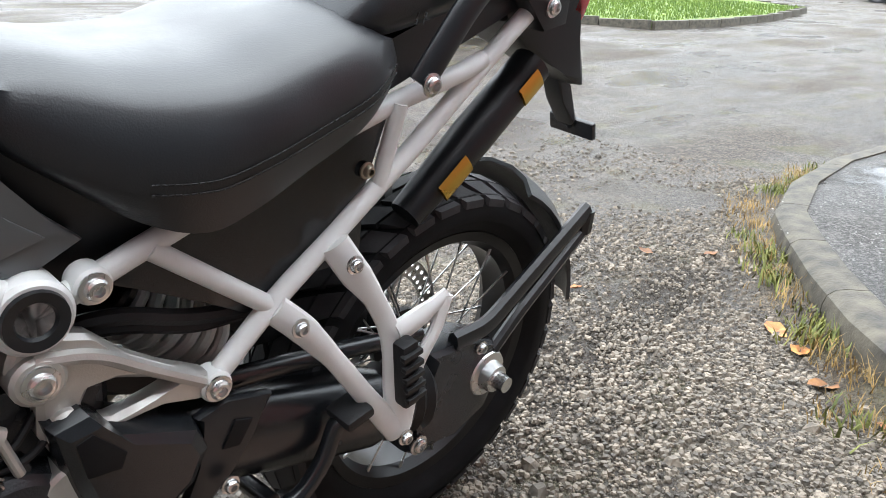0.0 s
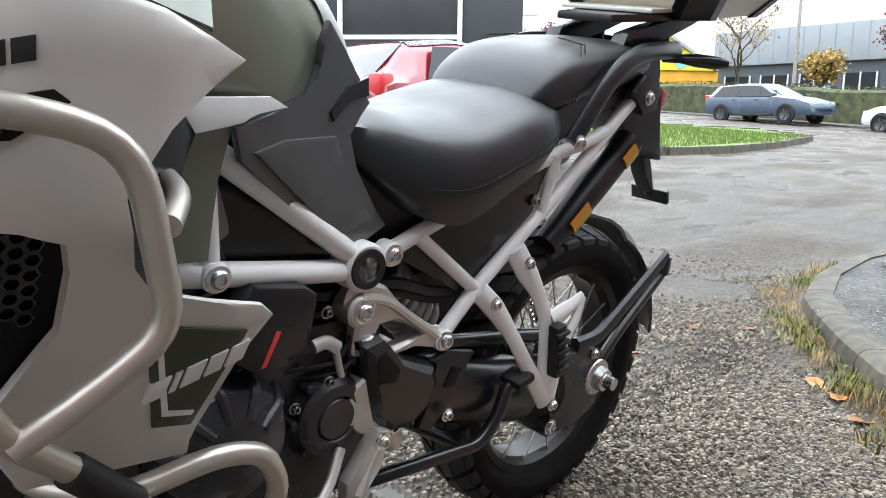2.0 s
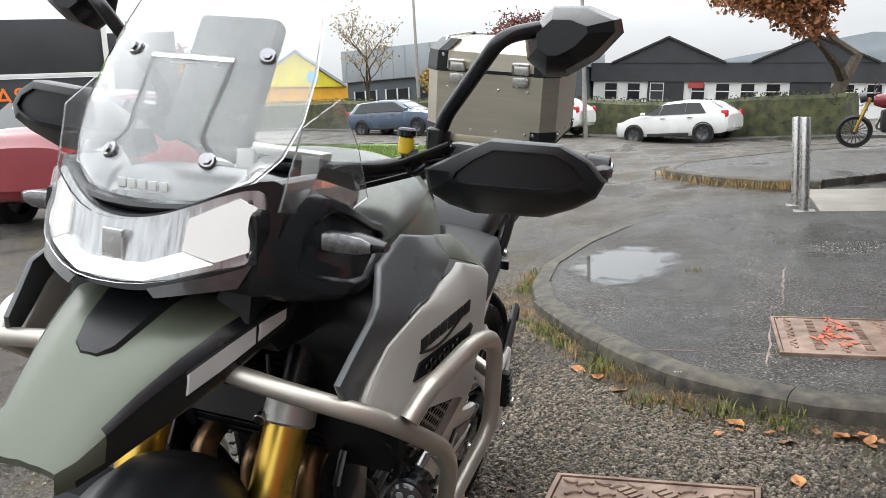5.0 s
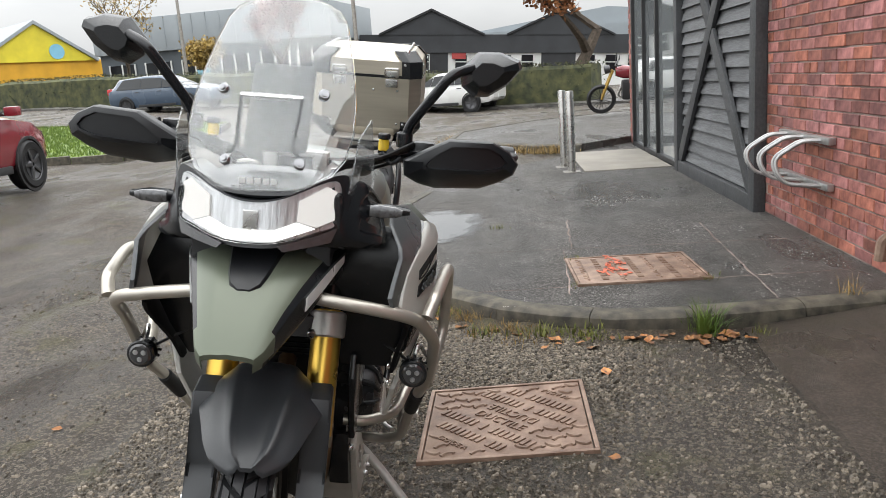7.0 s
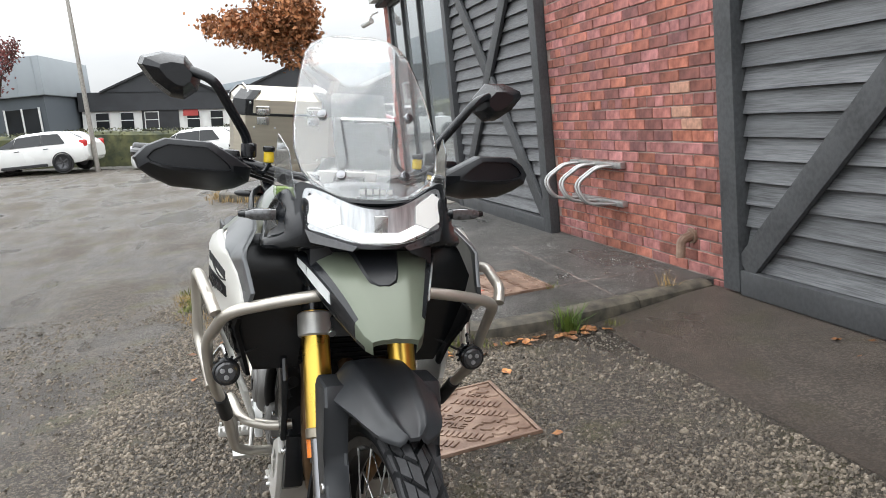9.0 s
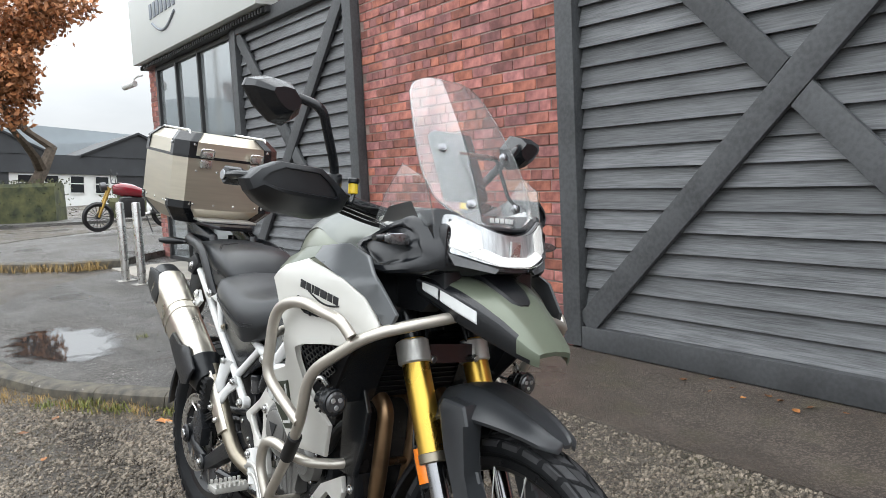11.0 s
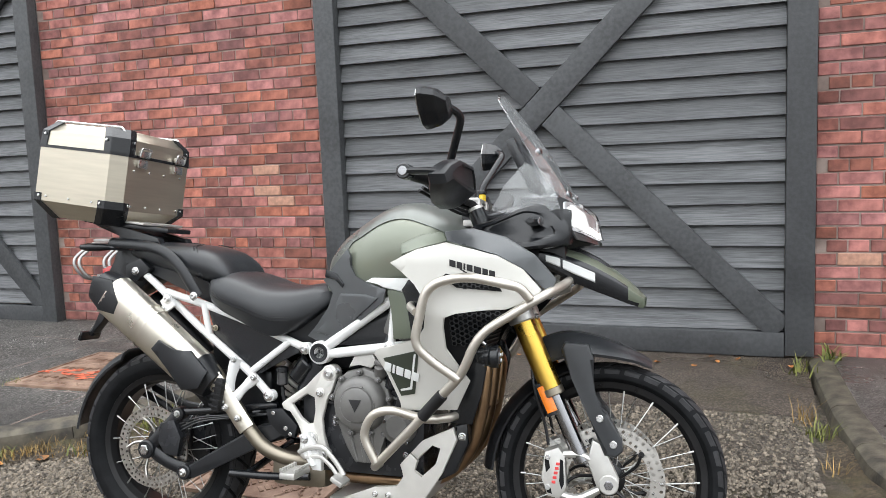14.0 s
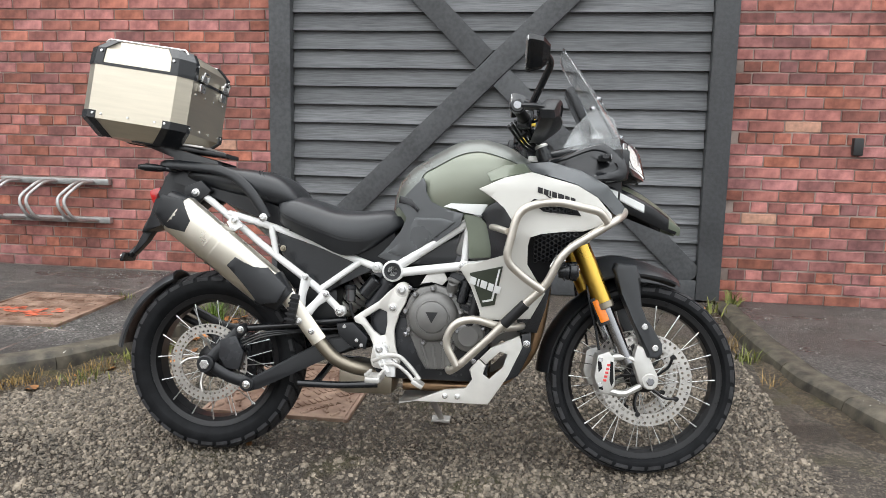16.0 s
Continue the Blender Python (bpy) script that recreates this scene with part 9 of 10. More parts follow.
prism(bm, [(0.889, 0.660), (0.866, 0.676), (0.795, 0.667), (0.774, 0.653), (0.780, 0.606), (0.799, 0.592), (0.812, 0.564), (0.852, 0.554), (0.893, 0.581)], 0.145, 0.198, 0.012)
part("inlet_cover", bm, b_satin, bike, "black angular inlet cover")
bm = NB()
prism(bm, [(0.838, 0.616), (0.831, 0.614), (0.850, 0.571), (0.857, 0.570)], 0.197, 0.1995, 0.0004)
part("red_stripe", bm, b_red, bike)
bm = NB()
box(bm, (0.885, 0, 0.80), (0.32, 0.24, 0.16), 0.03)
box(bm, (1.06, 0, 0.82), (0.18, 0.26, 0.18), 0.03)
box(bm, (0.80, 0, 0.70), (0.36, 0.19, 0.20), 0.03)
part("airbox", bm, b_sheet, bike, "black airbox under the tank")
bm = NB()
box(bm, (1.175, 0, 0.770), (0.05, 0.34, 0.21), 0.01, pose(0, 0, 0, 0, 18, 0))
rad = part("radiator", bm, b_sheet, bike, "black radiator")
for k in range(14):
    bm = NB()
    box(bm, (1.203 + 0.0045 * (k - 6.5), 0, 0.770 + 0.0138 * (k - 6.5)), (0.006, 0.31, 0.003), 0.0, pose(0, 0, 0, 0, 18, 0))
    part("radiator_fin", bm, b_satin, rad)
for s in (-1, 1):
    bm = NB()
    tube(bm, [(1.16, s * 0.13, 0.62), (1.08, s * 0.155, 0.58), (1.02, s * 0.15, 0.50), (0.95, s * 0.14, 0.47)], 0.014, 0.04, 10)
    part("coolant_hose", bm, m_rubber, bike)
    for k in range(5):
        bm = NB()
        rng = random.Random(30 + k + s)
        x0, z0 = rng.uniform(0.62, 0.95), rng.uniform(0.55, 0.66)
        tube(bm, [(x0, s * 0.13, z0), (x0 + 0.05, s * 0.15, z0 - 0.05), (x0 + 0.09, s * 0.145, z0 - rng.uniform(0.02, 0.12)), (x0 + 0.14, s * 0.12, z0 - 0.06)], rng.choice((0.004, 0.006)), 0.03, 7)
        part("cable", bm, m_rubber, bike)
    for k in range(8):
        rng = random.Random(50 + k + s)
        bolt((rng.uniform(0.70, 0.98), s * 0.150, rng.uniform(0.32, 0.62)), (0, s, 0), 0.007, b_fork_low)

# ---- bash plate, footrests, stands ----
for s in (-1, 1):
    bm = NB()
    prism(bm, [(0.752, 0.218), (0.862, 0.262), (0.935, 0.268), (0.957, 0.300), (0.942, 0.335), (0.975, 0.372), (1.000, 0.350), (0.985, 0.318), (1.012, 0.300), (1.060, 0.345), (1.075, 0.395), (1.045, 0.405), (1.000, 0.355), (0.978, 0.374), (1.013, 0.412), (1.110, 0.458), (1.122, 0.420), (1.075, 0.318), (1.010, 0.218)], s * 0.150, s * 0.166, 0.003)
    part("bash_plate_side", bm, b_cast, bike, "brushed aluminium bash plate side")
    bm = NB()
    prism(bm, [(1.075, 0.318), (1.122, 0.420), (1.112, 0.460), (1.150, 0.470), (1.152, 0.410), (1.110, 0.318), (1.04, 0.28)], s * 0.100, s * 0.150, 0.006)
    part("bash_plate_nose", bm, b_satin, bike)
    bolt((1.135, s * 0.150, 0.430), (0, s, 0), 0.009)
    for x in (0.862, 0.905):
        bolt((x, s * 0.166, 0.240), (0, s, 0), 0.007)
bm = NB()
prism(bm, [(0.70, 0.200), (0.752, 0.216), (1.010, 0.216), (1.075, 0.316), (1.068, 0.324), (1.002, 0.226), (0.70, 0.212)], -0.150, 0.150, 0.003)
part("bash_plate", bm, b_alu, bike, "brushed aluminium bash plate")
for s in (-1, 1):
    bm = NB()
    prism(bm, [(0.640, 0.415), (0.612, 0.405), (0.625, 0.350), (0.660, 0.300), (0.690, 0.300), (0.690, 0.340)], s * 0.165, s * 0.190, 0.006)
    tube(bm, [(0.63, s * 0.175, 0.395), (0.655, s * 0.180, 0.345), (0.668, s * 0.185, 0.315)], 0.017, 0.02, 10, 0.6)
    fr = part("footrest_bracket", bm, b_alu if s > 0 else b_white, bike, "cast footrest bracket")
    bm = NB()
    box(bm, (0.630, s * 0.245, 0.305), (0.052, 0.105, 0.020), 0.006)
    for k in range(7):
        for j in (-1, 1):
            box(bm, (0.630 + j * 0.022, s * (0.205 + 0.014 * k), 0.320), (0.010, 0.007, 0.012), 0.001)
    part("footrest", bm, b_alu, fr, "serrated metal footrest")
    bolt((0.632, s * 0.191, 0.395), (0, s, 0), 0.010)
bm = NB()
tube(bm, [(0.611, -0.185, 0.352), (0.655, -0.196, 0.374), (0.704, -0.200, 0.378), (0.750, -0.204, 0.334), (0.778, -0.210, 0.300)], 0.0065, 0.03, 10, 1.2)
tube(bm, [(0.640, -0.190, 0.340), (0.690, -0.196, 0.350), (0.735, -0.202, 0.318), (0.762, -0.210, 0.288)], 0.0055, 0.03, 10, 1.2)
box(bm, (0.775, -0.232, 0.292), (0.042, 0.06, 0.016), 0.004, pose(0, 0, 0, 0, 30, 0))
part("brake_pedal", bm, b_alu, bike, "silver brake pedal")
bm = NB()
tube(bm, [(0.690, 0.165, 0.390), (0.72, 0.185, 0.350), (0.760, 0.200, 0.320), (0.790, 0.230, 0.318)], 0.008, 0.03, 10)
part("gear_lever", bm, b_alu, bike, "silver gear lever")
bm = NB()
tube(bm, [(0.704, 0.150, 0.548), (0.690, 0.152, 0.500)], 0.0055, 0, 10)
tube(bm, [(0.690, 0.152, 0.500), (0.684, 0.152, 0.450)], 0.0035, 0, 8)
tube(bm, [(0.742, 0.150, 0.556), (0.722, 0.152, 0.562), (0.702, 0.152, 0.548)], 0.0085, 0.01, 12, 1.2)
part("shift_rod", bm, b_alu, bike)
bm = NB()
tube(bm, [(0.600, 0.130, 0.285), (0.500, 0.160, 0.300), (0.375, 0.172, 0.300), (0.335, 0.172, 0.345), (0.318, 0.170, 0.396), (0.300, 0.178, 0.406)], 0.0125, 0.04, 12)
tube(bm, [(0.620, -0.130, 0.262), (0.480, -0.135, 0.252), (0.340, -0.150, 0.255)], 0.0125, 0.04, 12)
tube(bm, [(0.400, 0.150, 0.296), (0.400, -0.14, 0.256)], 0.0125, 0.0, 12)
part("centre_stand", bm, b_satin, bike, "black folded centre stand")
bm = NB()
box(bm, (0.300, 0.176, 0.412), (0.045, 0.05, 0.016), 0.006, pose(0, 0, 0, 0, 14, 0))
part("stand_tread", bm, m_rubber, bike)
bm = NB()
tube(bm, [(0.745, 0.120, 0.250), (0.760, 0.180, 0.200), (0.800, 0.300, 0.075), (0.806, 0.345, 0.047)], 0.013, 0.05, 12)
box(bm, (0.806, 0.352, 0.040), (0.075, 0.06, 0.010), 0.003, pose(0, 0, 0, 8, 0, 0))
part("side_stand", bm, b_alu, bike, "silver side stand propped on the ground")

# ---- crash bars and spot lamps ----
for s in (-1, 1):
    def barp(pts, r=0.0132, f=0.055):
        bm = NB()
        tube(bm, [(x, s * y, z) for x, y, z in pts], r, f, 16)
        return part("crash_bar", bm, b_bar, bike, "champagne steel crash bar")
    barp([(1.420, 0.050, 0.900), (1.450, 0.110, 0.898), (1.442, 0.200, 0.884), (1.405, 0.305, 0.858), (1.235, 0.345, 0.752), (1.187, 0.330, 0.640), (1.115, 0.305, 0.572), (1.050, 0.288, 0.500), (0.912, 0.262, 0.362), (0.880, 0.220, 0.335), (0.870, 0.150, 0.330)])
    barp([(1.375, 0.326, 0.850), (1.350, 0.338, 0.882), (1.200, 0.358, 0.912), (1.092, 0.362, 0.884), (1.055, 0.358, 0.720), (1.110, 0.342, 0.670), (1.178, 0.330, 0.626)])
    barp([(0.905, 0.262, 0.362), (0.862, 0.266, 0.440), (0.895, 0.272, 0.505), (0.955, 0.275, 0.522), (1.060, 0.250, 0.492), (1.115, 0.180, 0.492), (1.120, 0.130, 0.495)])
    barp([(1.060, 0.356, 0.810), (1.020, 0.300, 0.822), (1.000, 0.215, 0.826)], 0.011, 0.03)
    bm = NB()
    cyl(bm, (1.125, s * 0.3075, 0.580), (1.056, s * 0.290, 0.508), 0.0175, None, 16, 0.003)
    part("bar_sleeve", bm, m_rubber, bike, "black rubber sleeve")
    bm = NB()
    cyl(bm, (1.225, s * 0.300, 0.690), (1.262, s * 0.300, 0.690), 0.022, 0.029, 26, 0.003)
    cyl(bm, (1.262, s * 0.300, 0.690), (1.285, s * 0.300, 0.690), 0.031, None, 26, 0.003)
    lamp = part("spot_lamp", bm, b_satin, bike, "small black spot lamp")
    bm = NB()
    cyl(bm, (1.284, s * 0.300, 0.690), (1.290, s * 0.300, 0.690), 0.025, 0.022, 24, 0.002)
    lens = part("lens", bm, b_lens_dark, lamp)
    bm = NB()
    for dy, dz in ((-0.009, 0.006), (0.009, 0.006), (0, -0.010)):
        cyl(bm, (1.289, s * 0.300 + dy, 0.690 + dz), (1.292, s * 0.300 + dy, 0.690 + dz), 0.0065, 0.005, 10)
    part("lamp_chips", bm, b_reflector, lens)
    for k in range(6):
        bm = NB()
        box(bm, (1.245, s * 0.300, 0.690), (0.004, 0.064, 0.006), 0.001, pose(0, 0, 0, 30 * k, 0, 0))
        part("cooling_rib", bm, b_satin, lamp)
    bm = NB()
    tube(bm, [(1.245, s * 0.300, 0.722), (1.220, s * 0.305, 0.742), (1.200, s * 0.330, 0.700)], 0.005, 0.015, 8)
    part("bracket", bm, b_chrome, lamp)
    bm = NB()
    tube(bm, [(1.225, s * 0.295, 0.690), (1.19, s * 0.25, 0.71), (1.20, s * 0.20, 0.74), (1.17, s * 0.17, 0.72)], 0.0035, 0.03, 6)
    part("cable", bm, m_rubber, bike)


# ---- the steering stands turned a little to the left ----
def steer(names, dx=0.0, sweep=0.0, deg=7.0, dz=0.0):
    turn = Matrix.Rotation(radians(deg), 4, Vector((-0.44, 0, 1.0)).normalized())
    head = Vector((1.27, 0, 0.763))
    for top in [o for o in bike.children if o.name.split(".")[0] in names]:
        for ob in (top, *top.children_recursive):
            if ob.type == "MESH":
                ob.data.transform(Matrix.Translation((dx, 0, dz)))
                for v in ob.data.vertices:
                    v.co.x -= sweep * abs(v.co.y)
                ob.data.transform(Matrix.Translation(head) @ turn @ Matrix.Translation(-head))
                ob.data.update()


steer({"front_wheel", "fork_foot", "front_mudguard", "inner_mudguard"})
steer({"fork_tube", "fork_top", "fork_slider", "lower_yoke", "upper_yoke"})
steer({"caliper", "brake_hose", "fork_guard", "reflector_tab"}, -0.012)
steer({"handlebar", "bar_clamp", "grip", "switch_cube", "lever", "handguard", "bar_end", "mirror_stem", "mirror", "fluid_reservoir"}, 0.01, 0.02, 4.0, -0.02)

# ---- top box on the rack ----
tb = tagged(empty("top_box", pose(0, -0.035, 0, -8.0, 0, 2.7) @ pose(-0.27, 0, 1.262) @ pose(0, 0, 0, 0, 7.5, 0) @ pose(0.27, 0, -1.262)), "brushed aluminium top box with black corners and latches on the rack", "top box")
X0, X1, YW, CH = -0.462, -0.075, 0.205, 0.042


def octo(z, inset=0.0):
    x0, x1, y, c = X0 + inset, X1 - inset, YW - inset, CH
    return [(x0 + c, -y, z), (x1 - c, -y, z), (x1, -y + c, z), (x1, y - c, z), (x1 - c, y, z), (x0 + c, y, z), (x0, y - c, z), (x0, -y + c, z)]


bm = NB()
loft(bm, [octo(1.094, 0.045), octo(1.148), octo(1.338)])
body = part("box_body", bm, b_box, tb)
bm = NB()
loft(bm, [octo(1.344), octo(1.396, 0.004), octo(1.428, 0.034)])
lid = part("lid", bm, b_box, tb)
bm = NB()
loft(bm, [octo(1.336, -0.003), octo(1.346, -0.003)])
part("seal_band", bm, b_satin, tb)
for sx in (0, 1):
    for sy in (-1, 1):
        x, s1 = (X1, 1) if sx else (X0, -1)

        def corner(levels, k, name, parent):
            """A black piece folded round a corner, k wide on both faces."""
            bm = NB()
            rings = []
            for z, ins in levels:
                xx, yy = x - s1 * ins, sy * (YW - ins)
                o = 0.0035
                rings.append([(xx + s1 * o - s1 * (CH + k), yy + sy * o, z), (xx + s1 * o * 0.6 - s1 * CH, yy + sy * o, z), (xx + s1 * o, yy + sy * o * 0.6 - sy * CH, z), (xx + s1 * o, yy + sy * o - sy * (CH + k), z), (xx - s1 * 0.004, yy - sy * (CH + k), z), (xx - s1 * 0.006, yy - sy * (CH + 0.004), z), (xx - s1 * (CH + 0.004), yy - sy * 0.006, z), (xx - s1 * (CH + k), yy - sy * 0.004, z)])
            loft(bm, rings)
            return part(name, bm, b_satin, parent)
        corner(((1.090, 0.046), (1.148, 0.0), (1.175, 0.0)), 0.030, "lower_corner", tb)
        corner(((1.345, 0.0), (1.397, 0.003), (1.431, 0.033)), 0.030, "lid_corner", tb)
        for dz in (1.165, 1.385):
            for dx, dy in ((-s1 * (CH + 0.018), 0.003), (0.003, None)):
                p = (x + dx, sy * (YW + 0.002), dz) if dy is not None else (x + s1 * 0.002, sy * (YW - CH - 0.018), dz)
                n = Vector((0, sy, 0)) if dy is not None else Vector((s1, 0, 0))
                bm = NB()
                cyl(bm, Vector(p), Vector(p) + n * 0.005, 0.005, None, 10, 0.001)
                part("rivet", bm, b_chrome, tb)
for y in (-0.098, 0.098):
    bm = NB()
    box(bm, (X1 + 0.006, y, 1.318), (0.012, 0.046, 0.030), 0.003)
    box(bm, (X1 + 0.010, y, 1.352), (0.012, 0.050, 0.024), 0.003)
    tube(bm, [(X1 + 0.014, y - 0.024, 1.345), (X1 + 0.020, y - 0.024, 1.372), (X1 + 0.020, y + 0.024, 1.372), (X1 + 0.014, y + 0.024, 1.345)], 0.0035, 0.006, 8)
    part("latch", bm, b_chrome, tb, "steel toggle latch")
for y in (-0.13, -0.05, 0.03, 0.12):
    for z in (1.165, 1.29):
        bm = NB()
        cyl(bm, (X1, y, z), (X1 + 0.004, y, z), 0.0045, None, 10, 0.001)
        part("rivet", bm, b_chrome, tb)
for s in (-1, 1):
    bm = NB()
    tube(bm, [(X0 + 0.04, s * 0.150, 1.422), (X0 + 0.05, s * 0.152, 1.436), (X1 - 0.05, s * 0.152, 1.436), (X1 - 0.04, s * 0.150, 1.422)], 0.0045, 0.012, 10)
    part("lid_rail", bm, b_chrome, tb, "thin steel lid rail")
    for k in range(3):
        for z in (1.165,):
            bm = NB()
            cyl(bm, (X0 + 0.09 + 0.10 * k, s * YW, z), (X0 + 0.09 + 0.10 * k, s * (YW + 0.004), z), 0.0045, None, 10, 0.001)
            part("rivet", bm, b_chrome, tb)

for name in ("luggage_rack",):
    for top in [o for o in bike.children if o.name.split(".")[0] == name]:
        for ob in (top, *top.children_recursive):
            ob.data.transform(pose(-0.10, 0, 1.055) @ pose(0, 0, 0, 0, 7.5, 0) @ pose(0.10, 0, -1.055))

# ---- loose gravel, weeds and leaves ----
COVER = (-0.22, 0.28, 0.42, 0.92)


def on_road(x, y):
    """Whether a spot lies on open tarmac."""
    if COVER[0] < x < COVER[2] and COVER[1] < y < COVER[3]:
        return False
    if y > 1.70:
        return False
    if x > 2.2 and y > -0.5:
        return False
    for (ax, ay), (bx, by) in zip(KERB, KERB[1:]):
        lo, hi = min(ay, by), max(ay, by)
        if lo <= y <= hi and hi > lo:
            f = (y - ay) / (by - ay)
            if x < ax + (bx - ax) * f + 0.02 and x > -6:
                return False
    return True


rng = random.Random(21)
verts, faces = [], []
for k in range(115000):
    near = k % 4 in (1, 2)
    if k % 4 == 0:
        a, b = rng.choice(list(zip(KERB[1:11], KERB[2:12])))
        f = rng.random()
        d = abs(rng.gauss(0, 0.45)) + 0.02
        x, y = a[0] + (b[0] - a[0]) * f + d, a[1] + (b[1] - a[1]) * f - d * 0.5
    elif near:
        x, y = rng.uniform(-1.1, 2.25), rng.uniform(-0.9, 1.7)
    else:
        x, y = rng.uniform(-3.2, 3.2), rng.uniform(-2.6, 1.7)
    if not on_road(x, y) or noise.noise((x * 1.1, y * 1.1, 7)) < (-0.45 if near else -0.05) + rng.uniform(-0.35, 0.35):
        continue
    r = rng.choice((0.003, 0.004, 0.005, 0.006, 0.008, 0.010)) * rng.uniform(0.7, 1.3)
    if rng.random() < 0.012:
        r *= 1.8
    z = ground_z(x, y) + r * 0.25
    i = len(verts)
    rot = rng.uniform(0, 6.28)
    for q in range(5):
        a = rot + 2 * math.pi * q / 5
        rr = r * rng.uniform(0.7, 1.2)
        verts.append((x + rr * math.cos(a), y + rr * math.sin(a), z - r * 0.2))
    for q in range(4):
        a = rot + 2 * math.pi * q / 4 + 0.4
        rr = r * rng.uniform(0.45, 0.75)
        verts.append((x + rr * math.cos(a), y + rr * math.sin(a), z + r * rng.uniform(0.35, 0.7)))
    faces.append((i + 5, i + 6, i + 7, i + 8))
    faces += [(i, i + 1, i + 5), (i + 1, i + 6, i + 5), (i + 1, i + 2, i + 6), (i + 2, i + 3, i + 7), (i + 2, i + 7, i + 6), (i + 3, i + 4, i + 8), (i + 3, i + 8, i + 7), (i + 4, i, i + 5), (i + 4, i + 5, i + 8)]
for k in range(420):
    x, y, r = rng.gauss(-0.93, 0.09), rng.gauss(-0.71, 0.13), rng.uniform(0.005, 0.012)
    i = len(verts)
    z = ground_z(x, y)
    for q in range(5):
        a = 1.2566 * q + k
        verts.append((x + r * math.cos(a), y + r * math.sin(a), z))
    verts.append((x, y, z + r * 0.6))
    faces += [(i + q, i + (q + 1) % 5, i + 5) for q in range(5)]
me = bpy.data.meshes.new("gravel")
me.from_pydata(verts, [], faces)
me.materials.append(m_stone)
tagged(new("gravel", me), "loose pale and dark gravel on the tarmac", "gravel", kind="stuff")

# pale chippings trodden onto the pavement
verts, faces = [], []
for k in range(5200):
    x, y = rng.uniform(-4.5, -1.0), rng.uniform(-0.4, 2.55)
    if noise.noise((x * 1.6, y * 1.6, 3)) < 0.02 + rng.uniform(-0.15, 0.15):
        continue
    if on_road(x, y) and y < 1.7:
        continue
    r = rng.uniform(0.0025, 0.006)
    i = len(verts)
    for q in range(4):
        a = 1.57 * q + k
        verts.append((x + r * math.cos(a), y + r * math.sin(a), 0.089))
    verts.append((x, y, 0.089 + r * 0.7))
    faces += [(i + q, i + (q + 1) % 4, i + 4) for q in range(4)]
for k in range(2600):
    x, y = rng.uniform(2.5, 5.0), rng.uniform(0.4, 2.58)
    if noise.noise((x * 1.6, y * 1.6, 3)) < 0.0 or x < 2.5:
        continue
    r = rng.uniform(0.0025, 0.005)
    i = len(verts)
    for q in range(4):
        a = 1.57 * q + k
        verts.append((x + r * math.cos(a), y + r * math.sin(a), 0.079))
    verts.append((x, y, 0.079 + r * 0.7))
    faces += [(i + q, i + (q + 1) % 4, i + 4) for q in range(4)]
me = bpy.data.meshes.new("chippings")
me.from_pydata(verts, [], faces)
me.materials.append(m_chip)
tagged(new("chippings", me), "pale stone chippings scattered on the pavement", "chippings", kind="stuff")


def blade(bm, p, h, w, lean, a):
    d = Vector((math.cos(a), math.sin(a), 0))
    n = Vector((-d.y, d.x, 0)) * w
    m = p + d * lean * 0.35 + Vector((0, 0, h * 0.6))
    t = p + d * lean + Vector((0, 0, h))
    v = [bm.verts.new(q) for q in (p - n, p + n, m + n * 0.7, m - n * 0.7, t)]
    bm.faces.new(v[:4])
    bm.faces.new((v[3], v[2], v[4]))


WEEDS = {}


def tuft(x, y, z, n, h, spread, material, kind, seed, broad=1.0):
    rg = random.Random(seed)
    bm = WEEDS.setdefault((kind, material.name), (NB(), material))[0]
    for _ in range(n):
        a = rg.uniform(0, 6.28)
        p = Vector((x + rg.gauss(0, spread), y + rg.gauss(0, spread), z - 0.004))
        blade(bm, p, h * rg.uniform(0.4, 1.1), 0.0022 * broad * rg.uniform(0.6, 1.3), h * rg.uniform(0.2, 0.9), a)


# along the curve of the kerb: dry straw with green clumps
seed = 100
for a, b in zip(KERB[3:11], KERB[4:12]):
    n = max(2, int(math.dist(a, b) / 0.045))
    for k in range(n):
        seed += 1
        rg = random.Random(seed)
        f = (k + rg.random()) / n
        x, y = a[0] + (b[0] - a[0]) * f, a[1] + (b[1] - a[1]) * f
        nx, ny = (b[1] - a[1]), -(b[0] - a[0])
        l = math.hypot(nx, ny)
        o = rg.uniform(0.015, 0.10) if rg.random() < 0.6 else rg.uniform(0.05, 0.26)
        x, y = x - nx / l * o * -1 * (1 if nx / l > 0 else -1), y - abs(o) * 0.5
        straw = rg.random() < (0.80 if x < -1.45 else 0.55)
        tuft(x, y, ground_z(x, y) + 0.02, rg.choice((16, 34, 60)), rg.uniform(0.02, 0.065), 0.045, m_straw if straw else m_weed, "kerb", seed, 0.8 if straw else 1.7)
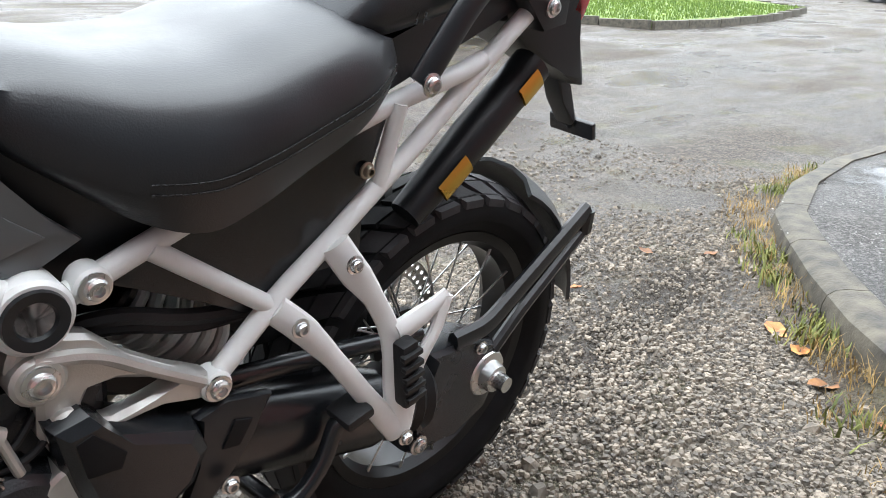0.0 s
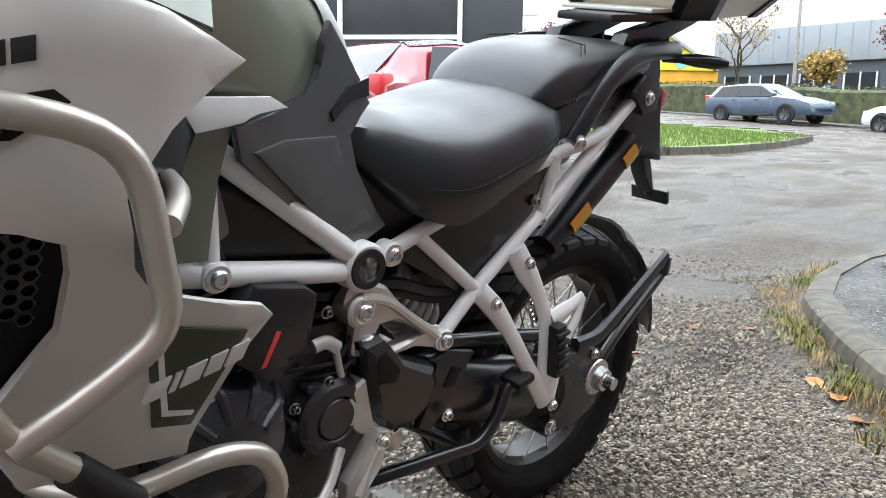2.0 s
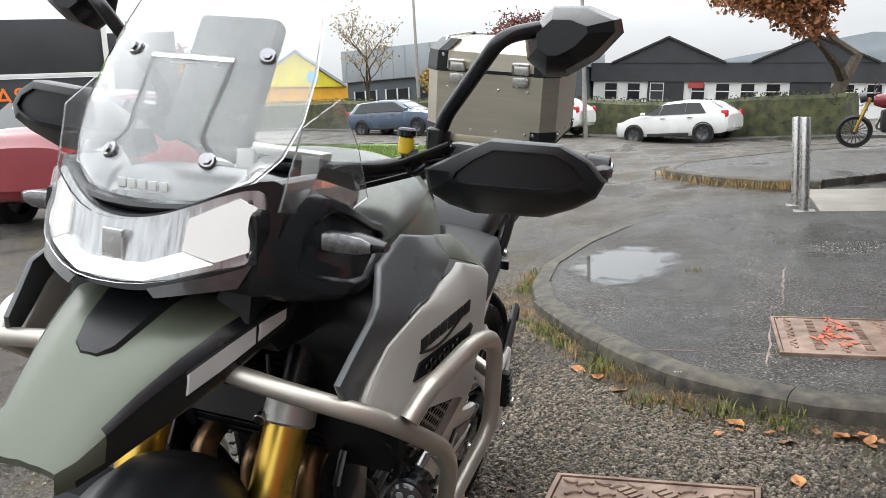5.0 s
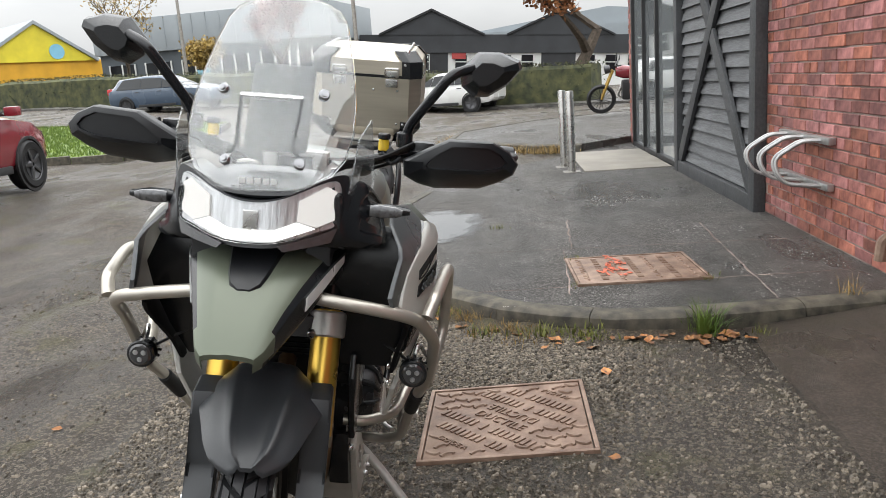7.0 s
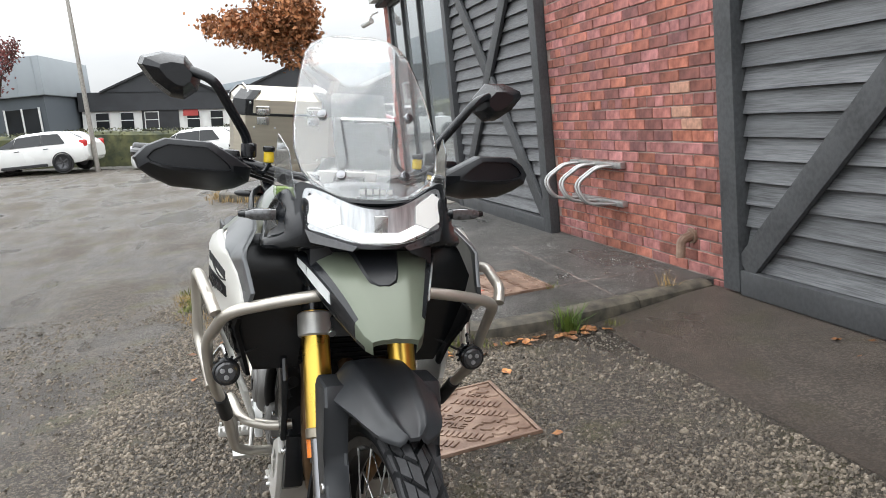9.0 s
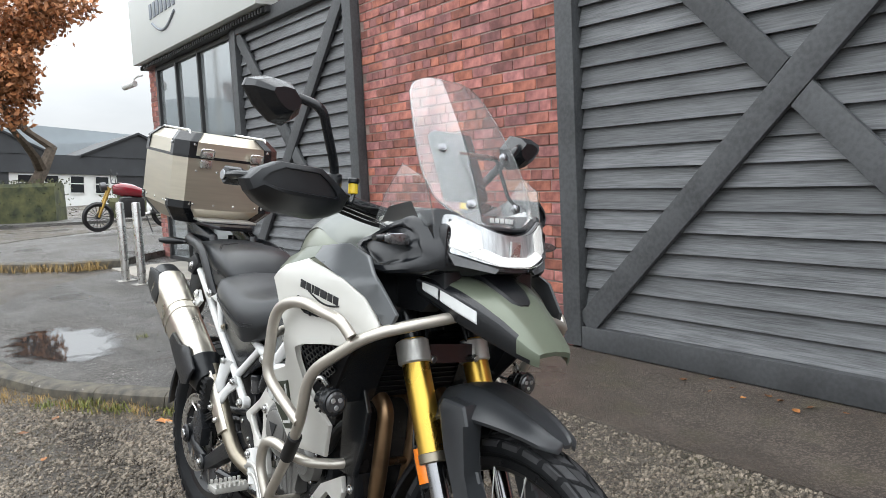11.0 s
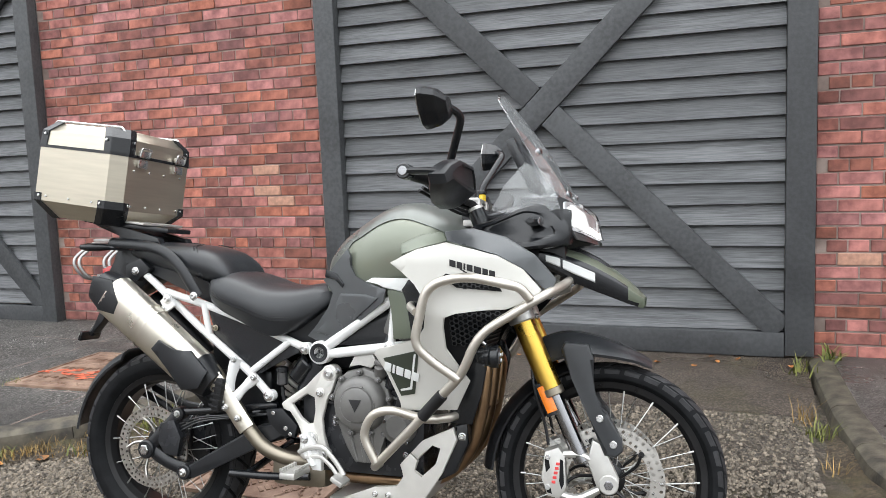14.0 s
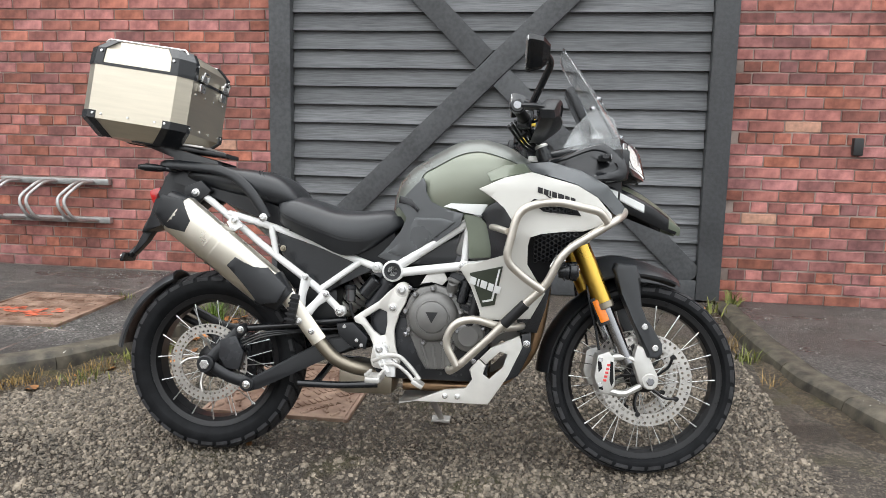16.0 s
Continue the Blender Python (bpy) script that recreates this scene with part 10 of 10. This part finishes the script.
for x, y, z, n, h, m, br in ((-0.745, 1.55, 0.0, 150, 0.17, m_grass, 1.3), (-0.98, 2.30, 0.09, 30, 0.10, m_straw, 0.9), (-0.70, 1.78, 0.005, 26, 0.06, m_weed, 1.2), (-3.20, 0.56, 0.09, 22, 0.05, m_weed, 1.6), (-0.82, 1.05, 0.0, 18, 0.09, m_weed, 2.0), (2.22, 2.28, 0.06, 26, 0.10, m_weed, 2.2), (2.24, 1.45, 0.0, 40, 0.09, m_weed, 1.6), (2.20, 1.62, 0.0, 30, 0.13, m_straw, 0.9), (2.40, 2.52, 0.08, 24, 0.12, m_weed, 3.0), (-1.40, 1.73, 0.09, 18, 0.04, m_weed, 1.6), (-2.02, 1.03, 0.09, 18, 0.04, m_weed, 1.6), (-1.38, 1.02, 0.09, 12, 0.03, m_weed, 1.6), (2.26, 1.05, 0.0, 20, 0.07, m_straw, 1.0)):
    seed += 1
    tuft(x, y, z, n, h, 0.03, m, "joint", seed, br)
for k in range(14):
    seed += 1
    rg = random.Random(seed)
    f = rg.random()
    a, b = IKERB[1 + k % 4], IKERB[2 + k % 4]
    x, y = a[0] + (b[0] - a[0]) * f + 0.05, a[1] + (b[1] - a[1]) * f - 0.05
    tuft(x, y, ground_z(x, y) + 0.02, 60, 0.14, 0.12, m_straw, "island", seed, 2.2)

for (kind, mname), (bm, material) in WEEDS.items():
    dry = material == m_straw
    where = {"kerb": "along the foot of the kerb", "joint": "growing from the paving joints", "island": "along the island kerb"}[kind]
    tagged(finish("weeds", bm, material), ("dry straw-coloured weeds " if dry else "green grass and weeds ") + where, "weeds", kind="stuff")


def leaf(x, y, z, size, rz, seed):
    """A curled fallen leaf with a lobed outline."""
    rg = random.Random(seed)
    bm = NB()
    mid = [bm.verts.new((size * (u - 0.5), 0, 0.25 * size * abs(u - 0.5) * rg.uniform(0.4, 1.4) + 0.004)) for u in (0, 0.25, 0.5, 0.75, 1)]
    for s in (-1, 1):
        w = [0, 0.26 * rg.uniform(0.8, 1.2), 0.34 * rg.uniform(0.8, 1.1), 0.22 * rg.uniform(0.8, 1.2), 0]
        ed = [mid[0]] + [bm.verts.new((size * (u - 0.5 + rg.uniform(-0.05, 0.05)), s * size * ww, 0.004 + size * ww * rg.uniform(0.1, 0.7))) for u, ww in zip((0.25, 0.5, 0.75), w[1:4])] + [mid[4]]
        for k in range(4):
            q = [mid[k], mid[k + 1], ed[k + 1], ed[k]]
            q = [v for n, v in enumerate(q) if v not in q[:n]]
            if len(q) > 2:
                bm.faces.new(q)
    ob = finish("fallen_leaf", bm, m_leaf)
    ob.matrix_basis = pose(x, y, z + 0.002, rg.uniform(-12, 12), rg.uniform(-12, 12), rz)
    return tagged(ob, "curled orange-brown fallen leaf on the tarmac", "leaf", "fallen leaves")


SPOTS = [(-0.857, 0.65, 0.085), (-0.737, 0.833, 0.08), (-1.573, -0.481, 0.06), (-1.72, -0.30, 0.055), (-0.30, 1.02, 0.075), (0.46, 0.95, 0.05), (-0.60, 1.00, 0.07), (-1.05, 0.36, 0.09), (-1.20, 0.24, 0.08), (-1.28, 0.14, 0.09), (-0.95, 0.55, 0.07)]
for k, (x, y, sz) in enumerate(SPOTS):
    leaf(x, y, ground_z(x, y), sz, 47 * k, 300 + k)
rg = random.Random(77)
for k in range(34):
    x, y = -0.70 + abs(rg.gauss(0, 0.05)), rg.uniform(0.75, 1.72)
    if k > 12:
        y = rg.gauss(1.36, 0.16) if k < 27 else rg.gauss(1.60, 0.07)
    leaf(x, y, ground_z(x, y) + rg.uniform(0, 0.015), rg.uniform(0.035, 0.075), rg.uniform(0, 360), 400 + k)
for k in range(16):
    x, y = rg.uniform(-0.2, 2.2), rg.uniform(2.30, 2.50)
    leaf(x, y, 0.004 + (y - 1.72) * 0.0845, rg.uniform(0.03, 0.06), rg.uniform(0, 360), 500 + k)
for k in range(12):
    x, y = rg.uniform(-1.2, 2.2), rg.uniform(-1.4, 0.2)
    if on_road(x, y):
        leaf(x, y, ground_z(x, y), rg.uniform(0.025, 0.05), rg.uniform(0, 360), 540 + k)

# ---- bricks, laid last ----
def brick_mesh(w, h, d):
    bm = NB()
    box(bm, (0, 0, 0), (w, d, h), 0.004, None, 1)
    me = bpy.data.meshes.new("brick")
    bm.to_mesh(me)
    bm.free()
    me.materials.append(m_brick)
    return me


LONG, SHORT = brick_mesh(0.215, 0.066, 0.05), brick_mesh(0.102, 0.066, 0.05)
PALE = LONG.copy()
PALE.materials[0] = m_brick_pale


def lay(wall, x0, x1, z0, z1, limit, patches=(), name="brick"):
    """Courses of stretchers with a header course now and then; the nearest as pieces, the rest joined."""
    rg = random.Random(int(x0 * 100) + 7)
    z, row, count = z0 + 0.034, 0, 0
    rest_v, rest_f = [], []
    todo = []
    while z < z1:
        header = row % 6 == 3
        w = 0.110 if header else 0.223
        x = x0 + (0.0 if row % 2 else -w / 2) + (0.055 if header else 0)
        while x < x1 - 0.02:
            a, b = max(x, x0), min(x + w, x1)
            if b - a > 0.03:
                todo.append((a, b, z, header))
            x += w
        z += 0.0745
        row += 1
    mid = (x0 + x1) / 2
    todo.sort(key=lambda q: abs((q[0] + q[1]) / 2 - mid) * 0.25 + abs(q[2] - 1.1))
    for a, b, z, header in todo:
        full = abs((b - a) - (0.110 if header else 0.223)) < 0.005
        jit = (rg.uniform(-0.003, 0.003), rg.uniform(-0.0015, 0.0015))
        pale = any(px - 0.12 < (a + b) / 2 < px + 0.12 and abs(pz - z) < 0.09 for px, pz in patches)
        if full and count < limit:
            me = PALE if pale and not header else (SHORT if header else LONG)
            share(name, me, wall, pose((a + b) / 2, WALL_Y + 0.019 + jit[0], z + jit[1], 0, 0, rg.choice((0, 180))))
            count += 1
        else:
            i = len(rest_v)
            y0, y1 = WALL_Y - 0.006 + jit[0], WALL_Y + 0.03
            g = 0.004
            for yy, e in ((y0, 0.003), (y0 + 0.004, 0.0), (y1, 0.0)):
                rest_v += [(a + g + e, yy, z - 0.0315 + e), (b - g - e, yy, z - 0.0315 + e), (b - g - e, yy, z + 0.0315 - e), (a + g + e, yy, z + 0.0315 - e)]
            rest_f.append((i, i + 1, i + 2, i + 3))
            for l in (0, 4):
                rest_f += [(i + l + k, i + l + 4 + k, i + l + 4 + (k + 1) % 4, i + l + (k + 1) % 4) for k in range(4)]
    if rest_v:
        me = bpy.data.meshes.new("brickwork")
        me.from_pydata(rest_v, [], rest_f)
        me.materials.append(m_brick_far)
        ob = new("brickwork", me)
        ob.parent = wall
        ob["kind"] = "stuff"


lay(wall_mid, -3.26, -0.755, 0.02, 3.95, 300, ((-1.185, 1.16), (-1.185, 1.09)))
lay(wall_east, 2.305, 5.6, 0.0, 3.95, 300, ((2.52, 0.62), (2.85, 1.18)))
lay(wall_lintel, -0.75, 2.30, 3.07, 3.95, 0)
lay(wall_end, -9.75, -9.25, 0.1, 3.05, 120)
